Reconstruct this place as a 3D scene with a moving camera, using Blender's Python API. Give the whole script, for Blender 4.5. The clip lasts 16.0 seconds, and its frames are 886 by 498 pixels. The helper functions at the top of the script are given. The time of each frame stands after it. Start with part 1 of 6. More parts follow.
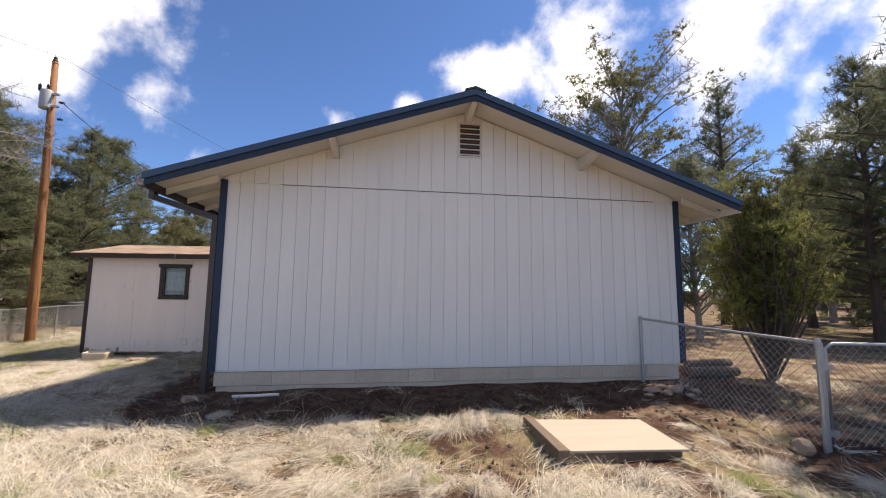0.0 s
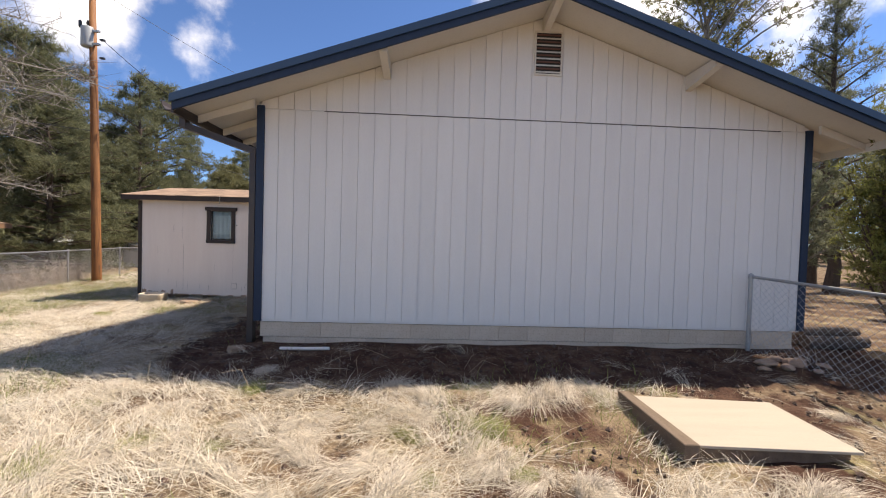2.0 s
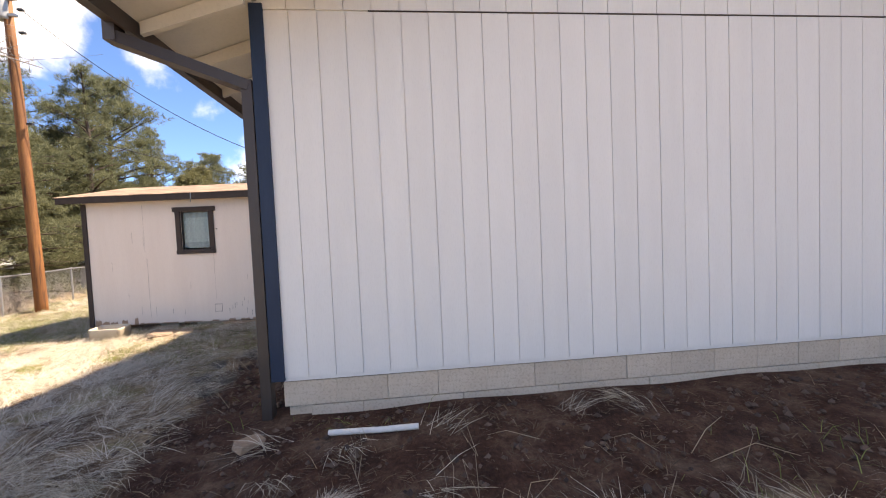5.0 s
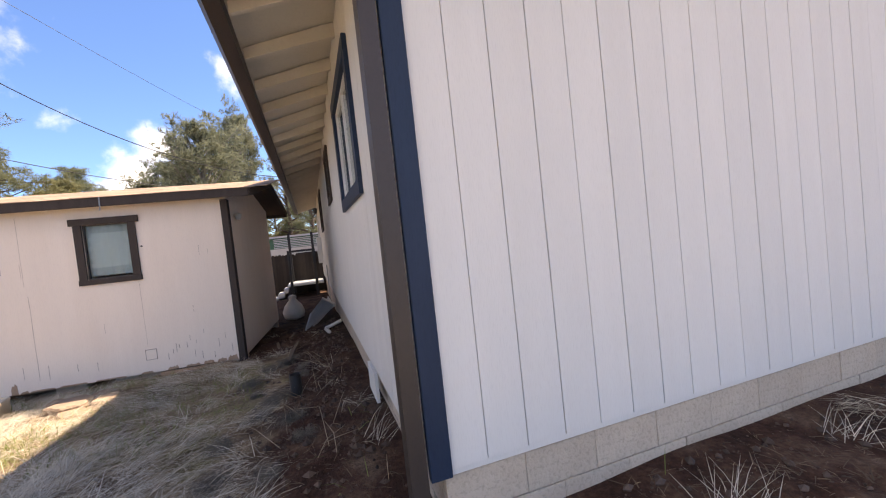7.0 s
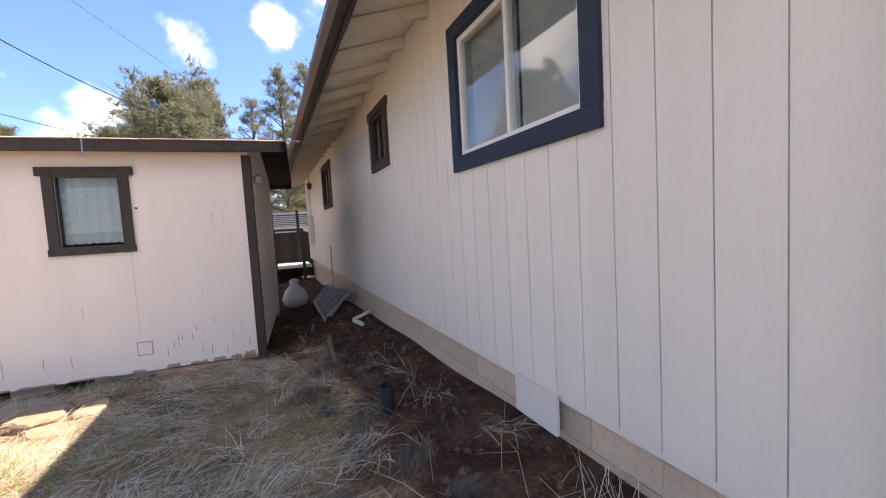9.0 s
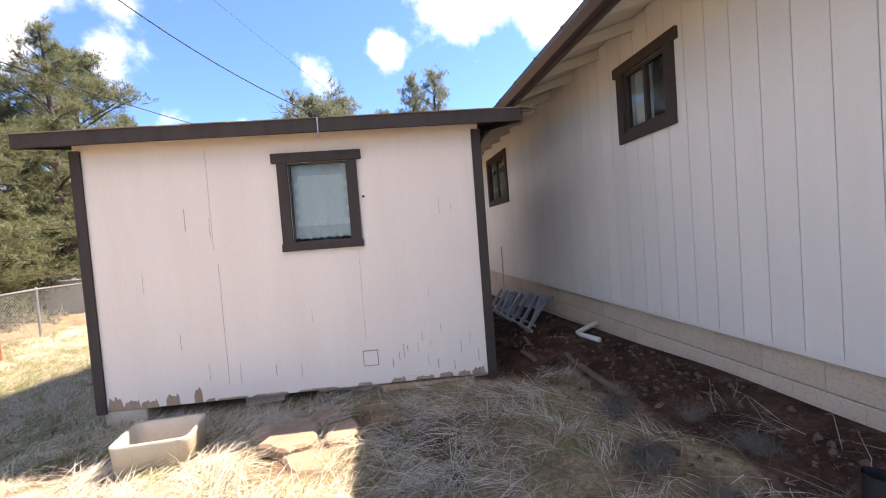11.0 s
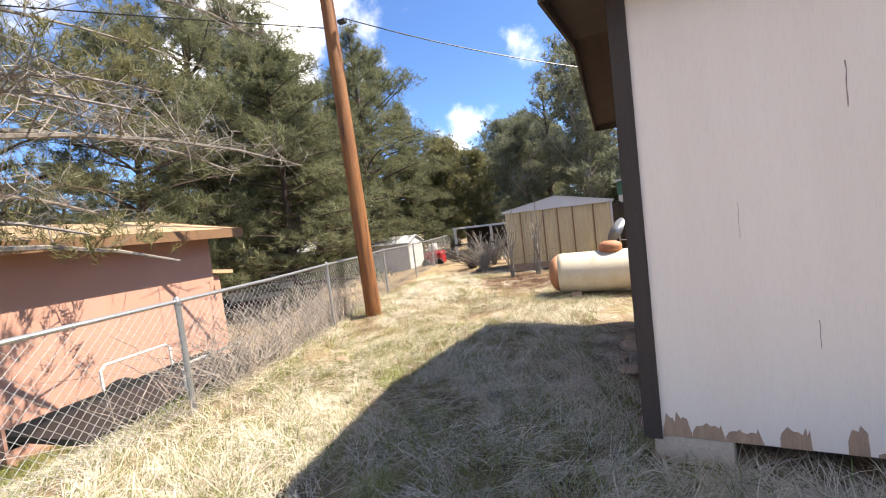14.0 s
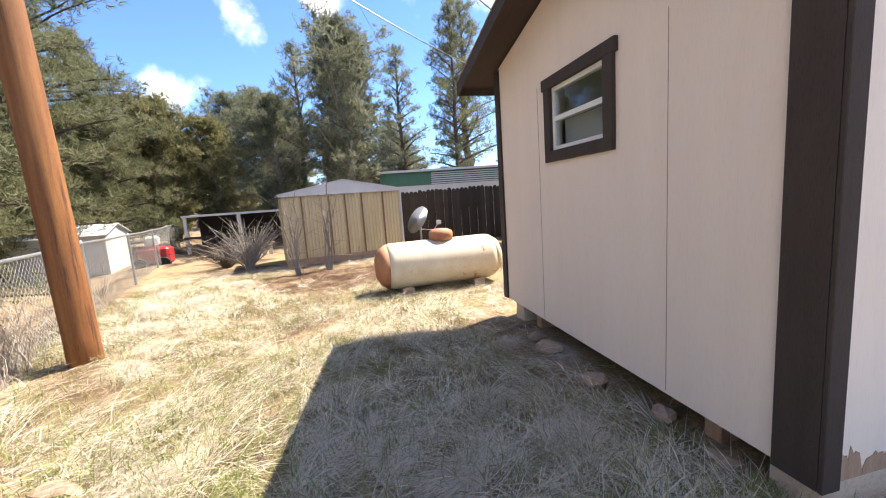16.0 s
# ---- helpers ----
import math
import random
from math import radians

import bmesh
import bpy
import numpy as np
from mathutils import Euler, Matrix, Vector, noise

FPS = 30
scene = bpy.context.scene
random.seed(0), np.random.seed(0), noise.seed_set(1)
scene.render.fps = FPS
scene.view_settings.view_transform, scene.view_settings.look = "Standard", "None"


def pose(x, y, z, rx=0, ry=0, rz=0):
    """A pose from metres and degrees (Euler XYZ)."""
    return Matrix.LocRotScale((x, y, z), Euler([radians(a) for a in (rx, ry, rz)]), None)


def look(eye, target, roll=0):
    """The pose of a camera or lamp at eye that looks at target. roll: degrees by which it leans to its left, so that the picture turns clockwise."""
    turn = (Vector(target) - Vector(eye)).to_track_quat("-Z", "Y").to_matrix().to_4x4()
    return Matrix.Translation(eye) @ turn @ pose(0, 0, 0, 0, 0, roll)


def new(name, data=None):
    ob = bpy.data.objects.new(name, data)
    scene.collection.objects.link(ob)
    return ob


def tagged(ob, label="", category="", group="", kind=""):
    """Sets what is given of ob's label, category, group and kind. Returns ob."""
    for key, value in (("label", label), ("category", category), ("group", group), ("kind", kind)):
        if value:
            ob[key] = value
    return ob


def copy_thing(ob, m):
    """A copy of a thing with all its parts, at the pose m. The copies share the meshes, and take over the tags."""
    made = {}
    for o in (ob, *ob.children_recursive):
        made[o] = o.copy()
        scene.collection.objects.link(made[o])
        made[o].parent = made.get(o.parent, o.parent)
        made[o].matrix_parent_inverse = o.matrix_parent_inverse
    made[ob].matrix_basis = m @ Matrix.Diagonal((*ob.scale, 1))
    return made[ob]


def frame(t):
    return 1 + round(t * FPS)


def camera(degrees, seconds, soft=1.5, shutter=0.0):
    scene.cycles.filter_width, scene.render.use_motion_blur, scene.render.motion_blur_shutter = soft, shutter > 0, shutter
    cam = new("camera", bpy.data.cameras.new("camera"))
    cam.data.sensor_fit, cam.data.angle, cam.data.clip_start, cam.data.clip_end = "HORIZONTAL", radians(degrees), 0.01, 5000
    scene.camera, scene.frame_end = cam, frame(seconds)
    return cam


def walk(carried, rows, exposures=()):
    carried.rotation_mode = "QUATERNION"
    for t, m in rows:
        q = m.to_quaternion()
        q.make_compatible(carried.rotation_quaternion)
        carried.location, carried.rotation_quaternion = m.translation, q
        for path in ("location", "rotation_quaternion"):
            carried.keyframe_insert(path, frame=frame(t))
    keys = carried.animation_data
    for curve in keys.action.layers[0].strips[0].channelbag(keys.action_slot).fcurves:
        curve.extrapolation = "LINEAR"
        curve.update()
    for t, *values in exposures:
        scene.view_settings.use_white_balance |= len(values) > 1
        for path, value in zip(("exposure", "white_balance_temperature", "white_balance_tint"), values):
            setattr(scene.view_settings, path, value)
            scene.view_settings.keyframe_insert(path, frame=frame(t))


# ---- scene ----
cam = camera(97.2, 16.0, soft=1.1)
# time, eye, point looked at, roll
PATH = [
    (0, (-0.175, 0.084, 1.504), (0.108, 2.052, 1.714), 0.6),
    (0.5, (-0.167, 0.253, 1.506), (0.006, 2.237, 1.69), 1.4),
    (1, (-0.177, 0.468, 1.523), (-0.052, 2.46, 1.641), 2.3),
    (1.5, (-0.232, 0.664, 1.484), (-0.13, 2.661, 1.534), 2.4),
    (2, (-0.441, 1.001, 1.446), (-0.348, 2.998, 1.4), 1.7),
    (2.5, (-0.574, 1.304, 1.342), (-0.441, 3.296, 1.218), 0.9),
    (3, (-0.692, 1.673, 1.315), (-0.453, 3.65, 1.13), 0.1),
    (3.5, (-0.91, 1.998, 1.346), (-0.546, 3.957, 1.175), -1.2),
    (4, (-1.065, 2.412, 1.365), (-0.677, 4.371, 1.261), -2.1),
    (4.5, (-1.276, 2.814, 1.376), (-1.013, 4.795, 1.305), -2.1),
    (5, (-1.616, 3.187, 1.393), (-1.422, 5.176, 1.309), -2.5),
    (7.5, (-3.349, 5.04, 1.334), (-2.58, 6.885, 1.264), -5.3),
    (8, (-3.621, 5.428, 1.325), (-2.783, 7.241, 1.225), -3.5),
    (10.5, (-4.819, 7.052, 1.261), (-4.265, 8.968, 1.112), -3.1),
    (11, (-5.214, 7.536, 1.227), (-4.905, 9.51, 1.159), -4.4),
    (11.5, (-5.593, 7.912, 1.196), (-5.505, 9.91, 1.154), -4.1),
    (12, (-6.014, 8.274, 1.183), (-6.118, 10.269, 1.09), -3.5),
    (12.5, (-6.466, 8.557, 1.179), (-6.794, 10.526, 1.069), -4.1),
    (13, (-7.059, 8.766, 1.125), (-7.643, 10.676, 1.023), -6.5),
    (13.5, (-7.548, 8.995, 1.125), (-8.343, 10.828, 1.033), -7.9),
    (14, (-8.135, 9.222, 1.134), (-8.86, 11.082, 1.019), -6.8),
    (14.5, (-8.538, 9.45, 1.13), (-8.934, 11.402, 0.948), -5.1),
    (15, (-9.001, 9.878, 1.116), (-9.115, 11.861, 0.887), -2.8),
    (15.5, (-9.332, 10.215, 1.079), (-9.117, 12.184, 0.803), -2.1),
    (16, (-9.696, 10.733, 1.041), (-9.115, 12.628, 0.773), -4.0),
]
EXPOSURES = [(0.0, 0.64, 7350, 14), (2.5, 0.74, 7550, 14), (3.5, 1.05, 7850, 15), (5.0, 1.42, 8150, 16), (8.0, 1.58, 8250, 19), (10.3, 1.88, 7850, 16), (11.0, 1.82, 7750, 15), (12.5, 1.69, 7750, 15), (13.5, 1.37, 7450, 12), (14.5, 1.40, 7250, 11), (16.0, 1.66, 7300, 12)]
walk(cam, [(t, look(eye, target, roll)) for t, eye, target, roll in PATH], EXPOSURES)

# ---- world, sun, exposure ----
SUN_DIR = Vector((0.63, 0.215, 1.0)).normalized()
SUN_ELEV = math.asin(SUN_DIR.z)
SUN_AZ = math.atan2(SUN_DIR.x, SUN_DIR.y)
sun_data = bpy.data.lights.new("sun", "SUN")
sun_data.energy, sun_data.angle, sun_data.color = 5.0, radians(0.53), (1.0, 0.95, 0.87)
sun = new("sun", sun_data)
sun.matrix_world = look((30, 12, 48), (30 - SUN_DIR.x, 12 - SUN_DIR.y, 48 - SUN_DIR.z))


def azel(az, el):
    """Unit vector to a point of the sky: degrees clockwise from +y, degrees up."""
    a, e = radians(az), radians(el)
    return Vector((math.sin(a) * math.cos(e), math.cos(a) * math.cos(e), math.sin(e)))


# clouds: centre azimuth, elevation, reach in degrees, weight
CLOUDS = [(-41, 27, 13, 1.0), (-52, 22, 11, 1.0), (-30, 20, 7, 0.9), (-38, 10, 7, 0.7), (28, 33, 15, 1.1), (46, 30, 14, 1.1), (14, 31, 6, 0.9),
          (36, 47, 14, 1.0), (-8, 23, 5, 0.8), (3, 25, 2.5, 0.6), (-16, 14, 4.5, 0.75), (-24, 16, 5, 0.8), (-19, 10, 6, 0.8),
          (62, 20, 16, 0.9), (-70, 30, 16, 0.9), (-95, 25, 18, 0.9), (110, 35, 20, 1.0),
          (160, 30, 22, 1.0), (-140, 35, 22, 1.0), (-170, 60, 18, 0.8), (-33, 31, 6, 0.8)]

world = bpy.data.worlds.new("sky")
scene.world = world
world.use_nodes = True
wn, wl = world.node_tree.nodes, world.node_tree.links
wn.clear()


def wnode(kind, **kw):
    n = wn.new(kind)
    for k, v in kw.items():
        n.inputs[k].default_value = v
    return n


def wmath(op, a, b=None, c=None):
    n = wn.new("ShaderNodeMath")
    n.operation = op
    for i, v in enumerate((a, b, c)):
        if v is None:
            continue
        if isinstance(v, (int, float)):
            n.inputs[i].default_value = v
        else:
            wl.new(v, n.inputs[i])
    return n.outputs[0]


sky = wn.new("ShaderNodeTexSky")
sky.sky_type, sky.sun_disc = "NISHITA", False
sky.sun_elevation, sky.sun_rotation = SUN_ELEV, SUN_AZ
sky.altitude, sky.air_density, sky.dust_density, sky.ozone_density = 1900, 1.0, 0.4, 2.0
tc = wn.new("ShaderNodeTexCoord")
nz1 = wnode("ShaderNodeTexNoise", Scale=5.0, Detail=7.0, Roughness=0.58)
nz2 = wnode("ShaderNodeTexNoise", Scale=2.2, Detail=3.0, Roughness=0.5)
for n in (nz1, nz2):
    wl.new(tc.outputs["Generated"], n.inputs["Vector"])
cover = None
for az, el, reach, wt in CLOUDS:
    d = wn.new("ShaderNodeVectorMath")
    d.operation = "DISTANCE"
    wl.new(tc.outputs["Generated"], d.inputs[0])
    d.inputs[1].default_value = azel(az, el)
    blob = wmath("MULTIPLY", wmath("SUBTRACT", 1.0, wmath("DIVIDE", d.outputs["Value"], radians(reach))), wt)
    cover = blob if cover is None else wmath("MAXIMUM", cover, blob)
dens = wmath("ADD", cover, wmath("MULTIPLY", wmath("SUBTRACT", nz1.outputs["Fac"], 0.5), 3.0))
dens = wmath("ADD", dens, wmath("MULTIPLY", wmath("SUBTRACT", nz2.outputs["Fac"], 0.5), 1.0))
ramp = wn.new("ShaderNodeMapRange")
ramp.interpolation_type = "SMOOTHSTEP"
ramp.inputs["From Min"].default_value, ramp.inputs["From Max"].default_value = 0.26, 1.15
wl.new(dens, ramp.inputs["Value"])
tint = wn.new("ShaderNodeMix")
tint.data_type, tint.blend_type = "RGBA", "MULTIPLY"
tint.inputs["Factor"].default_value = 1.0
wl.new(sky.outputs["Color"], tint.inputs[6])
tint.inputs[7].default_value = (0.61, 0.86, 1.18, 1)
mixc = wn.new("ShaderNodeMix")
mixc.data_type = "RGBA"
wl.new(ramp.outputs["Result"], mixc.inputs["Factor"])
wl.new(tint.outputs[2], mixc.inputs[6])
mixc.inputs[7].default_value = (10.3, 10.4, 10.6, 1)
bg = wn.new("ShaderNodeBackground")
bg.inputs["Strength"].default_value = 0.105
wl.new(mixc.outputs[2], bg.inputs["Color"])
wout = wn.new("ShaderNodeOutputWorld")
wl.new(bg.outputs["Background"], wout.inputs["Surface"])


# ---- materials ----
def material(name, color, rough=0.7, second=None, scale=4.0, amount=0.5, grain=60.0, grain_amount=0.15, bump=0.2, bump_dist=0.01, metal=0.0,
             stretch=(1, 1, 1), spot=None, spot_scale=2.0, spot_cut=0.6, per="", per_amount=0.2, spec=0.5, trans=0.0):
    """Principled material: base colour varied at two scales, optional spots of another colour, variation per object or island, fine relief."""
    m = bpy.data.materials.new(name)
    m.use_nodes = True
    nt = m.node_tree
    n, l = nt.nodes, nt.links
    b = n["Principled BSDF"]
    b.inputs["Roughness"].default_value, b.inputs["Metallic"].default_value = rough, metal
    b.inputs["Specular IOR Level"].default_value = spec
    co = n.new("ShaderNodeTexCoord")
    mp = n.new("ShaderNodeMapping")
    mp.inputs["Scale"].default_value = stretch
    l.new(co.outputs["Object"], mp.inputs["Vector"])

    def noise_tex(s, detail=5.0, r=0.6):
        t = n.new("ShaderNodeTexNoise")
        t.inputs["Scale"].default_value, t.inputs["Detail"].default_value, t.inputs["Roughness"].default_value = s, detail, r
        l.new(mp.outputs["Vector"], t.inputs["Vector"])
        return t.outputs["Fac"]

    def mix(fac, a, c, blend="MIX"):
        x = n.new("ShaderNodeMix")
        x.data_type, x.blend_type = "RGBA", blend
        for sock, v in ((x.inputs["Factor"], fac), (x.inputs[6], a), (x.inputs[7], c)):
            if isinstance(v, (int, float)):
                sock.default_value = v
            elif isinstance(v, tuple):
                sock.default_value = (*v[:3], 1)
            else:
                l.new(v, sock)
        return x.outputs[2]

    def ranged(v, a, c, lo=0.0, hi=1.0):
        r = n.new("ShaderNodeMapRange")
        for k, q in (("From Min", a), ("From Max", c), ("To Min", lo), ("To Max", hi)):
            r.inputs[k].default_value = q
        l.new(v, r.inputs["Value"])
        return r.outputs["Result"]

    large = noise_tex(scale)
    fine = noise_tex(grain, 3.0)
    second = second or tuple(c * 0.75 for c in color)
    col = mix(ranged(large, 0.5 - 0.3, 0.5 + 0.3, 0.0, amount * 2), color, second)
    if spot:
        sp = noise_tex(spot_scale, 8.0, 0.65)
        col = mix(ranged(sp, spot_cut, spot_cut + 0.06), col, spot)
    col = mix(ranged(fine, 0.3, 0.7, 1 - grain_amount, 1 + grain_amount), (0, 0, 0), col)
    if per:
        if per == "object":
            rnd = n.new("ShaderNodeObjectInfo").outputs["Random"]
        else:
            rnd = n.new("ShaderNodeNewGeometry").outputs["Random Per Island"]
        col = mix(ranged(rnd, 0, 1, 1 - per_amount, 1.0), (0, 0, 0), col)
    l.new(col, b.inputs["Base Color"])
    if trans:
        tl = n.new("ShaderNodeBsdfTranslucent")
        l.new(col, tl.inputs["Color"])
        ms = n.new("ShaderNodeMixShader")
        ms.inputs["Fac"].default_value = trans
        l.new(b.outputs["BSDF"], ms.inputs[1])
        l.new(tl.outputs["BSDF"], ms.inputs[2])
        l.new(ms.outputs["Shader"], n["Material Output"].inputs["Surface"])
    if bump:
        bp = n.new("ShaderNodeBump")
        bp.inputs["Strength"].default_value, bp.inputs["Distance"].default_value = bump, bump_dist
        l.new(fine, bp.inputs["Height"])
        l.new(bp.outputs["Normal"], b.inputs["Normal"])
    return m


SIDING = material("white_siding_paint", (0.74, 0.715, 0.68), 0.75, (0.69, 0.665, 0.63), 1.2, 0.5, 30, 0.05, 0.12, 0.004, stretch=(6, 6, 0.7), per="object", per_amount=0.05, spec=0.3)
SOFFIT = material("soffit_paint", (0.66, 0.63, 0.58), 0.8, (0.58, 0.54, 0.48), 1.5, 0.5, 40, 0.06, 0.1, spec=0.2)
BLUE = material("blue_trim_paint", (0.022, 0.038, 0.072), 0.5, (0.017, 0.029, 0.056), 3, 0.5, 70, 0.12, 0.15, 0.003, stretch=(3, 3, 0.4), spec=0.25)
BLUE_METAL = material("blue_metal_edge", (0.026, 0.062, 0.115), 0.45, (0.02, 0.05, 0.10), 3, 0.5, 90, 0.08, 0.08, 0.003)
GREY_TRIM = material("dark_taupe_trim_paint", (0.075, 0.058, 0.051), 0.7, (0.05, 0.039, 0.035), 3, 0.5, 70, 0.2, 0.3, 0.004, stretch=(3, 3, 0.4), spec=0.15)
BROWN_METAL = material("brown_gutter_metal", (0.055, 0.04, 0.034), 0.45, (0.04, 0.03, 0.026), 3, 0.5, 60, 0.1, 0.08)
CONCRETE = material("foundation_block", (0.66, 0.55, 0.44), 0.9, (0.55, 0.44, 0.34), 3, 0.7, 45, 0.22, 0.7, 0.012, per="object", per_amount=0.14)
SHED_PAINT = material("cream_pink_paint", (0.82, 0.71, 0.625), 0.8, (0.76, 0.645, 0.56), 0.9, 0.5, 26, 0.05, 0.15, 0.004, stretch=(5, 5, 0.6), spec=0.25)
BARE_PLY = material("weathered_plywood", (0.50, 0.33, 0.22), 0.9, (0.34, 0.22, 0.15), 6, 0.6, 50, 0.25, 0.4, 0.004, stretch=(5, 5, 0.6))
DARK_STAIN = material("dark_stained_wood", (0.055, 0.032, 0.026), 0.8, (0.035, 0.02, 0.017), 3, 0.6, 50, 0.2, 0.3, stretch=(4, 0.6, 4))
SHINGLE = material("brown_asphalt_shingle", (0.42, 0.29, 0.20), 0.95, (0.30, 0.20, 0.14), 2.5, 0.6, 180, 0.3, 0.5, 0.004, per="object", per_amount=0.4)
SHINGLE_H = material("grey_green_shingle", (0.10, 0.115, 0.11), 0.95, (0.07, 0.08, 0.08), 2.5, 0.6, 180, 0.3, 0.5, 0.004, per="island", per_amount=0.4)
SHINGLE_EDGE = material("worn_shingle_edge", (0.15, 0.125, 0.11), 0.95, (0.075, 0.065, 0.06), 9, 0.7, 90, 0.3, 0.5, 0.004, per="object", per_amount=0.4)
# near-black colour that holds the shade of rooms and hollows
DARK = material("unlit_interior", (0.05, 0.045, 0.04), 0.9, grain_amount=0.1)
GALV = material("galvanised_steel", (0.42, 0.43, 0.44), 0.45, (0.33, 0.34, 0.35), 8, 0.5, 60, 0.15, 0.1, 0.002, metal=0.75)
WIRE = material("galvanised_wire", (0.50, 0.51, 0.52), 0.5, (0.40, 0.41, 0.42), 8, 0.5, 60, 0.15, 0.0, metal=0.5)
POLE_WOOD = material("treated_pole_wood", (0.36, 0.155, 0.045), 0.7, (0.20, 0.075, 0.022), 2.0, 0.8, 40, 0.3, 0.6, 0.008, stretch=(7, 7, 0.45), spot=(0.085, 0.034, 0.014), spot_scale=1.1, spot_cut=0.57)
BARK = material("pine_bark", (0.13, 0.095, 0.075), 0.95, (0.07, 0.05, 0.04), 3, 0.6, 22, 0.35, 0.9, 0.03, stretch=(3, 3, 0.8))
GREY_BARK = material("grey_dead_wood", (0.30, 0.275, 0.25), 0.95, (0.20, 0.18, 0.16), 4, 0.6, 30, 0.3, 0.6, 0.01)
NEEDLE = material("pine_needles", (0.31, 0.315, 0.175), 0.7, (0.20, 0.215, 0.12), 0.8, 0.7, 9, 0.25, 0.0, per="island", per_amount=0.5, spec=0.3, trans=0.48)
NEEDLE_Y = material("juniper_foliage", (0.33, 0.315, 0.15), 0.7, (0.23, 0.225, 0.11), 0.9, 0.7, 9, 0.25, 0.0, per="island", per_amount=0.5, spec=0.3, trans=0.48)
NEEDLE_G = material("cedar_foliage", (0.31, 0.325, 0.22), 0.7, (0.22, 0.24, 0.16), 0.9, 0.7, 9, 0.25, 0.0, per="island", per_amount=0.5, spec=0.3, trans=0.48)
THUJA = material("thuja_foliage", (0.47, 0.51, 0.13), 0.7, (0.20, 0.20, 0.08), 1.6, 0.8, 12, 0.3, 0.0, per="island", per_amount=0.5, spec=0.3, trans=0.48)
STRAW = material("dry_straw_grass", (0.97, 0.91, 0.79), 0.8, (0.79, 0.69, 0.53), 2.6, 0.6, 20, 0.2, 0.0, per="island", per_amount=0.5, spec=0.2, trans=0.3)
TUFT = material("bleached_bunch_grass", (0.93, 0.85, 0.73), 0.8, (0.80, 0.69, 0.54), 3, 0.6, 20, 0.2, 0.0, per="island", per_amount=0.5, spec=0.2, trans=0.2)
GREEN = material("new_green_grass", (0.33, 0.37, 0.12), 0.7, (0.22, 0.27, 0.08), 1, 0.6, 20, 0.2, 0.0, per="island", per_amount=0.5, spec=0.2, trans=0.3)


def ground_material():
    m = bpy.data.materials.new("dry_grass_and_soil")
    m.use_nodes = True
    n, l = m.node_tree.nodes, m.node_tree.links
    b = n["Principled BSDF"]
    b.inputs["Roughness"].default_value = 0.95
    b.inputs["Specular IOR Level"].default_value = 0.15
    at = n.new("ShaderNodeAttribute")
    at.attribute_name = "soil"
    co = n.new("ShaderNodeTexCoord")

    def noise_tex(s, detail=6.0, r=0.62):
        t = n.new("ShaderNodeTexNoise")
        t.inputs["Scale"].default_value, t.inputs["Detail"].default_value, t.inputs["Roughness"].default_value = s, detail, r
        l.new(co.outputs["Object"], t.inputs["Vector"])
        return t.outputs["Fac"]

    def ramp_of(v, *stops):
        r = n.new("ShaderNodeValToRGB")
        e = r.color_ramp.elements
        while len(e) < len(stops):
            e.new(0.5)
        for x, (p, c) in zip(e, stops):
            x.position, x.color = p, (*c, 1)
        l.new(v, r.inputs["Fac"])
        return r.outputs["Color"]

    def mix(fac, a, c, blend="MIX"):
        x = n.new("ShaderNodeMix")
        x.data_type, x.blend_type = "RGBA", blend
        for sock, v in ((x.inputs["Factor"], fac), (x.inputs[6], a), (x.inputs[7], c)):
            if isinstance(v, (int, float)):
                sock.default_value = v
            else:
                l.new(v, sock)
        return x.outputs[2]

    grass = ramp_of(noise_tex(1.3), (0.3, (0.09, 0.058, 0.04)), (0.42, (0.17, 0.12, 0.08)), (0.54, (0.33, 0.26, 0.18)), (0.64, (0.24, 0.22, 0.11)), (0.78, (0.45, 0.37, 0.26)))
    litter = ramp_of(noise_tex(35.0, 4), (0.35, (0.55, 0.5, 0.45)), (0.65, (1.25, 1.2, 1.1)))
    grass = mix(0.8, grass, litter, "MULTIPLY")
    soil = ramp_of(noise_tex(3.0, 8), (0.3, (0.035, 0.019, 0.014)), (0.46, (0.070, 0.036, 0.025)), (0.58, (0.105, 0.062, 0.044)), (0.70, (0.165, 0.115, 0.085)))
    soil = mix(0.7, soil, litter, "MULTIPLY")
    fac = n.new("ShaderNodeMath")
    fac.operation = "ADD"
    l.new(at.outputs["Fac"], fac.inputs[0])
    l.new(noise_tex(2.5), fac.inputs[1])
    rg = n.new("ShaderNodeMapRange")
    rg.inputs["From Min"].default_value, rg.inputs["From Max"].default_value = 0.85, 1.1
    l.new(fac.outputs[0], rg.inputs["Value"])
    l.new(mix(rg.outputs["Result"], grass, soil), b.inputs["Base Color"])
    bp = n.new("ShaderNodeBump")
    bp.inputs["Strength"].default_value, bp.inputs["Distance"].default_value = 0.7, 0.03
    l.new(noise_tex(40.0, 5), bp.inputs["Height"])
    l.new(bp.outputs["Normal"], b.inputs["Normal"])
    return m


GROUND = ground_material()


def glass_material():
    m = bpy.data.materials.new("window_glass")
    m.use_nodes = True
    b = m.node_tree.nodes["Principled BSDF"]
    b.inputs["Base Color"].default_value = (0.9, 0.95, 0.95, 1)
    b.inputs["Roughness"].default_value = 0.02
    b.inputs["Transmission Weight"].default_value = 1.0
    b.inputs["IOR"].default_value = 1.45
    return m


GLASS = glass_material()


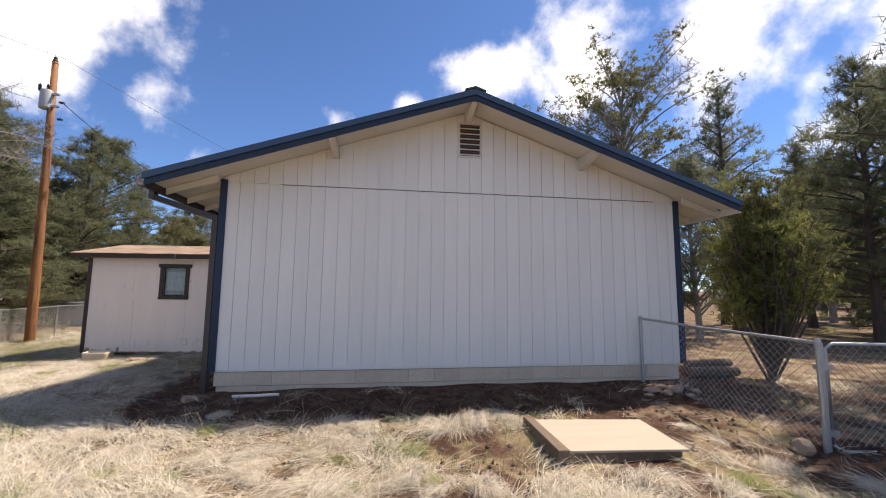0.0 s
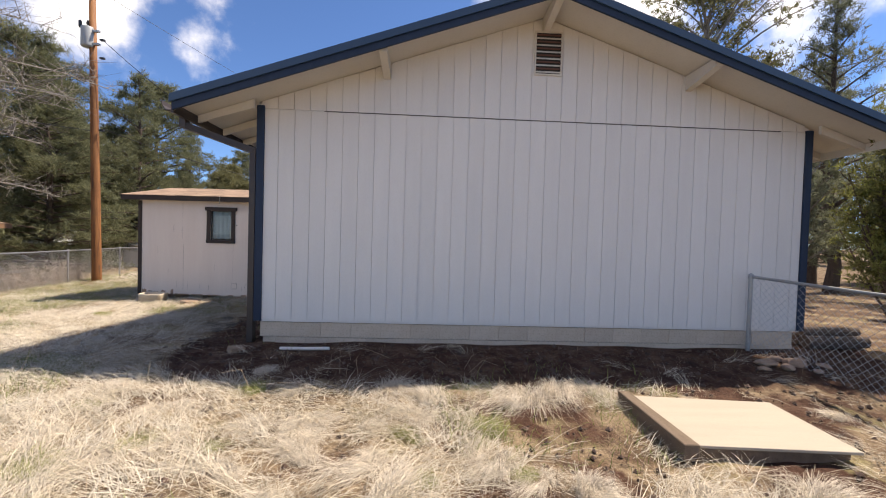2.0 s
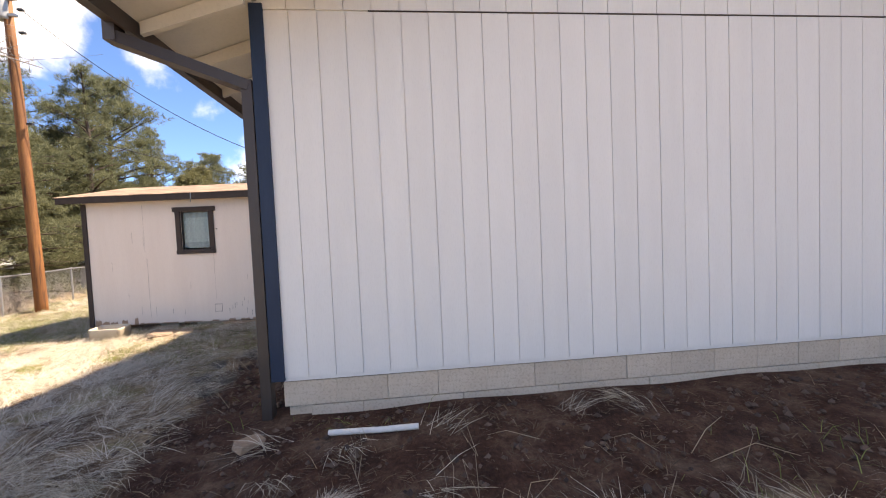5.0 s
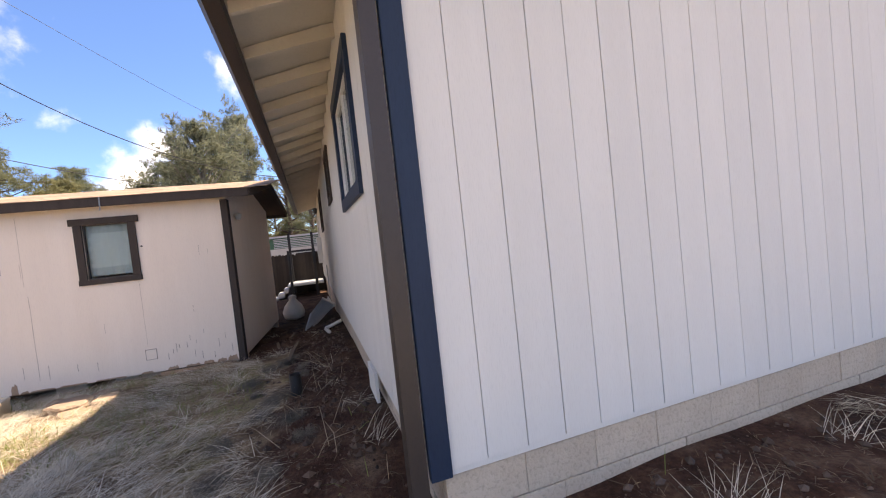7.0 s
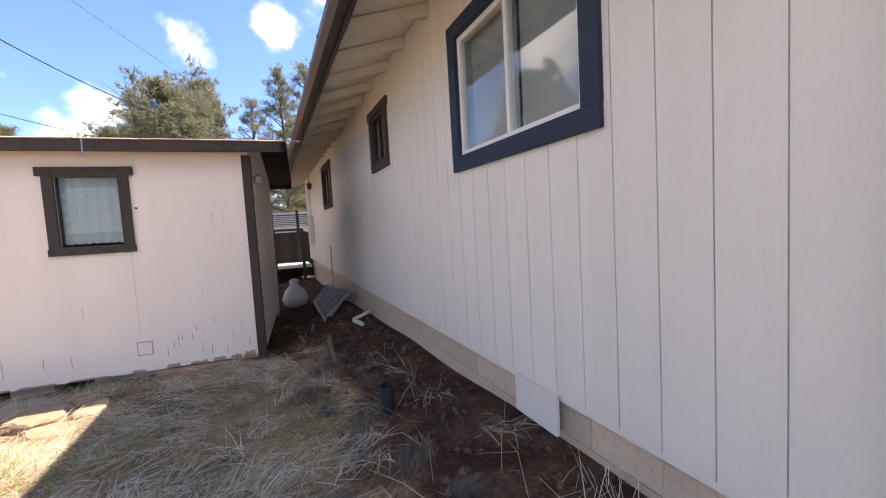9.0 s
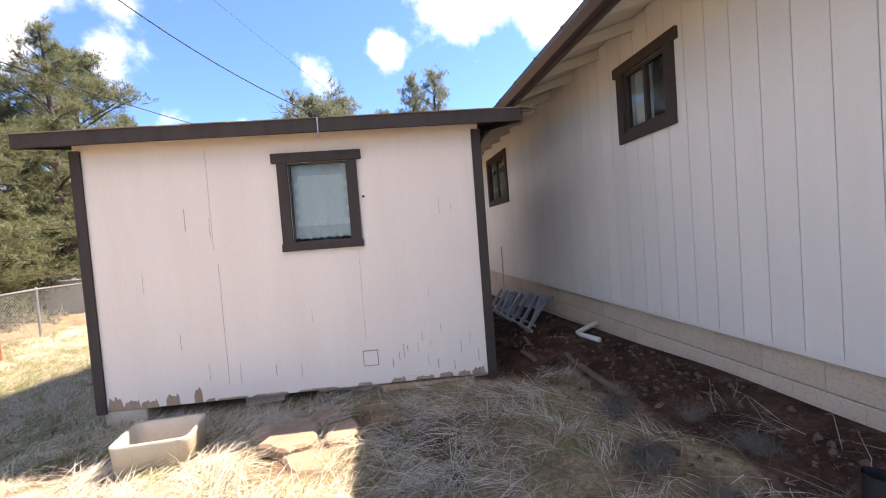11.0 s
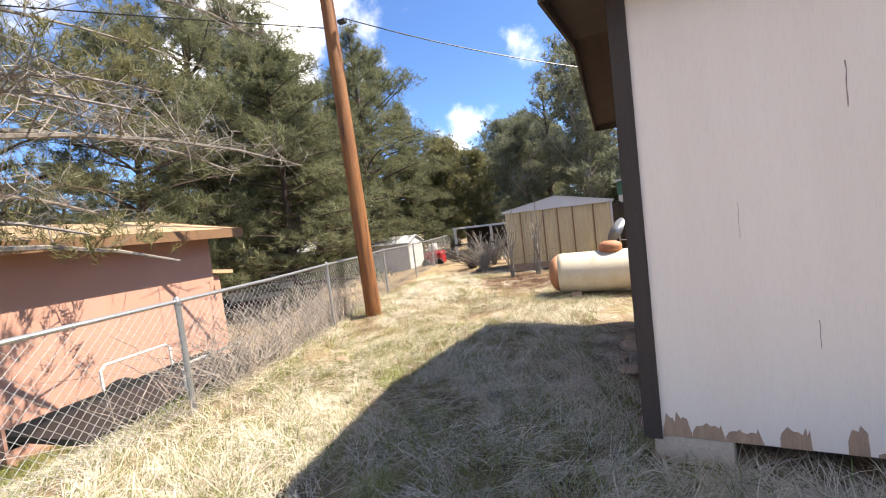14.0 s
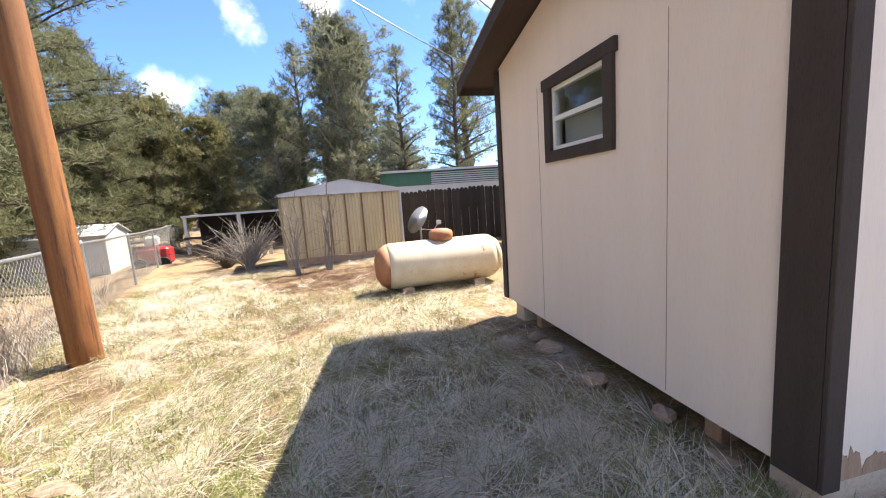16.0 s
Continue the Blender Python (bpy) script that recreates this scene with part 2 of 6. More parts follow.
# ---- mesh building ----
class MB:
    """A mesh in the making: vertices and faces."""

    def __init__(self):
        self.v, self.f = [], []

    def quad_box(self, corners):
        k = len(self.v)
        self.v += [tuple(c) for c in corners]
        self.f += [tuple(k + i for i in q) for q in ((3, 2, 1, 0), (4, 5, 6, 7), (0, 1, 5, 4), (1, 2, 6, 5), (2, 3, 7, 6), (3, 0, 4, 7))]
        return self

    def box(self, x0, y0, z0, x1, y1, z1):
        return self.quad_box([(x0, y0, z0), (x1, y0, z0), (x1, y1, z0), (x0, y1, z0), (x0, y0, z1), (x1, y0, z1), (x1, y1, z1), (x0, y1, z1)])

    def obox(self, m, sx, sy, sz):
        """A box of that size, centred on the pose m."""
        pts = [(-1, -1, -1), (1, -1, -1), (1, 1, -1), (-1, 1, -1), (-1, -1, 1), (1, -1, 1), (1, 1, 1), (-1, 1, 1)]
        return self.quad_box([m @ Vector((a * sx / 2, b * sy / 2, c * sz / 2)) for a, b, c in pts])

    def beam(self, a, b, w, h, up=(0, 0, 1)):
        """A straight bar from a to b, w wide and h high."""
        a, b = Vector(a), Vector(b)
        d = (b - a).normalized()
        s = d.cross(Vector(up))
        s = s.normalized() if s.length > 1e-4 else Vector((1, 0, 0))
        u = s.cross(d)
        o = [(-1, -1), (1, -1), (1, 1), (-1, 1)]
        c = [a + s * (i * w / 2) + u * (j * h / 2) for i, j in o] + [b + s * (i * w / 2) + u * (j * h / 2) for i, j in o]
        return self.quad_box(c)

    def tube(self, pts, radii, sides=8, cap=True):
        pts = [Vector(p) for p in pts]
        if isinstance(radii, (int, float)):
            radii = [radii] * len(pts)
        base = len(self.v)
        side = None
        for i, p in enumerate(pts):
            d = (pts[min(i + 1, len(pts) - 1)] - pts[max(i - 1, 0)]).normalized()
            if side is None:
                side = d.orthogonal().normalized()
            side = (side - d * side.dot(d)).normalized()
            up = d.cross(side)
            for k in range(sides):
                a = 2 * math.pi * k / sides
                self.v.append(tuple(p + (side * math.cos(a) + up * math.sin(a)) * radii[i]))
        for i in range(len(pts) - 1):
            for k in range(sides):
                a, b = base + i * sides + k, base + i * sides + (k + 1) % sides
                self.f.append((a, b, b + sides, a + sides))
        if cap:
            self.f.append(tuple(base + k for k in reversed(range(sides))))
            self.f.append(tuple(base + (len(pts) - 1) * sides + k for k in range(sides)))
        return self

    def lathe(self, profile, centre=(0, 0, 0), sides=24, axis="z"):
        """Rings of (radius, height) about an axis through centre."""
        base, c = len(self.v), Vector(centre)
        for r, h in profile:
            for k in range(sides):
                a = 2 * math.pi * k / sides
                p = Vector((r * math.cos(a), r * math.sin(a), h))
                if axis == "x":
                    p = Vector((p.z, p.x, p.y))
                self.v.append(tuple(c + p))
        for i in range(len(profile) - 1):
            for k in range(sides):
                a, b = base + i * sides + k, base + i * sides + (k + 1) % sides
                self.f.append((a, b, b + sides, a + sides))
        self.f.append(tuple(base + k for k in reversed(range(sides))))
        self.f.append(tuple(base + (len(profile) - 1) * sides + k for k in range(sides)))
        return self

    def poly(self, outline, thick):
        """A flat plate: outline of 3D points, thickened along the vector thick."""
        k, n, t = len(self.v), len(outline), Vector(thick)
        self.v += [tuple(p) for p in outline] + [tuple(Vector(p) + t) for p in outline]
        self.f += [tuple(k + i for i in reversed(range(n))), tuple(k + n + i for i in range(n))]
        self.f += [(k + i, k + (i + 1) % n, k + n + (i + 1) % n, k + n + i) for i in range(n)]
        return self

    def mesh(self, name, mat, bevel=0.0, smooth=False):
        me = bpy.data.meshes.new(name)
        me.from_pydata(self.v, [], self.f)
        bm = bmesh.new()
        bm.from_mesh(me)
        bmesh.ops.recalc_face_normals(bm, faces=bm.faces)
        if bevel:
            bmesh.ops.bevel(bm, geom=bm.edges[:], offset=bevel, segments=1, affect="EDGES", profile=0.5)
        bm.to_mesh(me)
        bm.free()
        if smooth:
            me.polygons.foreach_set("use_smooth", [True] * len(me.polygons))
        me.materials.append(mat)
        return me


def thing(name, at, label, category, group="", kind=""):
    """An Empty at a thing's base, to which its parts are hung."""
    ob = new(name)
    ob.location = at
    ob.empty_display_size = 0.2
    return tagged(ob, label, category, group, kind)


def part(name, mb, mat, parent, label="", bevel=0.0, smooth=False, kind=""):
    """One mesh object under a thing or a part; mb in the thing's own space, or a ready mesh."""
    me = mb.mesh(name, mat, bevel, smooth) if isinstance(mb, MB) else mb
    ob = new(name, me)
    ob.parent = parent
    return tagged(ob, label, kind=kind)


def single(name, mb, mat, label, category, group="", kind="", at=(0, 0, 0), bevel=0.0, smooth=False):
    """A thing that is one mesh."""
    ob = new(name, mb.mesh(name, mat, bevel, smooth) if isinstance(mb, MB) else mb)
    ob.location = at
    return tagged(ob, label, category, group, kind)


def tri_mesh(name, verts, faces, mat):
    """A mesh from arrays of vertices and triangles."""
    me = bpy.data.meshes.new(name)
    me.vertices.add(len(verts))
    me.vertices.foreach_set("co", np.asarray(verts, dtype=np.float32).ravel())
    me.loops.add(len(faces) * 3)
    me.loops.foreach_set("vertex_index", np.asarray(faces, dtype=np.int32).ravel())
    me.polygons.add(len(faces))
    me.polygons.foreach_set("loop_start", np.arange(0, len(faces) * 3, 3, dtype=np.int32))
    me.update(calc_edges=True)
    me.validate()
    me.materials.append(mat)
    return me


# ---- ground ----
def smooth01(a, b, x):
    t = np.clip((x - a) / (b - a), 0, 1)
    return t * t * (3 - 2 * t)


def gz(x, y):
    """Height of the ground: it falls away beyond the house and past the fence."""
    x, y = np.asarray(x, float), np.asarray(y, float)
    z = 0.04 - 0.44 * smooth01(6.0, 24.0, y - x)
    fence_x = -11.85 - 0.2 * (y - 11.75)
    z = z - 0.75 * smooth01(0.2, 2.2, fence_x - x) * (1 - 0.7 * smooth01(18.0, 26.0, y))
    z = z - 0.12 * (1 - smooth01(3.7, 5.7, y)) * smooth01(-4.0, -1.0, x)
    z = z - 0.06 * smooth01(17.8, 22.6, y) * smooth01(4.0, 8.0, -x)
    bump = 0.012 * np.sin(x * 2.3 + 1.0) * np.sin(y * 1.9) + 0.008 * np.sin(x * 5.1 + y * 3.3)
    sx = np.maximum(np.maximum(-7.9 - x, x + 4.2), 0)
    sy = np.maximum(np.maximum(11.5 - y, y - 14.7), 0)
    z = z + bump - 0.02 * (1 - smooth01(0.0, 1.1, np.hypot(sx, sy)))
    z = z + 0.07 * np.exp(-((x + 2.75) / 0.55) ** 2) * smooth01(6.0, 7.5, y) * (1 - smooth01(13.0, 15.0, y))
    far = np.hypot(x + 3, y - 10)
    return z + smooth01(40, 400, far) * 3.0


def soil_at(x, y):
    """How bare the earth is: along the house, between the two buildings and in front of the tank."""
    x, y = np.asarray(x, float), np.asarray(y, float)
    dx = np.maximum(np.maximum(-2.66 - x, x - 5.0), 0)
    dy = np.maximum(np.maximum(6.25 - y, y - 21), 0)
    d = np.hypot(dx * 1.7, dy)
    s = 1 - smooth01(0.75, 1.95, d)
    s = np.maximum(s, 0.55 * (1 - smooth01(0.2, 1.2, np.hypot(x + 9.6, y - 18.8) - 0.9)))
    s = np.maximum(s, (1 - smooth01(0.0, 0.8, np.abs(x + 3.5) - 0.7)) * smooth01(10.6, 11.8, y))
    s = np.maximum(s, 0.47 * smooth01(2.2, 3.6, x) * smooth01(2.2, 3.2, y))
    s = np.maximum(s, 0.56 * np.exp(-((x - 0.85) / 0.75) ** 2 - ((y - 3.95) / 0.55) ** 2))
    s = np.maximum(s, 0.50 * np.exp(-((x + 1.0) / 0.55) ** 2 - ((y - 3.6) / 0.35) ** 2))
    s = np.maximum(s, 0.42 * (0.5 + 0.5 * np.sin(x * 1.9 + 0.7) * np.sin(y * 2.3 + x)) * (1 - smooth01(4.0, 6.0, -x)))
    patch = 0.5 + 0.30 * np.sin(x * 3.1 + 1.2 * np.sin(y * 2.6)) + 0.28 * np.sin(y * 4.3 + 1.6 * np.sin(x * 2.2 + 1.0)) + 0.14 * np.sin(x * 7.7 + y * 5.9)
    s = np.maximum(s, 0.68 * smooth01(0.42, 0.78, patch) * smooth01(-2.2, 0.2, x) * (1 - smooth01(5.0, 5.8, y)))
    s = np.maximum(s, 0.36 * smooth01(0.60, 0.95, patch) * smooth01(0.5, 3.0, y))
    return s


def axis_steps(lo, hi, a, b, fine):
    """Grid lines: fine between a and b, growing outwards to lo and hi."""
    mid = list(np.arange(a, b + 1e-6, fine))
    up, step = b, fine
    while up < hi:
        step *= 1.28
        up += step
        mid.append(up)
    dn, step = a, fine
    while dn > lo:
        step *= 1.28
        dn -= step
        mid.insert(0, dn)
    return np.array(mid)


def build_ground():
    xs, ys = axis_steps(-900, 900, -15, 7, 0.10), axis_steps(-900, 900, 1.5, 18, 0.10)
    gx, gy = np.meshgrid(xs, ys)
    z = gz(gx, gy)
    nx = len(xs)
    vs = np.stack([gx.ravel(), gy.ravel(), z.ravel()], 1)
    i = (np.arange(len(ys) - 1)[:, None] * nx + np.arange(nx - 1)[None, :]).ravel()
    fs = np.concatenate([np.stack([i, i + 1, i + nx + 1], 1), np.stack([i, i + nx + 1, i + nx], 1)])
    near = (np.abs(vs[:, 0] + 4) < 13) & (np.abs(vs[:, 1] - 10) < 14)
    rough = np.random.RandomState(2).normal(0, 1, len(vs)) * 0.012 * near * smooth01(0.12, 0.6, np.hypot(np.maximum(np.maximum(-2.66 - vs[:, 0], vs[:, 0] - 5.0), 0), np.maximum(np.maximum(6.25 - vs[:, 1], vs[:, 1] - 21), 0)))
    vs[:, 2] += rough * (0.35 + soil_at(vs[:, 0], vs[:, 1]))
    me = tri_mesh("ground", vs, fs, GROUND)
    at = me.attributes.new("soil", "FLOAT", "POINT")
    at.data.foreach_set("value", soil_at(vs[:, 0], vs[:, 1]).astype(np.float32))
    me.polygons.foreach_set("use_smooth", [True] * len(me.polygons))
    tagged(new("ground", me), "uneven yard of dry straw grass and red-brown soil", "ground", kind="structure")


build_ground()


def g(x, y):
    return float(gz(x, y))


# ---- house ----
HX0, HX1, HY0, HY1 = -2.66, 4.905, 6.25, 21.0   # outer faces of the walls
RIDGE_X, RIDGE_Z, PITCH = 1.10, 4.555, 0.3456    # roof top line
EAVE_L, EAVE_R, RAKE_Y = -3.37, 5.56, 5.66
SID_Z, SEAM_Z = 0.33, 3.085
ROOF_T = 0.08


def roof_z(x):
    return RIDGE_Z - PITCH * abs(x - RIDGE_X)


house = thing("house", (0, 0, 0), "single-storey white house with vertical grooved siding and blue trim", "house")

# openings in the long wall: y0, y1, z0, z1
HOLES = [(7.43, 8.67, 1.80, 2.65), (10.606, 11.188, 2.125, 2.711), (15.05, 16.2, 1.90, 2.75)]


def window_wall(mb, outer, hole, thick, peak=None):
    """One wall with a window hole: a ring of faces front and back, joined at the edges. A peak may rise over the top edge."""
    t = Vector(thick)
    k = len(mb.v)
    for side in (Vector((0, 0, 0)), t):
        mb.v += [tuple(Vector(p) + side) for p in outer + hole]
    for q in range(4):
        r = (q + 1) % 4
        o0, o1, h0, h1 = k + q, k + r, k + 4 + q, k + 4 + r
        mb.f += [(o0, o1, h1, h0), (o0 + 8, h0 + 8, h1 + 8, o1 + 8), (h0, h1, h1 + 8, h0 + 8)]
        if not (peak and q == 2):
            mb.f.append((o0, o0 + 8, o1 + 8, o1))
    if peak:
        p0, p1 = len(mb.v), len(mb.v) + 1
        mb.v += [tuple(peak), tuple(Vector(peak) + t)]
        mb.f += [(k + 2, p0, k + 3), (k + 10, k + 11, p1), (k + 2, k + 10, p1, p0), (k + 3, p0, p1, k + 11)]


wall_west = None
for (a, b, c, d), (y0, y1) in zip(HOLES, ((HY0 + 0.14, 10.0), (10.0, 14.0), (14.0, HY1))):
    top = roof_z(HX0) - 0.10
    mb = MB()
    window_wall(mb, [(HX0 + 0.01, y0, 0.30), (HX0 + 0.01, y1, 0.30), (HX0 + 0.01, y1, top), (HX0 + 0.01, y0, top)], [(HX0 + 0.01, a, c), (HX0 + 0.01, b, c), (HX0 + 0.01, b, d), (HX0 + 0.01, a, d)], (0.13, 0, 0))
    ob = part("wall", mb, SIDING, house)
    wall_west = wall_west or ob
mb = MB()
mb.poly([(HX0 + 0.02, HY0 + 0.01, 0.30), (HX1 - 0.02, HY0 + 0.01, 0.30), (HX1 - 0.02, HY0 + 0.01, roof_z(HX1) - 0.10), (RIDGE_X, HY0 + 0.01, RIDGE_Z - 0.10), (HX0 + 0.02, HY0 + 0.01, roof_z(HX0) - 0.10)], (0, 0.12, 0))
wall_front = part("wall", mb, SIDING, house)
mb = MB()
mb.box(HX1 - 0.14, HY0 + 0.14, 0.30, HX1 - 0.02, HY1, roof_z(HX1) - 0.10)
part("wall", mb, SIDING, house)
mb = MB()
mb.poly([(HX0 + 0.02, HY1, 0.30), (HX1 - 0.02, HY1, 0.30), (HX1 - 0.02, HY1, roof_z(HX1) - 0.10), (RIDGE_X, HY1, RIDGE_Z - 0.10), (HX0 + 0.02, HY1, roof_z(HX0) - 0.10)], (0, 0.12, 0))
part("wall", mb, SIDING, house)
mb = MB()
mb.box(HX0 + 0.15, HY0 + 0.15, 0.25, HX1 - 0.15, HY1 - 0.01, 0.30)
part("floor", mb, DARK, house)

# roof: two slopes with a pale underside, dark shingle top
for sgn, ex in ((-1, EAVE_L), (1, EAVE_R)):
    mb = MB()
    ez = roof_z(ex)
    mb.poly([(RIDGE_X, RAKE_Y, RIDGE_Z - 0.03), (RIDGE_X, HY1 + 0.7, RIDGE_Z - 0.03), (ex, HY1 + 0.7, ez - 0.03), (ex, RAKE_Y, ez - 0.03)], (0, 0, -0.05))
    part("roof_deck", mb, SOFFIT, house, "pale painted roof boards")
    mb = MB()
    courses = 30
    for c in range(courses):
        f0, f1 = c / courses, (c + 1) / courses
        xa, xb = ex + (RIDGE_X - ex) * f0, ex + (RIDGE_X - ex) * f1
        ov = -sgn * 0.03
        mb.poly([(xa - ov, RAKE_Y - 0.02, roof_z(xa) - 0.026), (xb, RAKE_Y - 0.02, roof_z(xb) - 0.03), (xb, HY1 + 0.72, roof_z(xb) - 0.03), (xa - ov, HY1 + 0.72, roof_z(xa) - 0.026)], (0, 0, 0.024))
    part("roof", mb, SHINGLE_H, house, "weathered grey-green shingles")
    # rake board on the gable and its metal edge
    mb = MB()
    mb.poly([(RIDGE_X, RAKE_Y - 0.03, RIDGE_Z - 0.05), (ex, RAKE_Y - 0.03, ez - 0.05), (ex, RAKE_Y - 0.03, ez - 0.165), (RIDGE_X, RAKE_Y - 0.03, RIDGE_Z - 0.165)], (0, 0.028, 0))
    part("rake_board", mb, BLUE, house, "dark blue painted rake board")
    mb = MB()
    mb.poly([(RIDGE_X, RAKE_Y - 0.055, RIDGE_Z + 0.005), (ex + sgn * 0.02, RAKE_Y - 0.055, ez + 0.005), (ex + sgn * 0.02, RAKE_Y - 0.055, ez - 0.085), (RIDGE_X, RAKE_Y - 0.055, RIDGE_Z - 0.085)], (0, 0.024, 0))
    part("drip_edge", mb, BLUE_METAL, house, "blue metal drip edge")
    # rafter tails under the long eaves
    y = RAKE_Y + 0.45
    wx = HX0 if sgn < 0 else HX1
    while y < HY1 + 0.5:
        mb = MB()
        mb.poly([(wx, y, roof_z(wx) - 0.085), (ex - sgn * 0.02, y, ez - 0.085), (ex - sgn * 0.02, y, ez - 0.17), (wx, y, roof_z(wx) - 0.20)], (0, 0.04, 0))
        part("rafter_tail", mb, SOFFIT, house)
        y += 0.61
    mb = MB()
    mb.box(min(ex, ex + sgn * 0.025), RAKE_Y, ez - 0.19, max(ex, ex + sgn * 0.025), HY1 + 0.7, ez - 0.035)
    part("fascia", mb, BROWN_METAL if sgn < 0 else SOFFIT, house)
mb = MB()
mb.poly([(RIDGE_X - 0.16, RAKE_Y - 0.06, RIDGE_Z - 0.035), (RIDGE_X, RAKE_Y - 0.06, RIDGE_Z + 0.02), (RIDGE_X + 0.16, RAKE_Y - 0.06, RIDGE_Z - 0.035), (RIDGE_X + 0.16, RAKE_Y - 0.06, RIDGE_Z - 0.01), (RIDGE_X, RAKE_Y - 0.06, RIDGE_Z + 0.045), (RIDGE_X - 0.16, RAKE_Y - 0.06, RIDGE_Z - 0.01)], (0, HY1 - RAKE_Y + 0.75, 0))
part("ridge_cap", mb, SHINGLE_H, house)
# lookout beams that carry the gable overhang
for x in (-1.0, RIDGE_X, 3.1):
    mb = MB()
    zt = roof_z(x) - 0.085
    mb.poly([(x - 0.045, HY0, zt - 0.2), (x - 0.045, RAKE_Y + 0.02, zt - 0.10), (x - 0.045, RAKE_Y + 0.02, zt + 0.0), (x - 0.045, HY0, zt + 0.0)], (0.09, 0, 0))
    part("lookout_beam", mb, SOFFIT, house)

# dark strip on the board seam: its shadow line is put into the colour
part("seam_flashing", MB().box(HX0 + 0.85, HY0 - 0.0045, SEAM_Z + 0.001, HX1 - 0.45, HY0 + 0.004, SEAM_Z + 0.010), GREY_TRIM, house)
# foundation blocks, two courses
found = part("foundation", MB().box(HX0 + 0.09, HY0 + 0.05, -0.9, HX1 - 0.09, HY1 - 0.02, 0.30), CONCRETE, house, "painted concrete block footing")
BLOCK = MB().box(0, 0, 0, 0.3985, 0.04, 0.1945).mesh("block", CONCRETE, 0.003)
for row in range(5):
    z = 0.30 - 0.2 * (row + 1) - 0.003
    x = HX0 + 0.06 + (0.2 if row % 2 else 0)
    if z < -0.35:
        continue
    while x < HX1 - 0.46:
        ob = part("block", BLOCK, CONCRETE, found)
        ob.location = (x + random.uniform(-.002, .002), HY0 + 0.022 + random.uniform(-.003, .003), z)
        x += 0.4
for row in range(6):
    z = 0.30 - 0.2 * (row + 1) - 0.003
    y = HY0 + 0.07 + (0.2 if row % 2 else 0)
    while y < HY1 - 0.4 and z > -0.8:
        ob = part("block", BLOCK, CONCRETE, found)
        ob.location = (HX0 + 0.058, y + 0.395, z)
        ob.rotation_euler = (0, 0, -math.pi / 2)
        y += 0.4

# grooved boards
GROOVE, STEP = 0.006, 0.2085


def board(name, outline, thick, parent):
    part(name, MB().poly(outline, thick), SIDING, parent)


x = -2.394 - STEP
while x < HX1 - 0.09:
    x1 = min(x + STEP - GROOVE, HX1 - 0.09)
    t = 0.010 + random.uniform(-.001, .001)
    board("siding_board", [(x, HY0 + 0.01 - t, SID_Z), (x1, HY0 + 0.01 - t, SID_Z), (x1, HY0 + 0.01 - t, min(SEAM_Z, roof_z(x1) - 0.1)), (x, HY0 + 0.01 - t, min(SEAM_Z, roof_z(x) - 0.1))], (0, t, 0), wall_front)
    za, zb = roof_z(x) - 0.09, roof_z(x1) - 0.09
    if min(za, zb) > SEAM_Z + 0.02:
        o = 0.012
        ps = [(x - o, HY0 - 0.004, SEAM_Z + 0.012), (x1 - o, HY0 - 0.004, SEAM_Z + 0.012), (x1 - o, HY0 - 0.004, zb)]
        if x < RIDGE_X < x1:
            ps.append((RIDGE_X, HY0 - 0.004, RIDGE_Z - 0.09))
        ps.append((x - o, HY0 - 0.004, za))
        board("siding_board", ps, (0, 0.014, 0), wall_front)
    x += STEP
y = 6.451 - STEP
while y < HY1:
    y1 = min(y + STEP - GROOVE, HY1)
    spans = [(SID_Z + 0.005, roof_z(HX0) - 0.09)]
    for a, b, c, d in HOLES:
        if y1 > a and y < b:
            spans = [(SID_Z + 0.005, c), (d, roof_z(HX0) - 0.09)]
            if y < a - 0.01:
                board("siding_board", [(HX0, y, SID_Z + 0.005), (HX0, a, SID_Z + 0.005), (HX0, a, spans[1][1]), (HX0, y, spans[1][1])], (0.01, 0, 0), wall_west)
                y_in = a
            else:
                y_in = y
            if y1 > b + 0.01:
                board("siding_board", [(HX0, b, SID_Z + 0.005), (HX0, y1, SID_Z + 0.005), (HX0, y1, spans[1][1]), (HX0, b, spans[1][1])], (0.01, 0, 0), wall_west)
                y_out = b
            else:
                y_out = y1
            for s0, s1 in spans:
                board("siding_board", [(HX0, y_in, s0), (HX0, y_out, s0), (HX0, y_out, s1), (HX0, y_in, s1)], (0.01, 0, 0), wall_west)
            spans = []
    for s0, s1 in spans:
        board("siding_board", [(HX0, y, s0), (HX0, y1, s0), (HX0, y1, s1), (HX0, y, s1)], (0.01, 0, 0), wall_west)
    y += STEP

# corner trim, blue on the gable side
for x0, x1, wx in ((HX0 - 0.012, HX0 + 0.085, -1), (HX1 - 0.085, HX1 + 0.012, 1)):
    part("corner_trim", MB().box(x0, HY0 - 0.024, SID_Z - 0.02, x1, HY0 + 0.014, roof_z(x0 if wx < 0 else x1) - 0.12), BLUE, house, "dark blue corner board", bevel=0.003)


# ---- shed ----
SX0, SX1, SY0, SY1 = -8.32, -4.36, 11.69, 14.84
SB, ST = -0.26, 2.38
shed = thing("shed", (0, 0, 0), "small cream-painted wooden shed with dark trim and peeling paint", "shed")
shed.matrix_basis = pose(-4.185, 11.335, 0.055, 0, 0, -4.6) @ Matrix.Diagonal((0.953, 1.02, 0.932, 1)) @ Matrix.Translation((4.36, -11.69, 0))
S_HOLE = (-6.315, -5.729, 1.295, 2.12)
W_HOLE = (12.96, 13.65, 1.388, 1.925)
RY, RZ = 13.24, 2.92
S_SLOPE = 0.235


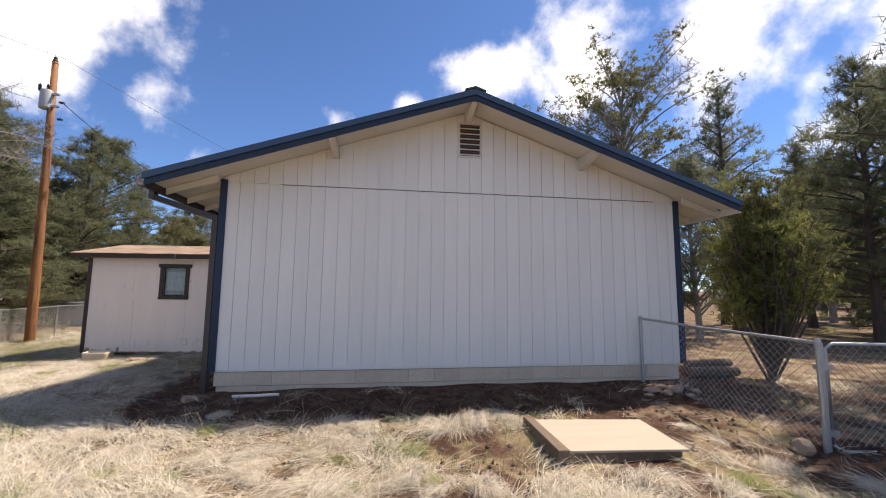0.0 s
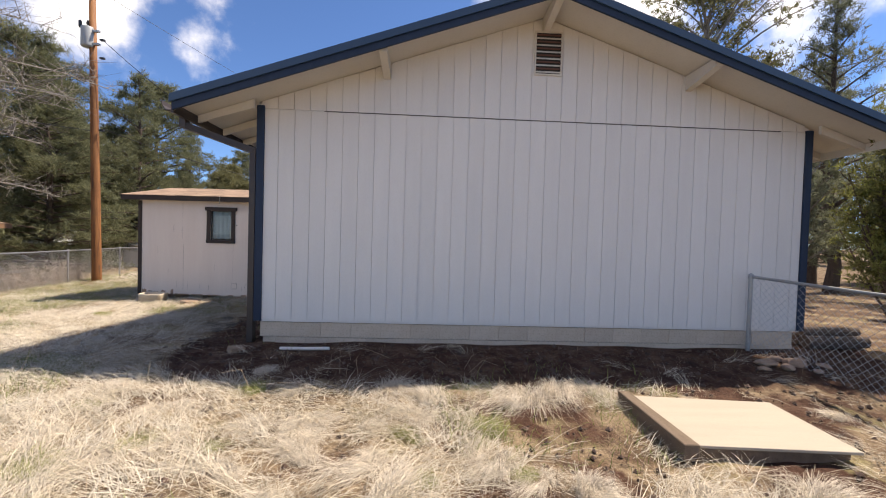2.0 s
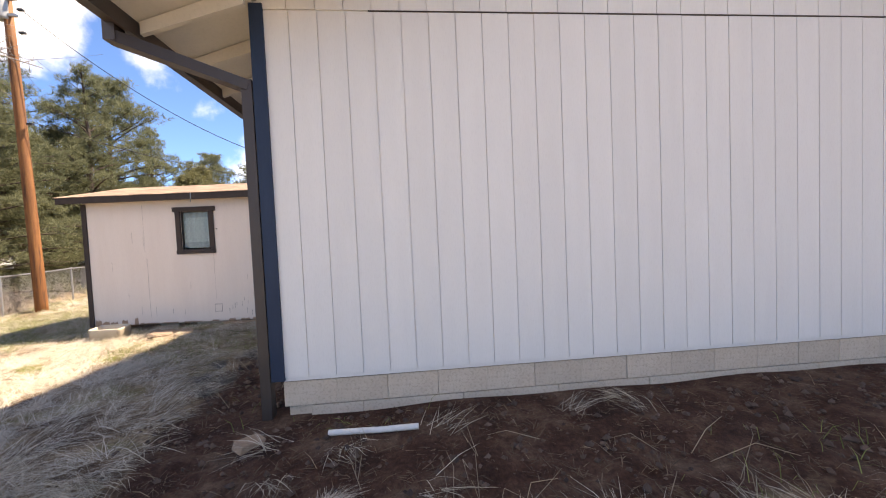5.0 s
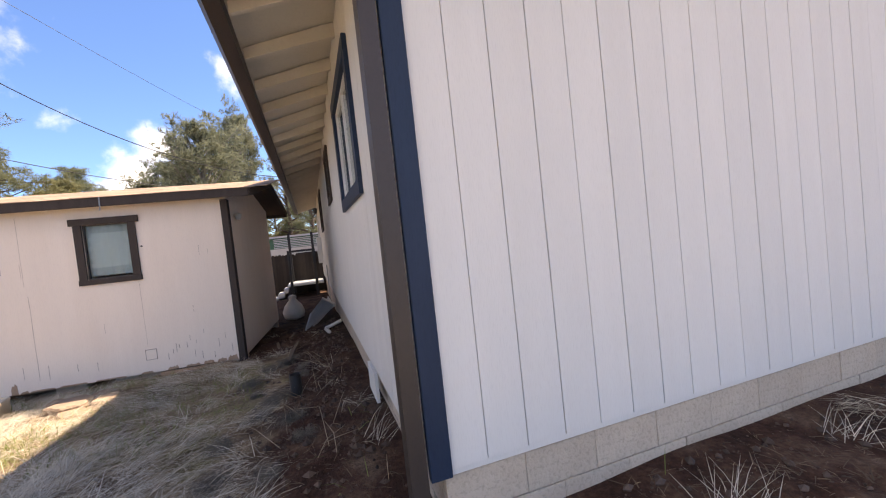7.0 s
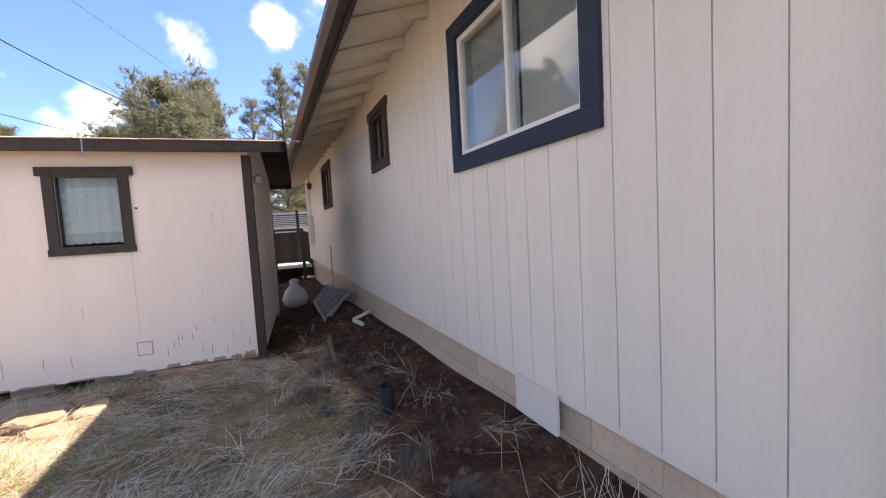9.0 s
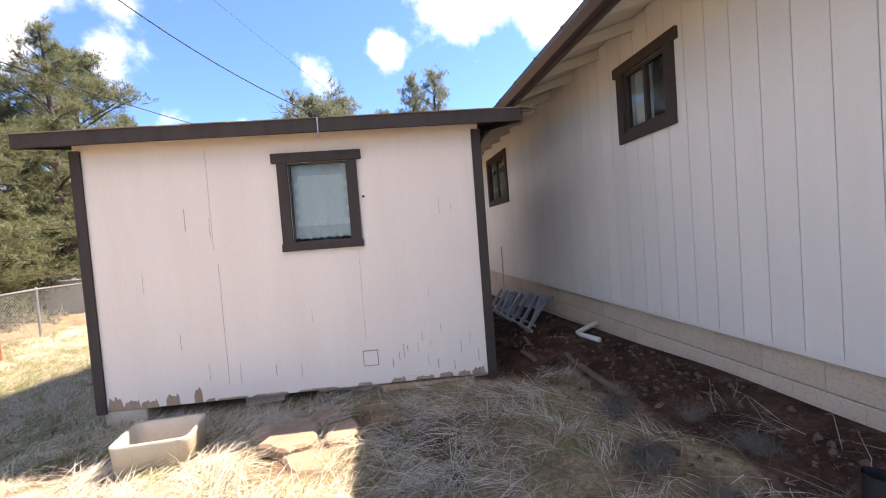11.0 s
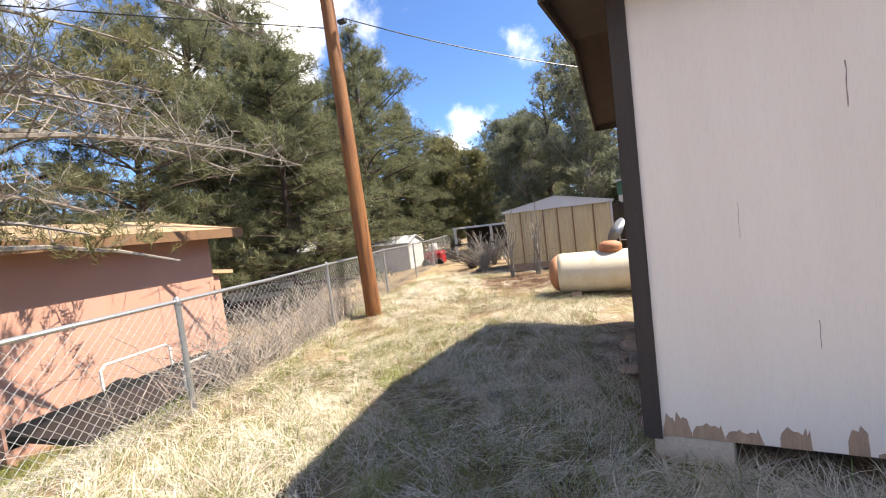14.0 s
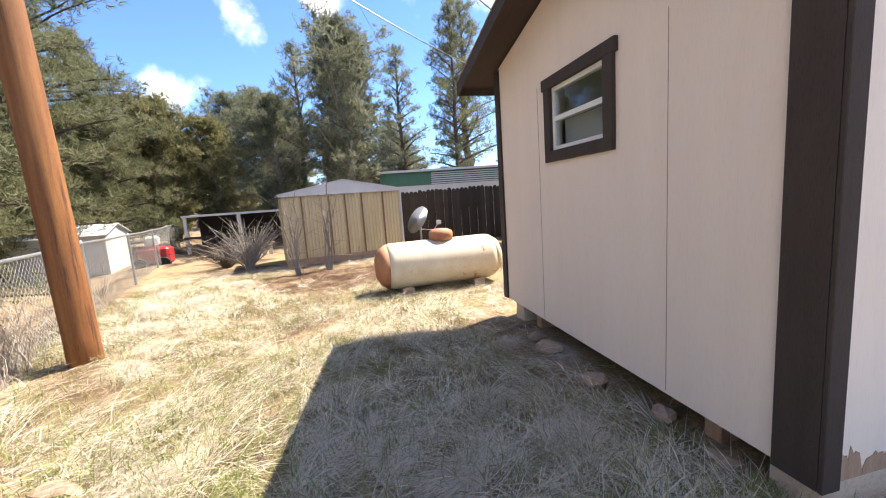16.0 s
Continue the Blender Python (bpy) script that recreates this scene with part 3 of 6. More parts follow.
def shed_roof_z(y):
    return RZ - S_SLOPE * abs(y - RY)


mb = MB()
a, b, c, d = S_HOLE
window_wall(mb, [(SX0, SY0, SB), (SX1, SY0, SB), (SX1, SY0, ST + 0.08), (SX0, SY0, ST + 0.08)], [(a, SY0, c), (b, SY0, c), (b, SY0, d), (a, SY0, d)], (0, 0.09, 0))
shed_front = part("wall", mb, SHED_PAINT, shed)
a, b, c, d = W_HOLE
mb = MB()
y0, y1 = SY0 + 0.09, SY1
zt = lambda yy: shed_roof_z(yy) - 0.09
window_wall(mb, [(SX0, y0, SB), (SX0, y1, SB), (SX0, y1, zt(y1)), (SX0, y0, zt(y0))], [(SX0, a, c), (SX0, b, c), (SX0, b, d), (SX0, a, d)], (0.09, 0, 0), (SX0, RY, zt(RY)))
shed_west = part("wall", mb, SHED_PAINT, shed)
mb = MB().poly([(SX1, y0, SB), (SX1, y1, SB), (SX1, y1, zt(y1)), (SX1, RY, zt(RY)), (SX1, y0, zt(y0))], (-0.09, 0, 0))
part("wall", mb, SHED_PAINT, shed)
part("wall", MB().box(SX0 + 0.09, SY1 - 0.09, SB, SX1 - 0.09, SY1, zt(SY1)), SHED_PAINT, shed)
part("floor", MB().box(SX0 + 0.05, SY0 + 0.05, SB + 0.02, SX1 - 0.05, SY1 - 0.05, SB + 0.08), BARE_PLY, shed)
# roof decks, fascias, rakes
EX0, EX1, EY0, EY1 = -8.66, -3.956, 11.50, 15.22
for sgn, ey in ((-1, EY0), (1, EY1)):
    mb = MB().poly([(EX0, RY, RZ - 0.02), (EX1, RY, RZ - 0.02), (EX1, ey, shed_roof_z(ey) - 0.02), (EX0, ey, shed_roof_z(ey) - 0.02)], (0, 0, -0.05))
    deck = part("roof_deck", mb, DARK_STAIN, shed)
    zf = shed_roof_z(ey)
    part("fascia", MB().box(EX0, min(ey, ey + sgn * 0.025), zf - 0.15, EX1, max(ey, ey + sgn * 0.025), zf - 0.012), GREY_TRIM, shed, bevel=0.003)
    for k in range(16):
        w = (EX1 - EX0) / 16
        ye = ey - sgn * (0.010 + 0.004 * math.sin(k * 2.3))
        part("shingle_edge", MB().box(EX0 + k * w + 0.002, min(ye, ye + sgn * 0.012), zf - 0.050 + 0.004 * math.sin(k * 1.7), EX0 + (k + 1) * w - 0.002, max(ye, ye + sgn * 0.012), zf - 0.006 + 0.006 * math.sin(k * 4.1)), SHINGLE_EDGE, shed)
    for ex, o in ((EX0, -0.022), (EX1, 0.0)):
        mb = MB().poly([(ex + o, RY, RZ - 0.012), (ex + o, ey, zf - 0.012), (ex + o, ey, zf - 0.15), (ex + o, RY, RZ - 0.15)], (0.022, 0, 0))
        part("rake_board", mb, GREY_TRIM, shed)
    # shingle tabs
    rows = 13
    run = abs(ey - RY) + 0.03
    tab = MB().box(0, -0.075, 0, 0.318, 0.075, 0.009).mesh("shingle", SHINGLE)
    ang = math.atan(S_SLOPE) * (-sgn)
    for r in range(rows):
        yy = ey + sgn * 0.03 - sgn * (run * (r + 0.5) / rows)
        x = EX0 - 0.03 - (0.16 if r % 2 else 0)
        if sgn < 0:
            while x < EX1 + 0.0:
                ob = part("shingle", tab, SHINGLE, deck)
                ob.location = (max(x, EX0 - 0.03), yy, shed_roof_z(yy) - 0.013 + random.uniform(0, .004))
                ob.rotation_euler = (ang + 0.03 * -sgn, 0, random.uniform(-.006, .006))
                x += 0.322
    if sgn > 0:
        mb = MB()
        for r in range(rows):
            ya = ey + 0.03 - run * r / rows
            yb = ya - run / rows - 0.02
            mb.poly([(EX0 - 0.03, ya, shed_roof_z(ya) - 0.012), (EX1 + 0.03, ya, shed_roof_z(ya) - 0.012), (EX1 + 0.03, yb, shed_roof_z(yb) - 0.02), (EX0 - 0.03, yb, shed_roof_z(yb) - 0.02)], (0, 0, 0.01))
        part("roof", mb, SHINGLE, shed)
# corner trims
part("corner_trim", MB().box(SX0 - 0.022, SY0 - 0.022, SB - 0.02, SX0 + 0.075, SY0 - 0.002, ST - 0.02), GREY_TRIM, shed, bevel=0.003)
part("corner_trim", MB().box(SX0 - 0.022, SY0, SB - 0.02, SX0 - 0.002, SY0 + 0.17, ST - 0.02), GREY_TRIM, shed, bevel=0.003)
part("corner_trim", MB().box(SX1 - 0.075, SY0 - 0.022, SB - 0.06, SX1 + 0.022, SY0 - 0.002, ST - 0.02), GREY_TRIM, shed, bevel=0.003)
part("corner_trim", MB().box(SX1 + 0.002, SY0, SB - 0.06, SX1 + 0.022, SY0 + 0.11, ST - 0.02), GREY_TRIM, shed, bevel=0.003)
part("corner_trim", MB().box(SX0 - 0.022, SY1 - 0.09, SB, SX0 - 0.002, SY1 + 0.02, zt(SY1)), GREY_TRIM, shed)


# ---- house details ----
# window glass with its IOR lowered so that it reflects less sky
GLASS_THIN = GLASS.copy()
GLASS_THIN.name = "thin_acrylic_pane"
GLASS_THIN.node_tree.nodes["Principled BSDF"].inputs["IOR"].default_value = 1.14
WHITE_VINYL = material("white_vinyl", (0.78, 0.77, 0.75), 0.5, (0.7, 0.69, 0.67), 4, 0.4, 60, 0.05, 0.05)
BLIND = material("grey_blind_cloth", (0.42, 0.42, 0.40), 0.9, (0.36, 0.36, 0.35), 3, 0.5, 90, 0.08, 0.1)
CLOTH = material("white_curtain_cloth", (0.66, 0.64, 0.60), 0.9, (0.5, 0.48, 0.45), 3, 0.5, 60, 0.1, 0.2)
LACE = material("lace_curtain", (0.36, 0.39, 0.375), 0.9, (0.28, 0.31, 0.30), 3, 0.5, 120, 0.12, 0.2)
LACE_D = material("lace_flowers", (0.62, 0.65, 0.63), 0.9, (0.52, 0.55, 0.53), 3, 0.5, 120, 0.12, 0.2)
VENT_RED = material("rust_red_primer", (0.17, 0.075, 0.055), 0.8)
PVC = material("white_pvc", (0.74, 0.71, 0.66), 0.5, (0.6, 0.55, 0.5), 8, 0.5, 60, 0.1, 0.05)
BLACK_PLASTIC = material("black_plastic_pipe", (0.025, 0.025, 0.028), 0.45)
WHITE_METAL = material("white_painted_metal", (0.62, 0.62, 0.60), 0.5, (0.5, 0.5, 0.48), 3, 0.5, 50, 0.1, 0.1)

VX0, VX1, VZ0, VZ1 = 0.955, 1.33, 3.695, 4.278
vent = part("gable_vent", MB().box(VX0, HY0 - 0.028, VZ0, VX0 + 0.02, HY0 - 0.004, VZ1).box(VX1 - 0.02, HY0 - 0.028, VZ0, VX1, HY0 - 0.004, VZ1).box(VX0 + 0.02, HY0 - 0.028, VZ1 - 0.02, VX1 - 0.02, HY0 - 0.004, VZ1).box(VX0 + 0.02, HY0 - 0.028, VZ0, VX1 - 0.02, HY0 - 0.004, VZ0 + 0.02), SOFFIT, house, "louvred wooden gable vent")
part("vent_backing", MB().box(VX0 + 0.02, HY0 - 0.010, VZ0 + 0.02, VX1 - 0.02, HY0 - 0.005, VZ1 - 0.02), DARK, vent)
for i in range(12):
    z = VZ0 + 0.03 + i * 0.0445
    part("slat", MB().poly([(VX0 + 0.02, HY0 - 0.030, z), (VX0 + 0.02, HY0 - 0.012, z + 0.022), (VX0 + 0.02, HY0 - 0.012, z + 0.030), (VX0 + 0.02, HY0 - 0.030, z + 0.008)], (VX1 - VX0 - 0.04, 0, 0)), VENT_RED if i % 2 else SOFFIT, vent)

# gutter and its downspout
gx, gzz = EAVE_L - 0.03, roof_z(EAVE_L) - 0.05
mb = MB()
mb.poly([(gx, RAKE_Y + 0.02, gzz), (gx, RAKE_Y + 0.02, gzz - 0.11), (gx - 0.075, RAKE_Y + 0.02, gzz - 0.11), (gx - 0.115, RAKE_Y + 0.02, gzz - 0.05), (gx - 0.12, RAKE_Y + 0.02, gzz),
         (gx - 0.113, RAKE_Y + 0.02, gzz), (gx - 0.108, RAKE_Y + 0.02, gzz - 0.046), (gx - 0.072, RAKE_Y + 0.02, gzz - 0.103), (gx - 0.007, RAKE_Y + 0.02, gzz - 0.103), (gx - 0.007, RAKE_Y + 0.02, gzz)], (0, HY1 + 0.6 - RAKE_Y, 0))
gutter = part("gutter", mb, BROWN_METAL, house, "brown metal rain gutter")
for i in range(26):
    y = RAKE_Y + 0.3 + i * 0.6
    part("gutter_strap", MB().box(gx - 0.126, y, gzz - 0.02, gx, y + 0.025, gzz + 0.006), BROWN_METAL, gutter)
mb = MB()
mb.beam((gx - 0.06, 6.02, gzz - 0.09), (gx - 0.06, 6.02, gzz - 0.22), 0.075, 0.10, up=(0, 1, 0))
mb.beam((gx - 0.06, 6.02, gzz - 0.19), (HX0 - 0.062, 6.275, gzz - 0.42), 0.10, 0.075)
mb.beam((HX0 - 0.06, 6.282, gzz - 0.38), (HX0 - 0.06, 6.282, 0.02), 0.075, 0.10, up=(0, 1, 0))
part("downspout", mb, BROWN_METAL, house, "brown metal downspout")


def wall_window(parent, x, y0, y1, z0, z1, trim, sash, tw, ears, out, panes="v", sheets=None):
    """A window in a wall that faces -x: trim boards, sash, panes and sheets behind: blind, cloth, or DARK for an unlit
    room.
    """
    win = part("window", MB().box(x - out, y0 - tw, z0 - tw, x, y1 + tw, z0), trim, parent, bevel=0.003)
    part("trim_board", MB().box(x - out - 0.004, y0 - tw - ears, z1, x, y1 + tw + ears, z1 + tw), trim, win, bevel=0.003)
    part("trim_board", MB().box(x - out, y0 - tw, z0, x, y0, z1), trim, win)
    part("trim_board", MB().box(x - out, y1, z0, x, y1 + tw, z1), trim, win)
    s = 0.035
    mb = MB().box(x + 0.0, y0, z0, x + 0.05, y0 + s, z1).box(x, y1 - s, z0, x + 0.05, y1, z1).box(x, y0 + s, z0, x + 0.05, y1 - s, z0 + s).box(x, y0 + s, z1 - s, x + 0.05, y1 - s, z1)
    ym, zm = (y0 + y1) / 2, (z0 + z1) / 2
    mb.box(x, ym - 0.015, z0 + s, x + 0.05, ym + 0.015, z1 - s) if panes == "v" else mb.box(x - 0.004, y0 + s, zm - 0.02, x + 0.05, y1 - s, zm + 0.02)
    part("sash", mb, sash, win)
    cells = [(y0 + s, ym - 0.015, z0 + s, z1 - s), (ym + 0.015, y1 - s, z0 + s, z1 - s)] if panes == "v" else [(y0 + s, y1 - s, z0 + s, zm - 0.02), (y0 + s, y1 - s, zm + 0.02, z1 - s)]
    for i, (a, b, c, d) in enumerate(cells):
        p = part("pane", MB().box(x + 0.02, a, c, x + 0.024, b, d), GLASS, win)
        p.visible_shadow = False
        if sheets:
            part("curtain", MB().box(x + 0.10, a, c - 0.03, x + 0.105, b, d + 0.03), sheets[i % len(sheets)], win)
    return win


wall_window(house, HX0, *HOLES[0], BLUE, WHITE_VINYL, 0.11, 0.0, 0.03, "v", [BLIND])
# DARK sheets behind these panes stand for unlit rooms, not cloth
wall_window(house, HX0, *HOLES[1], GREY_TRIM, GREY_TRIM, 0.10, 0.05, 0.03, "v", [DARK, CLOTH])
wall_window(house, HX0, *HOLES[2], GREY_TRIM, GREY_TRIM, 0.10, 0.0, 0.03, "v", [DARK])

# patch of siding over the crawl-space vent, meter box, conduit
part("access_panel", MB().box(HX0 - 0.03, 7.68, 0.11, HX0 - 0.004, 8.06, 0.34), SIDING, house, "loose white plywood cover board", bevel=0.002)
meter = part("meter_box", MB().box(HX0 - 0.16, 19.0, 0.85, HX0 - 0.004, 19.35, 1.75), WHITE_METAL, house, "grey painted electric meter box", bevel=0.01)
part("meter_dial", MB().lathe([(0.09, 0), (0.09, 0.08), (0.05, 0.11)], (0, 0, 0), 16).mesh("meter_dial", GALV), GALV, meter).location = (HX0 - 0.16, 19.17, 1.45)
part("conduit", MB().tube([(HX0 - 0.06, 19.17, 1.75), (HX0 - 0.06, 19.17, 3.9)], 0.025), WHITE_METAL, house)
part("conduit", MB().tube([(HX0 - 0.03, 15.6, 0.9), (HX0 - 0.03, 15.6, -0.4)], 0.012), GALV, house)
part("wall_lamp", MB().lathe([(0.05, 0), (0.06, 0.05), (0.08, 0.16), (0.03, 0.2)], (HX0 - 0.1, 18.6, 2.55), 12), BLACK_PLASTIC, house)

# ---- shed details ----
a, b, c, d = S_HOLE
tw = 0.10
win = part("window", MB().box(a - tw - 0.01, SY0 - 0.035, c - tw + 0.02, b + tw + 0.01, SY0 - 0.003, c), GREY_TRIM, shed, "lace-curtained window in dark wooden trim", bevel=0.003)
part("trim_board", MB().box(a - tw - 0.05, SY0 - 0.035, d, b + tw + 0.05, SY0 - 0.003, d + 0.10), GREY_TRIM, win, bevel=0.004)
part("trim_board", MB().box(a - tw, SY0 - 0.028, c, a, SY0 - 0.003, d), GREY_TRIM, win)
part("trim_board", MB().box(b, SY0 - 0.028, c, b + tw, SY0 - 0.003, d), GREY_TRIM, win)
mb = MB().box(a, SY0 + 0.01, c, a + 0.014, SY0 + 0.05, d).box(b - 0.014, SY0 + 0.01, c, b, SY0 + 0.05, d).box(a + 0.014, SY0 + 0.01, c, b - 0.014, SY0 + 0.05, c + 0.014).box(a + 0.014, SY0 + 0.01, d - 0.014, b - 0.014, SY0 + 0.05, d)
part("sash", mb, BROWN_METAL, win)
p = part("pane", MB().box(a + 0.014, SY0 + 0.028, c + 0.014, b - 0.014, SY0 + 0.031, d - 0.014), GLASS_THIN, win)
p.visible_shadow = False
mb = MB()
n = 24
top, bot = d - 0.01, c + 0.045
for i in range(n):
    xa, xb = a + 0.01 + (b - a - 0.02) * i / n, a + 0.01 + (b - a - 0.02) * (i + 1) / n
    ya, yb = SY0 + 0.07 + 0.008 * math.sin(i * 1.3), SY0 + 0.07 + 0.008 * math.sin((i + 1) * 1.3)
    za, zb = bot + 0.012 * math.sin(i * 1.9), bot + 0.012 * math.sin((i + 1) * 1.9)
    mb.quad_box([(xa, ya, za), (xb, yb, zb), (xb, yb + 0.003, zb), (xa, ya + 0.003, za), (xa, ya, top), (xb, yb, top), (xb, yb + 0.003, top), (xa, ya + 0.003, top)])
curtain = part("curtain", mb, LACE, win, "grey lace curtain with a flower pattern")
ring = MB()
for r0, sides in ((0.032, 10), (0.014, 6)):
    k = len(ring.v)
    for q in range(sides):
        an = 2 * math.pi * q / sides
        for rr in (r0, r0 - 0.009):
            w = rr * (1 + 0.16 * (q % 2))
            ring.v.append((w * math.cos(an), 0, w * math.sin(an)))
    for q in range(sides):
        i0, i1 = k + 2 * q, k + 2 * ((q + 1) % sides)
        ring.f.append((i0, i1, i1 + 1, i0 + 1))
ring_me = ring.mesh("lace_flower", LACE_D)
for r in range(8):
    for q in range(7):
        x = a + 0.065 + q * 0.078 + (0.0 if r % 2 else 0.039)
        z = d - 0.16 - r * 0.066
        if x < b - 0.04 and z > bot + 0.03:
            ob = part("lace_flower", ring_me, LACE_D, curtain)
            ob.location = (x, SY0 + 0.056, z)

# upper sheet is DARK: the shed's unlit inside is put into its colour
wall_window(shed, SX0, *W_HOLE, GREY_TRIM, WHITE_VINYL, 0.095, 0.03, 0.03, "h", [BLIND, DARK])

# peeled paint along the bottom edge, cracks and seams
rng = random.Random(4)
CRACK = material("split_paint_edge", (0.34, 0.26, 0.22), 0.9, (0.24, 0.18, 0.15), 8, 0.6)


def peel(x0, x1, h):
    """A ragged bare patch at the wall's foot."""
    ps = [(x0, SY0 - 0.003, SB)]
    x, up = x0, True
    while x < x1 - 0.004:
        f = (x - x0) / (x1 - x0)
        hh = h * (0.55 + 0.25 * rng.random() + (0.35 * rng.random() if up else 0)) * min(1, 12 * f + 0.35, 12 * (1 - f) + 0.3)
        ps.append((x, SY0 - 0.003, SB + 0.004 + hh))
        up = not up
        x += rng.uniform(0.006, 0.026)
    ps.append((x1, SY0 - 0.003, SB + 0.003))
    ps.append((x1, SY0 - 0.003, SB))
    part("bare_patch", MB().poly(ps, (0, 0.006, 0)), BARE_PLY, shed_front)


for x0, x1, h in ((-8.24, -8.09, 0.14), (-8.09, -7.93, 0.10), (-7.93, -7.76, 0.085), (-7.69, -7.56, 0.13), (-7.42, -7.34, 0.21), (-7.31, -7.22, 0.035), (-7.2, -6.9, 0.02), (-6.85, -6.5, 0.022),
                  (-6.4, -6.0, 0.02), (-5.8, -5.65, 0.03), (-5.45, -5.3, 0.05), (-5.2, -5.0, 0.04), (-4.95, -4.8, 0.06), (-4.75, -4.62, 0.05), (-4.6, -4.46, 0.08)):
    peel(x0, x1, h)
for x, z0, z1, w in ((-7.35, 1.50, 1.72, 0.008), (-7.12, 1.42, 1.62, 0.005), (-7.07, -0.1, 1.15, 0.006), (-7.10, 1.3, 2.3, 0.003), (-5.68, 0.2, 1.2, 0.003), (-4.82, 1.50, 1.66, 0.006), (-4.70, 1.5, 1.6, 0.005),
                     (-6.95, -0.12, 0.1, 0.007), (-7.25, -0.05, 0.12, 0.005), (-6.6, -0.06, 0.05, 0.012), (-6.35, -0.1, 0.03, 0.008), (-5.3, 0.0, 0.14, 0.012), (-5.15, 0.05, 0.14, 0.01), (-5.02, 0.1, 0.16, 0.008),
                     (-4.7, -0.02, 0.12, 0.01), (-5.42, -0.1, 0.0, 0.014), (-5.35, -0.02, 0.06, 0.012), (-5.26, 0.06, 0.12, 0.014), (-5.1, 0.16, 0.24, 0.01), (-4.9, 0.24, 0.32, 0.008), (-4.95, -0.16, -0.05, 0.014), (-4.78, -0.18, -0.08, 0.012), (-4.52, -0.12, 0.02, 0.01), (-4.6, 0.1, 0.2, 0.006), (-5.05, -0.12, 0.0, 0.009), (-7.5, 0.3, 0.45, 0.004), (-6.2, 0.45, 0.6, 0.004), (-5.0, 0.6, 0.72, 0.004), (-7.8, 0.9, 1.1, 0.003)):
    n = 5
    ps = [(x + 0.002 * math.sin(i * 2.1) - w * 0.3 * (i % 2), SY0 - 0.0025, z0 + (z1 - z0) * i / n) for i in range(n + 1)]
    ps += [(x + 0.002 * math.sin(i * 2.1) + w * 0.3, SY0 - 0.0025, z0 + (z1 - z0) * i / n) for i in reversed(range(n + 1))]
    part("paint_crack", MB().poly(ps, (0, 0.004, 0)), CRACK, shed_front)
for y in (12.45, 13.9):
    part("paint_crack", MB().box(SX0 - 0.0025, y, SB + 0.02, SX0 + 0.003, y + 0.0025, 2.0), CRACK, shed_west)
mb = MB().box(-5.715, SY0 - 0.006, -0.05, -5.575, SY0 - 0.001, 0.10)
part("plate_gap", MB().box(-5.722, SY0 - 0.003, -0.058, -5.567, SY0 + 0.002, 0.109), CRACK, shed)
part("cover_plate", mb, SHED_PAINT, shed, "painted-over square cover plate", bevel=0.002)
part("cable_hole", MB().lathe([(0.014, 0), (0.014, 0.006)], (0, 0, 0), 12).mesh("cable_hole", DARK), DARK, shed).matrix_basis = pose(-5.585, SY0 - 0.006, 1.73, -90)
part("hook", MB().tube([(-5.93, EY0 - 0.03, 2.50), (-5.93, EY0 - 0.035, 2.36), (-5.93, EY0 - 0.045, 2.30), (-5.93, EY0 - 0.06, 2.30)], 0.008, 6), GALV, shed, "bent steel hook")
# footing blocks, sill timber, wall east lamp
for x, y in ((-8.29, 11.7), (-7.0, 11.83), (-6.25, 11.88), (-5.9, 11.8), (-4.75, 11.73), (-8.26, 14.5), (-4.75, 14.5)):
    part("footing_block", MB().box(x, y, -0.62, x + 0.40, y + 0.2, SB - 0.003), CONCRETE, shed, bevel=0.008)
part("skid_timber", MB().box(-8.2, 12.2, -0.5, -4.45, 12.3, SB + 0.02), BARE_PLY, shed)
part("skid_timber", MB().box(-8.2, 14.2, -0.5, -4.45, 14.3, SB + 0.02), BARE_PLY, shed)
part("board", MB().box(-5.55, 11.68, -0.40, -4.6, 11.72, -0.28), BARE_PLY, shed)
part("wall_lamp", MB().lathe([(0.03, 0), (0.05, 0.03), (0.06, 0.09), (0.02, 0.12)], (SX1 + 0.06, 12.1, 2.05), 10), WHITE_METAL, shed)

# ---- yard things ----
PLY = material("painted_plywood", (0.42, 0.36, 0.28), 0.8, (0.36, 0.305, 0.235), 1.5, 0.5, 60, 0.08, 0.15, 0.003, stretch=(0.6, 4, 4))
TIMBER = material("weathered_timber", (0.20, 0.145, 0.10), 0.9, (0.13, 0.09, 0.06), 4, 0.6, 50, 0.25, 0.4, 0.004, stretch=(4, 0.6, 4))
STONE = material("pink_flagstone", (0.42, 0.30, 0.205), 0.9, (0.29, 0.20, 0.14), 5, 0.6, 50, 0.18, 0.4, 0.006, per="object", per_amount=0.2)
ROCK = material("tan_rock", (0.42, 0.29, 0.20), 0.9, (0.28, 0.19, 0.14), 4, 0.6, 30, 0.25, 0.6, 0.01)
SINK = material("cream_enamel", (0.52, 0.45, 0.35), 0.6, (0.44, 0.37, 0.28), 3, 0.5, 60, 0.1, 0.1)
ALU = material("aluminium", (0.55, 0.55, 0.55), 0.45, (0.42, 0.42, 0.42), 6, 0.5, 60, 0.1, 0.05, metal=0.6)

lid = thing("well_cover", (0, 0, 0), "low wooden well cover with a plywood lid on a timber kerb", "well cover")
lid.location, lid.scale = (-0.026, 0.551, 0.03), (0.945, 0.86, 1.0)
zc = -0.075
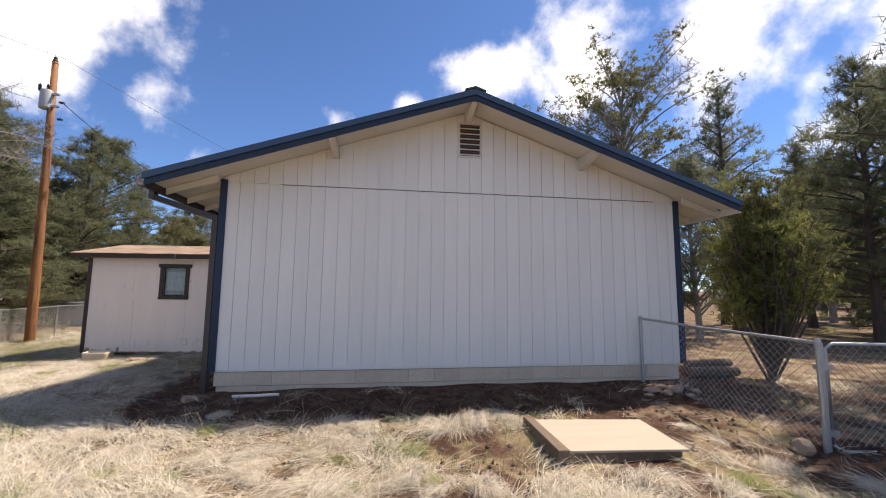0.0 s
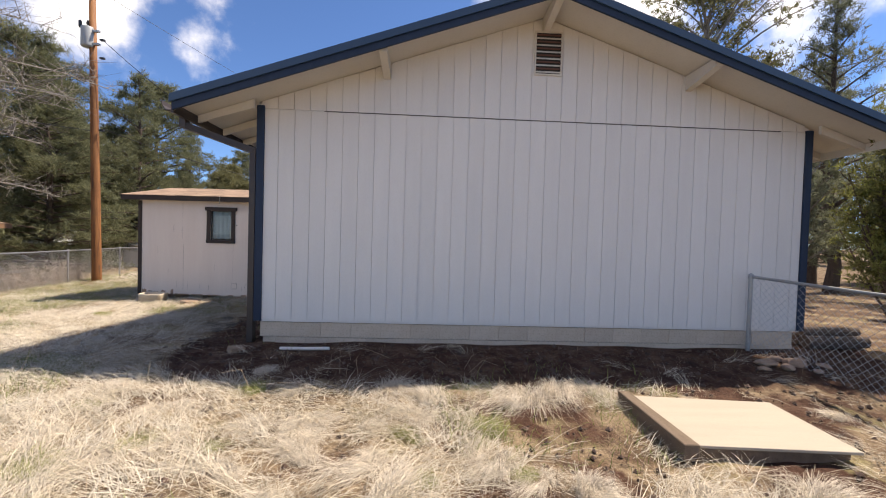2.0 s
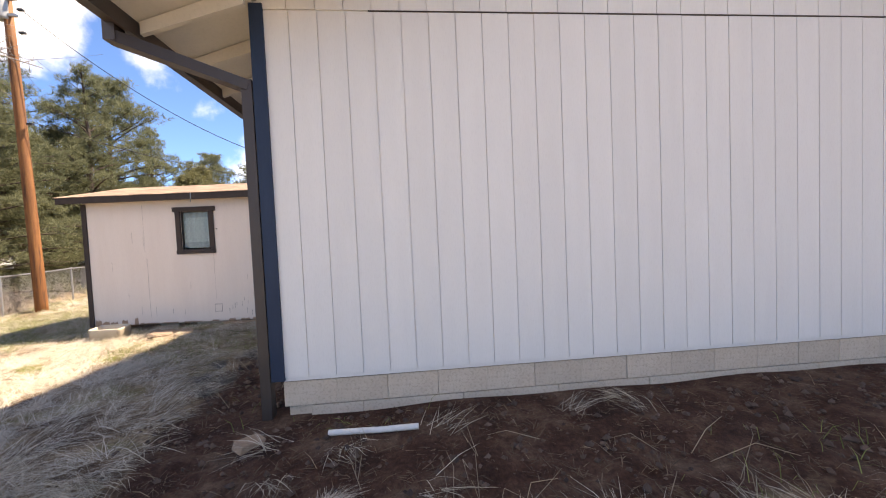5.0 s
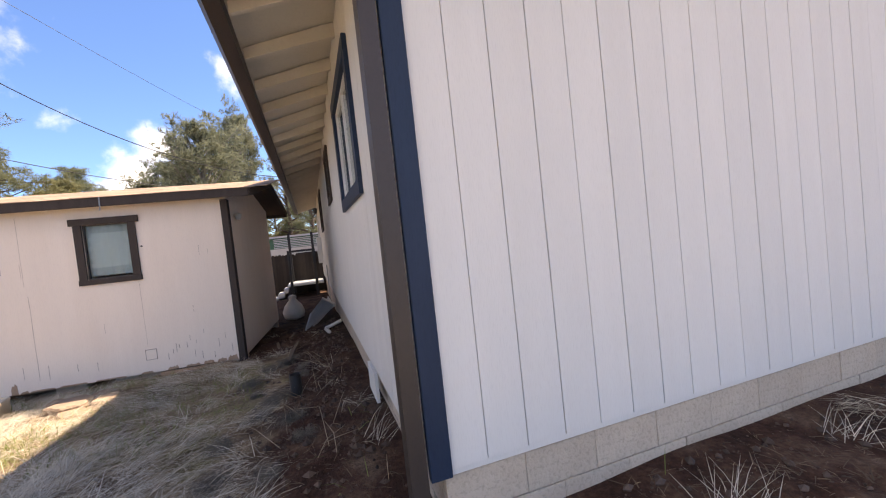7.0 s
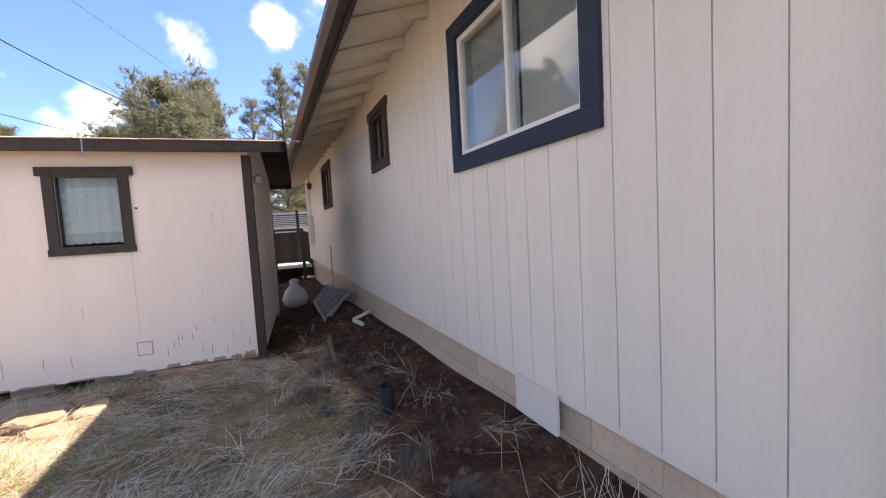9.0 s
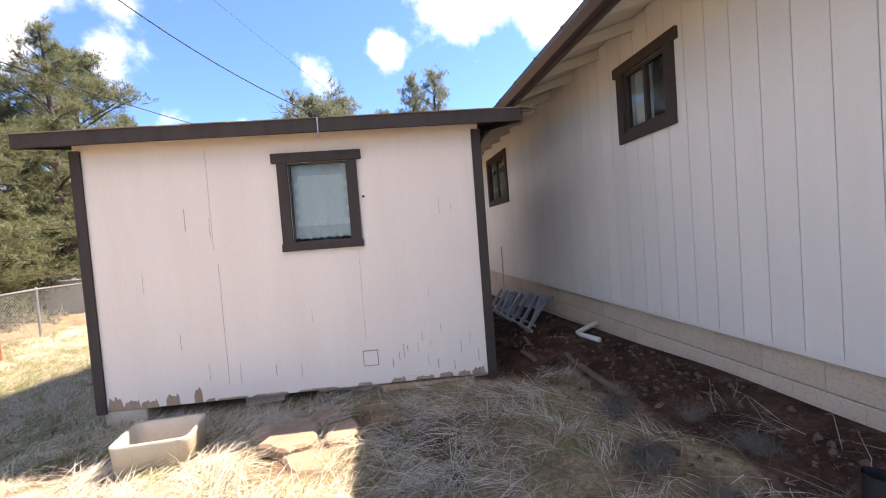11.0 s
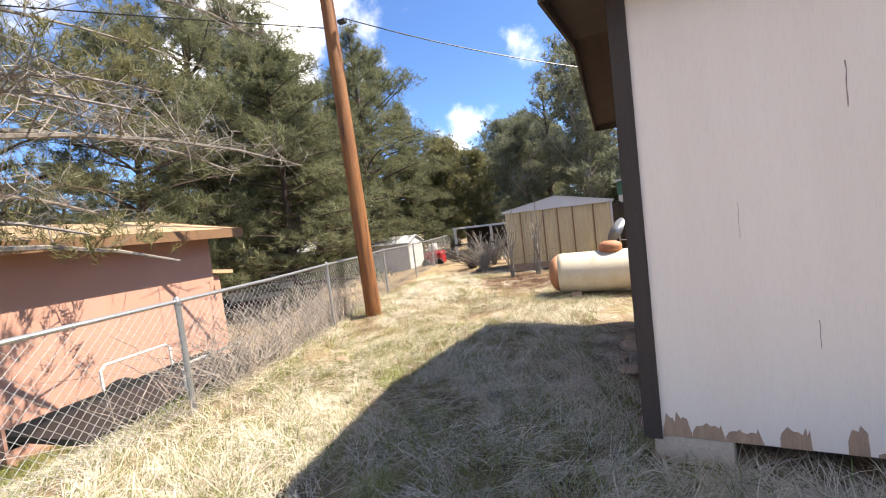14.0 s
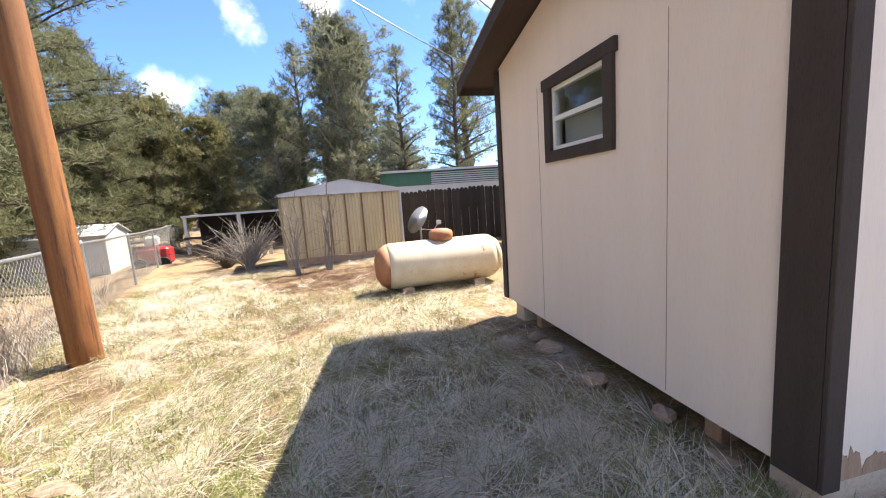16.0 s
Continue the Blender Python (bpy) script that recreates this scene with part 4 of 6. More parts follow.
part("lid", MB().poly([(1.66, 4.66, zc + 0.06), (1.66, 3.62, zc + 0.06), (2.90, 3.54, zc + 0.05), (2.99, 4.54, zc + 0.05)], (0, 0, 0.022)), PLY, lid, "pale plywood lid", bevel=0.003)
part("edge_board", MB().poly([(1.55, 4.73, zc - 0.02), (1.53, 3.58, zc - 0.02), (1.65, 3.575, zc - 0.02), (1.655, 4.72, zc - 0.02)], (0, 0, 0.125)), TIMBER, lid, "bent timber edge board", bevel=0.006)
part("kerb", MB().box(1.60, 3.62, -0.25, 2.88, 3.68, zc + 0.055), TIMBER, lid)
part("kerb", MB().box(1.60, 4.50, -0.25, 2.92, 4.56, zc + 0.055), TIMBER, lid)
part("kerb", MB().box(1.57, 3.60, -0.25, 1.66, 4.66, zc - 0.025), TIMBER, lid)
part("kerb", MB().box(2.84, 3.68, -0.25, 2.89, 4.50, zc + 0.05), TIMBER, lid)


def rock(name, at, size, mat, label, category, group="", seed=1, flat=0.7, lumpy=1.0):
    """A rough stone: a noisy, squashed ball."""
    bm = bmesh.new()
    bmesh.ops.create_icosphere(bm, subdivisions=2, radius=1)
    for v in bm.verts:
        k = 1 + 0.35 * lumpy * noise.noise(v.co * 1.3 + Vector((seed * 7.1, 0, 0))) + 0.12 * lumpy * noise.noise(v.co * 3.5 + Vector((0, seed * 3.3, 0)))
        v.co = Vector((v.co.x * size[0], v.co.y * size[1], v.co.z * size[2] * flat)) * k
    me = bpy.data.meshes.new(name)
    bm.to_mesh(me)
    bm.free()
    me.materials.append(mat)
    ob = new(name, me)
    ob.location = at
    ob.rotation_euler = (0, 0, seed)
    return tagged(ob, label, category, group)


rock("rock", (4.0, 3.62, g(4.0, 3.62) + 0.05), (0.10, 0.09, 0.14), STONE, "rounded tan rock on bare soil", "rock", seed=2)
for i, (x, y, s) in enumerate(((3.75, 5.55, .12), (3.9, 5.4, .10), (4.08, 5.5, .13), (4.0, 5.68, .09), (4.25, 5.62, .11), (4.4, 5.45, .08), (3.6, 5.4, .07), (4.15, 5.28, .07))):
    rock("rubble_stone", (x, y, g(x, y) + s * 0.2), (s, s * 0.7, s * 0.6), ROCK, "flat tan rubble stone beside the house", "stone", "rubble by the house", seed=i + 3)
for i, (x, y, s) in enumerate(((-7.88, 13.63, .18), (-7.93, 12.98, .15), (-7.85, 12.46, .13), (-7.93, 12.03, .11), (-7.83, 13.94, .13), (-7.98, 13.33, .1), (-7.89, 11.68, .09))):
    rock("footing_stone", (x, y, g(x, y) + s * 0.25), (s * 0.7, s * 0.5, s * 0.5), ROCK, "grey-brown stone lying along the shed's foot", "stone", "stones along the shed", seed=i + 21)
rock("rock", (-11.2, 13.2, g(-11.2, 13.2) + 0.02), (0.15, 0.07, 0.07), ROCK, "pale rock in the straw grass by the fence", "rock", seed=31)

slabs = (((-6.62, 10.62), (-6.35, 10.50), (-6.12, 10.58), (-6.10, 10.82), (-6.28, 10.98), (-6.55, 10.93)), ((-6.08, 10.57), (-5.85, 10.52), (-5.72, 10.70), (-5.80, 10.90), (-6.07, 10.83)),
         ((-6.40, 10.46), (-6.20, 10.22), (-5.95, 10.20), (-5.84, 10.48), (-6.10, 10.54)), ((-6.27, 11.01), (-6.08, 10.87), (-5.85, 10.94), (-5.95, 11.10), (-6.2, 11.14)))
for ps, hh in zip(slabs, (0.10, 0.085, 0.06, 0.075)):
    ps = tuple((-5.86 + (x + 6.2) * 0.78, y - 0.13) for x, y in ps)
    edge = []
    for (xa, ya), (xb, yb) in zip(ps, ps[1:] + ps[:1]):
        for f in (0, 0.33, 0.66):
            edge.append((xa + (xb - xa) * f + random.uniform(-.028, .028), ya + (yb - ya) * f + random.uniform(-.028, .028), g(-6.2, 10.7) - 0.05))
    single("flagstone", MB().poly(edge, (random.uniform(-.02, .02), random.uniform(-.02, .02), hh + 0.05)), STONE, "broken flat block of tan-pink sandstone in straw grass", "stone", "sandstone pieces", bevel=0.022)
rock("rock", (-6.2, 10.75, g(-6.2, 10.75) + 0.05), (0.12, 0.10, 0.10), STONE, "small orange-tan sandstone lump beside the slabs", "rock", seed=44, lumpy=0.5)


def basin():
    """An old sink used as a planter: rounded outer shell, hollow, with a thick rim."""
    def ring(w, dd, r, z, n=5):
        out = []
        for cx, cy, a0 in ((w - r, dd - r, 0), (-w + r, dd - r, 90), (-w + r, -dd + r, 180), (w - r, -dd + r, 270)):
            for k in range(n):
                an = radians(a0 + 90 * k / (n - 1))
                out.append((cx + r * math.cos(an), cy + r * math.sin(an), z))
        return out
    rings = [ring(.27, .20, .06, 0), ring(.285, .215, .07, .26), ring(.29, .22, .07, .29), ring(.275, .205, .06, .30), ring(.255, .185, .06, .285), ring(.24, .17, .05, .10)]
    mb = MB()
    n = len(rings[0])
    for r in rings:
        mb.v += r
    for i in range(len(rings) - 1):
        for k in range(n):
            a, b = i * n + k, i * n + (k + 1) % n
            mb.f.append((a, b, b + n, a + n))
    mb.f.append(tuple(reversed(range(n))))
    mb.f.append(tuple((len(rings) - 1) * n + k for k in range(n)))
    ob = single("planter", mb, SINK, "old cream enamel sink used as a planter", "planter", smooth=True)
    ob.matrix_basis = pose(-6.93, 10.68, g(-6.93, 10.68) - 0.03, 2, 1, 4)
    ob.scale = (0.88, 0.9, 0.95)


basin()

for i, (x0, y0, x1, y1) in enumerate(((-2.20, 5.91, -1.88, 5.87), (-1.90, 5.86, -1.58, 5.83))):
    ob = single("pipe_piece", MB().tube([(x0, y0, g(x0, y0) + 0.02 + 0.012 * i), (x1, y1, g(x1, y1) + 0.03 + 0.012 * i)], 0.021, 10), PVC, "short dirty white plastic pipe half buried in soil", "pipe", "pipe pieces by the wall")
single("brick", MB().obox(pose(-2.72, 5.88, g(-2.72, 5.88) + 0.03, 15, 10, 60), 0.19, 0.09, 0.06), STONE, "dull red brick lying beside the downspout", "brick", bevel=0.004)
single("pvc_elbow", MB().tube([(-2.66, 12.0, g(-2.8, 12.0) + 0.12), (-2.86, 11.98, g(-2.86, 11.98) + 0.06), (-2.94, 11.96, g(-2.94, 11.96) + 0.05), (-2.95, 11.88, g(-2.95, 11.9) + 0.045), (-2.90, 11.55, g(-2.90, 11.55) + 0.035)], 0.03, 10), PVC, "bent white plastic drain elbow on bare soil", "pipe", smooth=True)
for i, (x0, y0, x1, y1, w) in enumerate(((-3.44, 11.0, -3.49, 10.2, .05), (-3.40, 11.35, -3.44, 11.05, .04), (-3.74, 11.75, -3.70, 11.45, .04), (-3.5, 12.3, -3.55, 12.0, .035))):
    single("wood_scrap", MB().beam((x0, y0, g(x0, y0) + 0.05), (x1, y1, g(x1, y1) + 0.03), w, 0.03), TIMBER, "split weathered board lying on bare earth", "board", "scrap boards", bevel=0.003)
mb = MB().tube([(-3.33, 8.78, g(-3.33, 8.78) - 0.05), (-3.33, 8.78, g(-3.33, 8.78) + 0.20)], 0.055, 16, cap=False)
mb.tube([(-3.33, 8.78, g(-3.33, 8.78) + 0.20), (-3.33, 8.78, g(-3.33, 8.78) - 0.05)], 0.048, 16, cap=False)
single("standpipe", mb, BLACK_PLASTIC, "black plastic pipe end standing in soil", "pipe", smooth=True)

# ladder lying on its side against the footing
lad = thing("ladder", (0, 0, 0), "aluminium stepladder lying on its side by the wall", "ladder")
lad.location = (0.1, 0.05, 0)
for j, (ox, tilt) in enumerate(((0.0, 0.0), (0.14, 0.12))):
    a0, a1 = Vector((-3.40 + ox, 12.5 + tilt * 2, g(-3.4, 12.5) + 0.03)), Vector((-3.32 + ox, 15.0, g(-3.3, 15) + 0.03))
    b0, b1 = Vector((-2.80 - ox * .2, 13.1 + tilt * 2, g(-2.8, 13.1) + 0.30 - ox * .4)), Vector((-3.0 + ox, 15.2, g(-3.0, 15.2) + 0.36))
    part("rail", MB().beam(a0, a1, 0.03, 0.06), ALU, lad)
    part("rail", MB().beam(b0, b1, 0.03, 0.06), ALU, lad)
    for k in range(7):
        f = (k + 0.5) / 7
        part("rung", MB().beam(a0.lerp(a1, f), b0.lerp(b1, f), 0.05, 0.02, up=(0, 1, 0)), ALU, lad)

# log pile end at the house's far front corner
for i, (x, y, z, r, l) in enumerate(((5.06, 6.35, .09, .09, .95), (5.09, 6.56, .09, .09, .9), (5.08, 6.45, .22, .07, .9))):
    single("log", MB().tube([(x, y, g(x, y) + z), (x + l * 0.35, y, g(x, y) + z), (x + l, y + 0.03, g(x, y) + z)], [r, r * 1.05, r * 0.95], 12), BARK, "dark weathered log stacked by the house corner", "log", "logs by the corner")


# ---- chain-link fences ----
def mesh_panel(a, b, h, pitch=0.085):
    """Woven diamond wire between two posts: crossing diagonals."""
    mb = MB()
    a, b = Vector(a), Vector(b)
    d = b - a
    L = Vector((d.x, d.y, 0)).length
    up = Vector((0, 0, 1))
    n = int((L + h) / pitch)
    for i in range(n + 1):
        s = i * pitch
        for flip in (0, 1):
            s0, t0 = (s, 0) if s <= L else (L, s - L)
            s1, t1 = (s - h, h) if s - h >= 0 else (0, s)
            if t0 > h or t1 < 0 or (t1 - t0) < 0.01:
                continue
            if flip:
                s0, s1 = L - s0, L - s1
            p0 = a + d * (s0 / L) + up * (t0 + 0.03)
            p1 = a + d * (s1 / L) + up * (t1 + 0.03)
            mb.tube([p0, p1], 0.0019, 3, cap=False)
    return mb


def chain_fence(name, posts, h, label, rail_r=0.020, mesh=True):
    fence = thing(name, posts[0], label, "fence")
    o = Vector(posts[0])
    for i, p in enumerate(posts):
        q = Vector(p) - o
        post = part("post", MB().tube([q + Vector((0, 0, -0.3)), q + Vector((0, 0, h - 0.01))], 0.027, 10), GALV, fence)
        part("post_cap", MB().lathe([(0.034, h - 0.03), (0.036, h + 0.0), (0.028, h + 0.03), (0.01, h + 0.045)], q, 10), GALV, post)
        if i + 1 < len(posts):
            q2 = Vector(posts[i + 1]) - o
            part("top_rail", MB().tube([q + Vector((0, 0, h)), q.lerp(q2, .5) + Vector((0, 0, h - 0.012)), q2 + Vector((0, 0, h))], rail_r, 8), GALV, fence)
            if mesh:
                part("wire_mesh", mesh_panel(q, q2, h - 0.03), WIRE, fence, "woven diamond wire mesh", kind="stuff")
    return fence


side_posts = []
for k in range(-3, 7):
    y = 11.75 + 3.05 * k
    x = -11.9 - 0.2 * (y - 11.75)
    side_posts.append((x, y, g(x, y) - 0.0))
chain_fence("chain_link_fence", side_posts, 1.12, "galvanised chain-link fence with a top rail along the yard")
gate_a, gate_b = (4.04, 6.15, 0.01), (4.20, 3.56, -0.05)
gf = chain_fence("chain_link_fence", [gate_a, gate_b], 1.06, "sagging galvanised chain-link fence running out from the house wall")
gate = thing("gate", (4.38, 3.64, -0.12), "open chain-link gate of bent galvanised tube", "gate")
part("gate_frame", MB().tube([(0, 0, 0.10), (0, 0, 1.06), (0.10, 0.0, 1.11), (2.2, -0.28, 1.08), (2.2, -0.28, 0.02), (0.1, 0.0, 0.02), (0, 0, 0.1)], 0.019, 8), GALV, gate, smooth=True)
part("wire_mesh", mesh_panel((0.03, 0, 0.05), (2.18, -0.275, 0.03), 1.03), WIRE, gate, "woven diamond wire mesh", kind="stuff")
part("hinge_post", MB().tube([(-0.1, -0.03, -0.3), (-0.1, -0.03, 1.12)], 0.03, 12), GALV, gate)
for z in (0.2, 0.85):
    part("hinge", MB().box(-0.13, -0.06, z, 0.02, 0.03, z + 0.05), GALV, gate)

# ---- utility pole, wires ----
CAN = material("grey_transformer_paint", (0.40, 0.42, 0.43), 0.45)
PX, PY = -12.12, 15.48
PZ = g(PX, PY)
pole = thing("utility_pole", (PX, PY, PZ), "tall treated-wood utility pole with a grey transformer", "utility pole")
pole.scale = (0.9, 0.9, 0.9)
part("pole", MB().tube([(0, 0, -0.4), (0, 0, 0.3), (-0.08, 0.0, 4.0), (-0.18, 0.0, 8.0), (-0.26, 0.0, 11.15)], [0.165, 0.16, 0.145, 0.125, 0.105], 20), POLE_WOOD, pole, smooth=True)
can = part("transformer", MB().lathe([(0.02, 0), (0.20, 0.02), (0.21, 0.08), (0.21, 0.72), (0.19, 0.78), (0.05, 0.82)], (-0.34, -0.1, 9.1), 18), CAN, pole, "grey steel transformer can", smooth=True)
part("bushing", MB().lathe([(0.03, 0), (0.05, 0.04), (0.03, 0.08), (0.05, 0.12), (0.02, 0.25)], (-0.34, -0.1, 9.9), 10), BROWN_METAL, can)
part("arrester", MB().lathe([(0.03, 0), (0.055, 0.05), (0.055, 0.25), (0.02, 0.3)], (-0.62, -0.1, 9.85), 10), BLACK_PLASTIC, pole)
part("pin_insulator", MB().lathe([(0.04, 0), (0.09, 0.06), (0.06, 0.12), (0.08, 0.16), (0.03, 0.24)], (-0.26, 0.0, 11.15), 12), BLACK_PLASTIC, pole)
for z in (9.2, 9.7):
    part("bracket", MB().box(-0.16, -0.14, z, 0.1, -0.04, z + 0.08), GALV, pole)
for z in (5.9, 8.7, 9.4):
    part("clamp", MB().box(0.10, -0.10, z, 0.26, 0.0, z + 0.06), BLACK_PLASTIC, pole)


def cable(a, b, sag, r, label):
    a, b = Vector(a), Vector(b)
    n = 24
    mb = MB().tube([a.lerp(b, i / n) - Vector((0, 0, sag * 4 * (i / n) * (1 - i / n))) for i in range(n + 1)], r, 5)
    return single("power_cable", mb, BLACK_PLASTIC, label, "cable", "overhead cables")


cable((PX + 0.2, PY, PZ + 8.46), (-2.75, 19.2, 3.9), 1.2, 0.012, "black service cable from the pole to the house")
cable((PX + 0.2, PY, PZ + 5.40), (-2.75, 20.6, 3.5), 0.5, 0.010, "thin telephone cable from the pole to the house")
cable((PX, PY, PZ + 10.21), (-36, -14, 12.5), 1.0, 0.008, "thin overhead line running along the road")
cable((PX, PY, PZ + 10.21), (6, 62, 11.0), 1.5, 0.008, "thin overhead line running along the road")
cable((PX - 0.1, PY, PZ + 5.31), (-38, -10, 7.0), 0.8, 0.010, "sagging telephone line running along the road")

# ---- tank, tin shed, dish ----
TANK = material("rusty_white_tank_paint", (0.74, 0.69, 0.58), 0.55, (0.60, 0.52, 0.38), 2.2, 0.7, 40, 0.12, 0.15, 0.003, spot=(0.36, 0.14, 0.06), spot_scale=2.6, spot_cut=0.6)
RUST = material("red_rust_paint", (0.33, 0.10, 0.06), 0.7, (0.40, 0.2, 0.1), 3, 0.7, 40, 0.2, 0.15)
TIN = material("tan_corrugated_steel", (0.56, 0.47, 0.30), 0.55, (0.46, 0.38, 0.24), 1.2, 0.6, 40, 0.08, 0.08, spot=(0.30, 0.15, 0.07), spot_scale=1.8, spot_cut=0.66, stretch=(3, 3, 0.5))
TIN_BROWN = material("rusted_brown_strip", (0.22, 0.12, 0.06), 0.7)
ROOF_GREY = material("pale_grey_steel", (0.55, 0.57, 0.60), 0.45, (0.45, 0.46, 0.48), 2, 0.5, 50, 0.1, 0.08)

tz = g(-7.8, 17.05)
tank = thing("propane_tank", (-7.94, 16.68, tz), "rust-streaked white propane tank lying on concrete feet", "tank")
tank.scale = (0.9, 0.9, 0.9)
prof = [(0.02, -1.16), (0.18, -1.14), (0.31, -1.07), (0.385, -0.95), (0.40, -0.86), (0.40, 0.86), (0.385, 0.95), (0.31, 1.07), (0.18, 1.14), (0.02, 1.16)]
part("body", MB().lathe(prof[3:7], (0, 0, 0.46), 28, "x"), TANK, tank, smooth=True)
part("end_cap", MB().lathe(prof[:4], (0, 0, 0.46), 28, "x"), RUST, tank, "rust-red domed end", smooth=True)
part("end_cap", MB().lathe(prof[6:], (0, 0, 0.46), 28, "x"), TANK, tank, smooth=True)
part("dome", MB().lathe([(0.21, 0.84), (0.215, 0.94), (0.20, 0.99), (0.12, 1.03), (0.02, 1.04)], (0.05, 0, 0), 20), RUST, tank, "rust-red valve dome", smooth=True)
for x in (-0.65, 0.65):
    part("foot", MB().box(x - 0.1, -0.25, -0.15, x + 0.1, 0.25, 0.10), CONCRETE, tank, bevel=0.01)
    part("leg", MB().box(x - 0.03, -0.22, 0.10, x + 0.03, 0.22, 0.16), RUST, tank)

tin = thing("tin_shed", (-9.085, 20.84, -0.40), "tan corrugated metal garden shed with rust streaks", "shed")
tin.rotation_euler = (0, 0, radians(7))
tin.scale = (0.833, 0.85, 0.79)
W2, D2, H2 = 1.75, 2.4, 2.12
mb = MB()
line = []
for k in range(36):
    x = -W2 + 2 * W2 * k / 36
    line += [(x, 0.0), (x + 0.028, 0.0), (x + 0.038, -0.018), (x + 0.062, -0.018), (x + 0.072, 0.0)]
line.append((W2, 0.0))
mb.poly([(x, y, 0.22) for x, y in line] + [(W2, 0.03, 0.22), (-W2, 0.03, 0.22)], (0, 0, H2 - 0.22))
part("front_wall", mb, TIN, tin, "ribbed steel front")
for x in (-1.22, -0.45, 0.02, 0.52, 1.18):
    part("door_rail", MB().box(x - 0.02, -0.045, 0.22, x + 0.02, -0.019, H2 - 0.02), TIN_BROWN, tin)
part("base_rail", MB().box(-W2, -0.03, 0, W2, 0.04, 0.22), ROCK, tin)
part("side_wall", MB().box(-W2, 0.03, 0, -W2 + 0.03, D2, H2), TIN, tin)
part("side_wall", MB().box(W2 - 0.03, 0.03, 0, W2, D2, H2), TIN, tin)
part("back_wall", MB().box(-W2 + 0.03, D2 - 0.03, 0, W2 - 0.03, D2, H2), TIN, tin)
mb = MB().poly([(-W2 - 0.08, -0.08, H2), (W2 + 0.08, -0.08, H2), (W2 + 0.08, -0.08, H2 + 0.06), (0, -0.08, H2 + 0.42), (-W2 - 0.08, -0.08, H2 + 0.06)], (0, 0.03, 0))
part("gable", mb, ROOF_GREY, tin)
for s in (-1, 1):
    part("roof", MB().poly([(0, -0.1, H2 + 0.43), (s * (W2 + 0.1), -0.1, H2 + 0.05), (s * (W2 + 0.1), D2 + 0.1, H2 + 0.05), (0, D2 + 0.1, H2 + 0.43)], (0, 0, 0.02)), ROOF_GREY, tin, "pale grey steel roof")
part("corner_strip", MB().box(W2 - 0.02, -0.05, 0.1, W2 + 0.03, 0.03, H2), ROOF_GREY, tin)

dish = thing("satellite_dish", (-7.59, 19.19, g(-7.59, 19.19)), "grey satellite dish on a short mast", "satellite dish")
dish.scale = (0.9, 0.9, 0.9)
part("mast", MB().tube([(0, 0, -0.2), (0, 0, 0.95)], 0.025, 8), GALV, dish)
mb = MB().lathe([(0.36, 0.10), (0.30, 0.065), (0.2, 0.03), (0.05, 0.0), (0.05, -0.012), (0.2, 0.018), (0.30, 0.053), (0.36, 0.088)], (0, 0, 0), 24)
ob = part("reflector", mb, GALV, dish, smooth=True)
ob.matrix_basis = pose(0, 0, 1.05, 60, 0, -70)
part("feed_arm", MB().tube([(0.02, 0, 0.85), (0.3, -0.12, 0.82), (0.42, -0.16, 0.98)], 0.012, 6), GALV, dish)
part("feed_horn", MB().box(0.38, -0.2, 0.95, 0.48, -0.12, 1.05), WHITE_METAL, dish)

# ---- neighbours ----
STUCCO = material("pink_stucco", (0.52, 0.29, 0.22), 0.9, (0.44, 0.24, 0.18), 1.2, 0.5, 60, 0.1, 0.3, 0.006)
TAN_ROOF = material("tan_roofing", (0.50, 0.36, 0.22), 0.9, (0.40, 0.28, 0.17), 1.5, 0.5, 90, 0.2, 0.3)
FENCE_WOOD = material("dark_fence_boards", (0.055, 0.042, 0.035), 0.9, (0.035, 0.027, 0.022), 3, 0.6, 30, 0.25, 0.4, stretch=(5, 5, 0.5), per="object", per_amount=0.5)
GREEN_METAL = material("green_siding", (0.05, 0.16, 0.10), 0.5)
RED_PAINT = material("red_paint", (0.42, 0.02, 0.025), 0.5)
BLACK_STEEL = material("black_steel", (0.02, 0.02, 0.022), 0.5)
RUBBER = material("tyre_rubber", (0.02, 0.02, 0.02), 0.85)
BEIGE = material("pale_yellow_siding", (0.62, 0.56, 0.36), 0.7)

pk = thing("pink_house", (-14.82, 14.45, -0.99), "pink stucco neighbour house with a low tan roof", "house")
pk.scale = (0.9, 0.9, 0.9)
pk.rotation_euler = (0, 0, radians(88))
# local x runs back from the corner along the seen wall, towards -x of the wall; local y goes away from the yard
part("wall", MB().box(-3.3, 0, -0.4, 0, 5.0, 2.75), STUCCO, pk)
part("wall", MB().box(-7.5, 2.4, -0.4, -3.3, 5.0, 2.75), STUCCO, pk)
part("roof", MB().poly([(-8.0, -0.45, 2.76), (0.45, -0.45, 2.76), (0.45, 2.6, 3.25), (-8.0, 2.6, 3.25)], (0, 0, 0.07)), TAN_ROOF, pk)
part("roof", MB().poly([(-8.0, 5.5, 2.76), (0.45, 5.5, 2.76), (0.45, 2.6, 3.25), (-8.0, 2.6, 3.25)], (0, 0, 0.07)), TAN_ROOF, pk)
part("fascia", MB().box(-8.0, -0.48, 2.66, 0.47, -0.44, 2.84), TIN_BROWN, pk)
part("fascia", MB().poly([(0.45, -0.45, 2.66), (0.45, 2.6, 3.15), (0.45, 2.6, 3.33), (0.45, -0.45, 2.84)], (0.03, 0, 0)), TIN_BROWN, pk)
w = part("window", MB().box(-4.6, 2.36, 0.9, -3.8, 2.395, 2.0), GREY_TRIM, pk)
part("pane", MB().box(-4.5, 2.345, 1.0, -4.22, 2.358, 1.9), DARK, w)
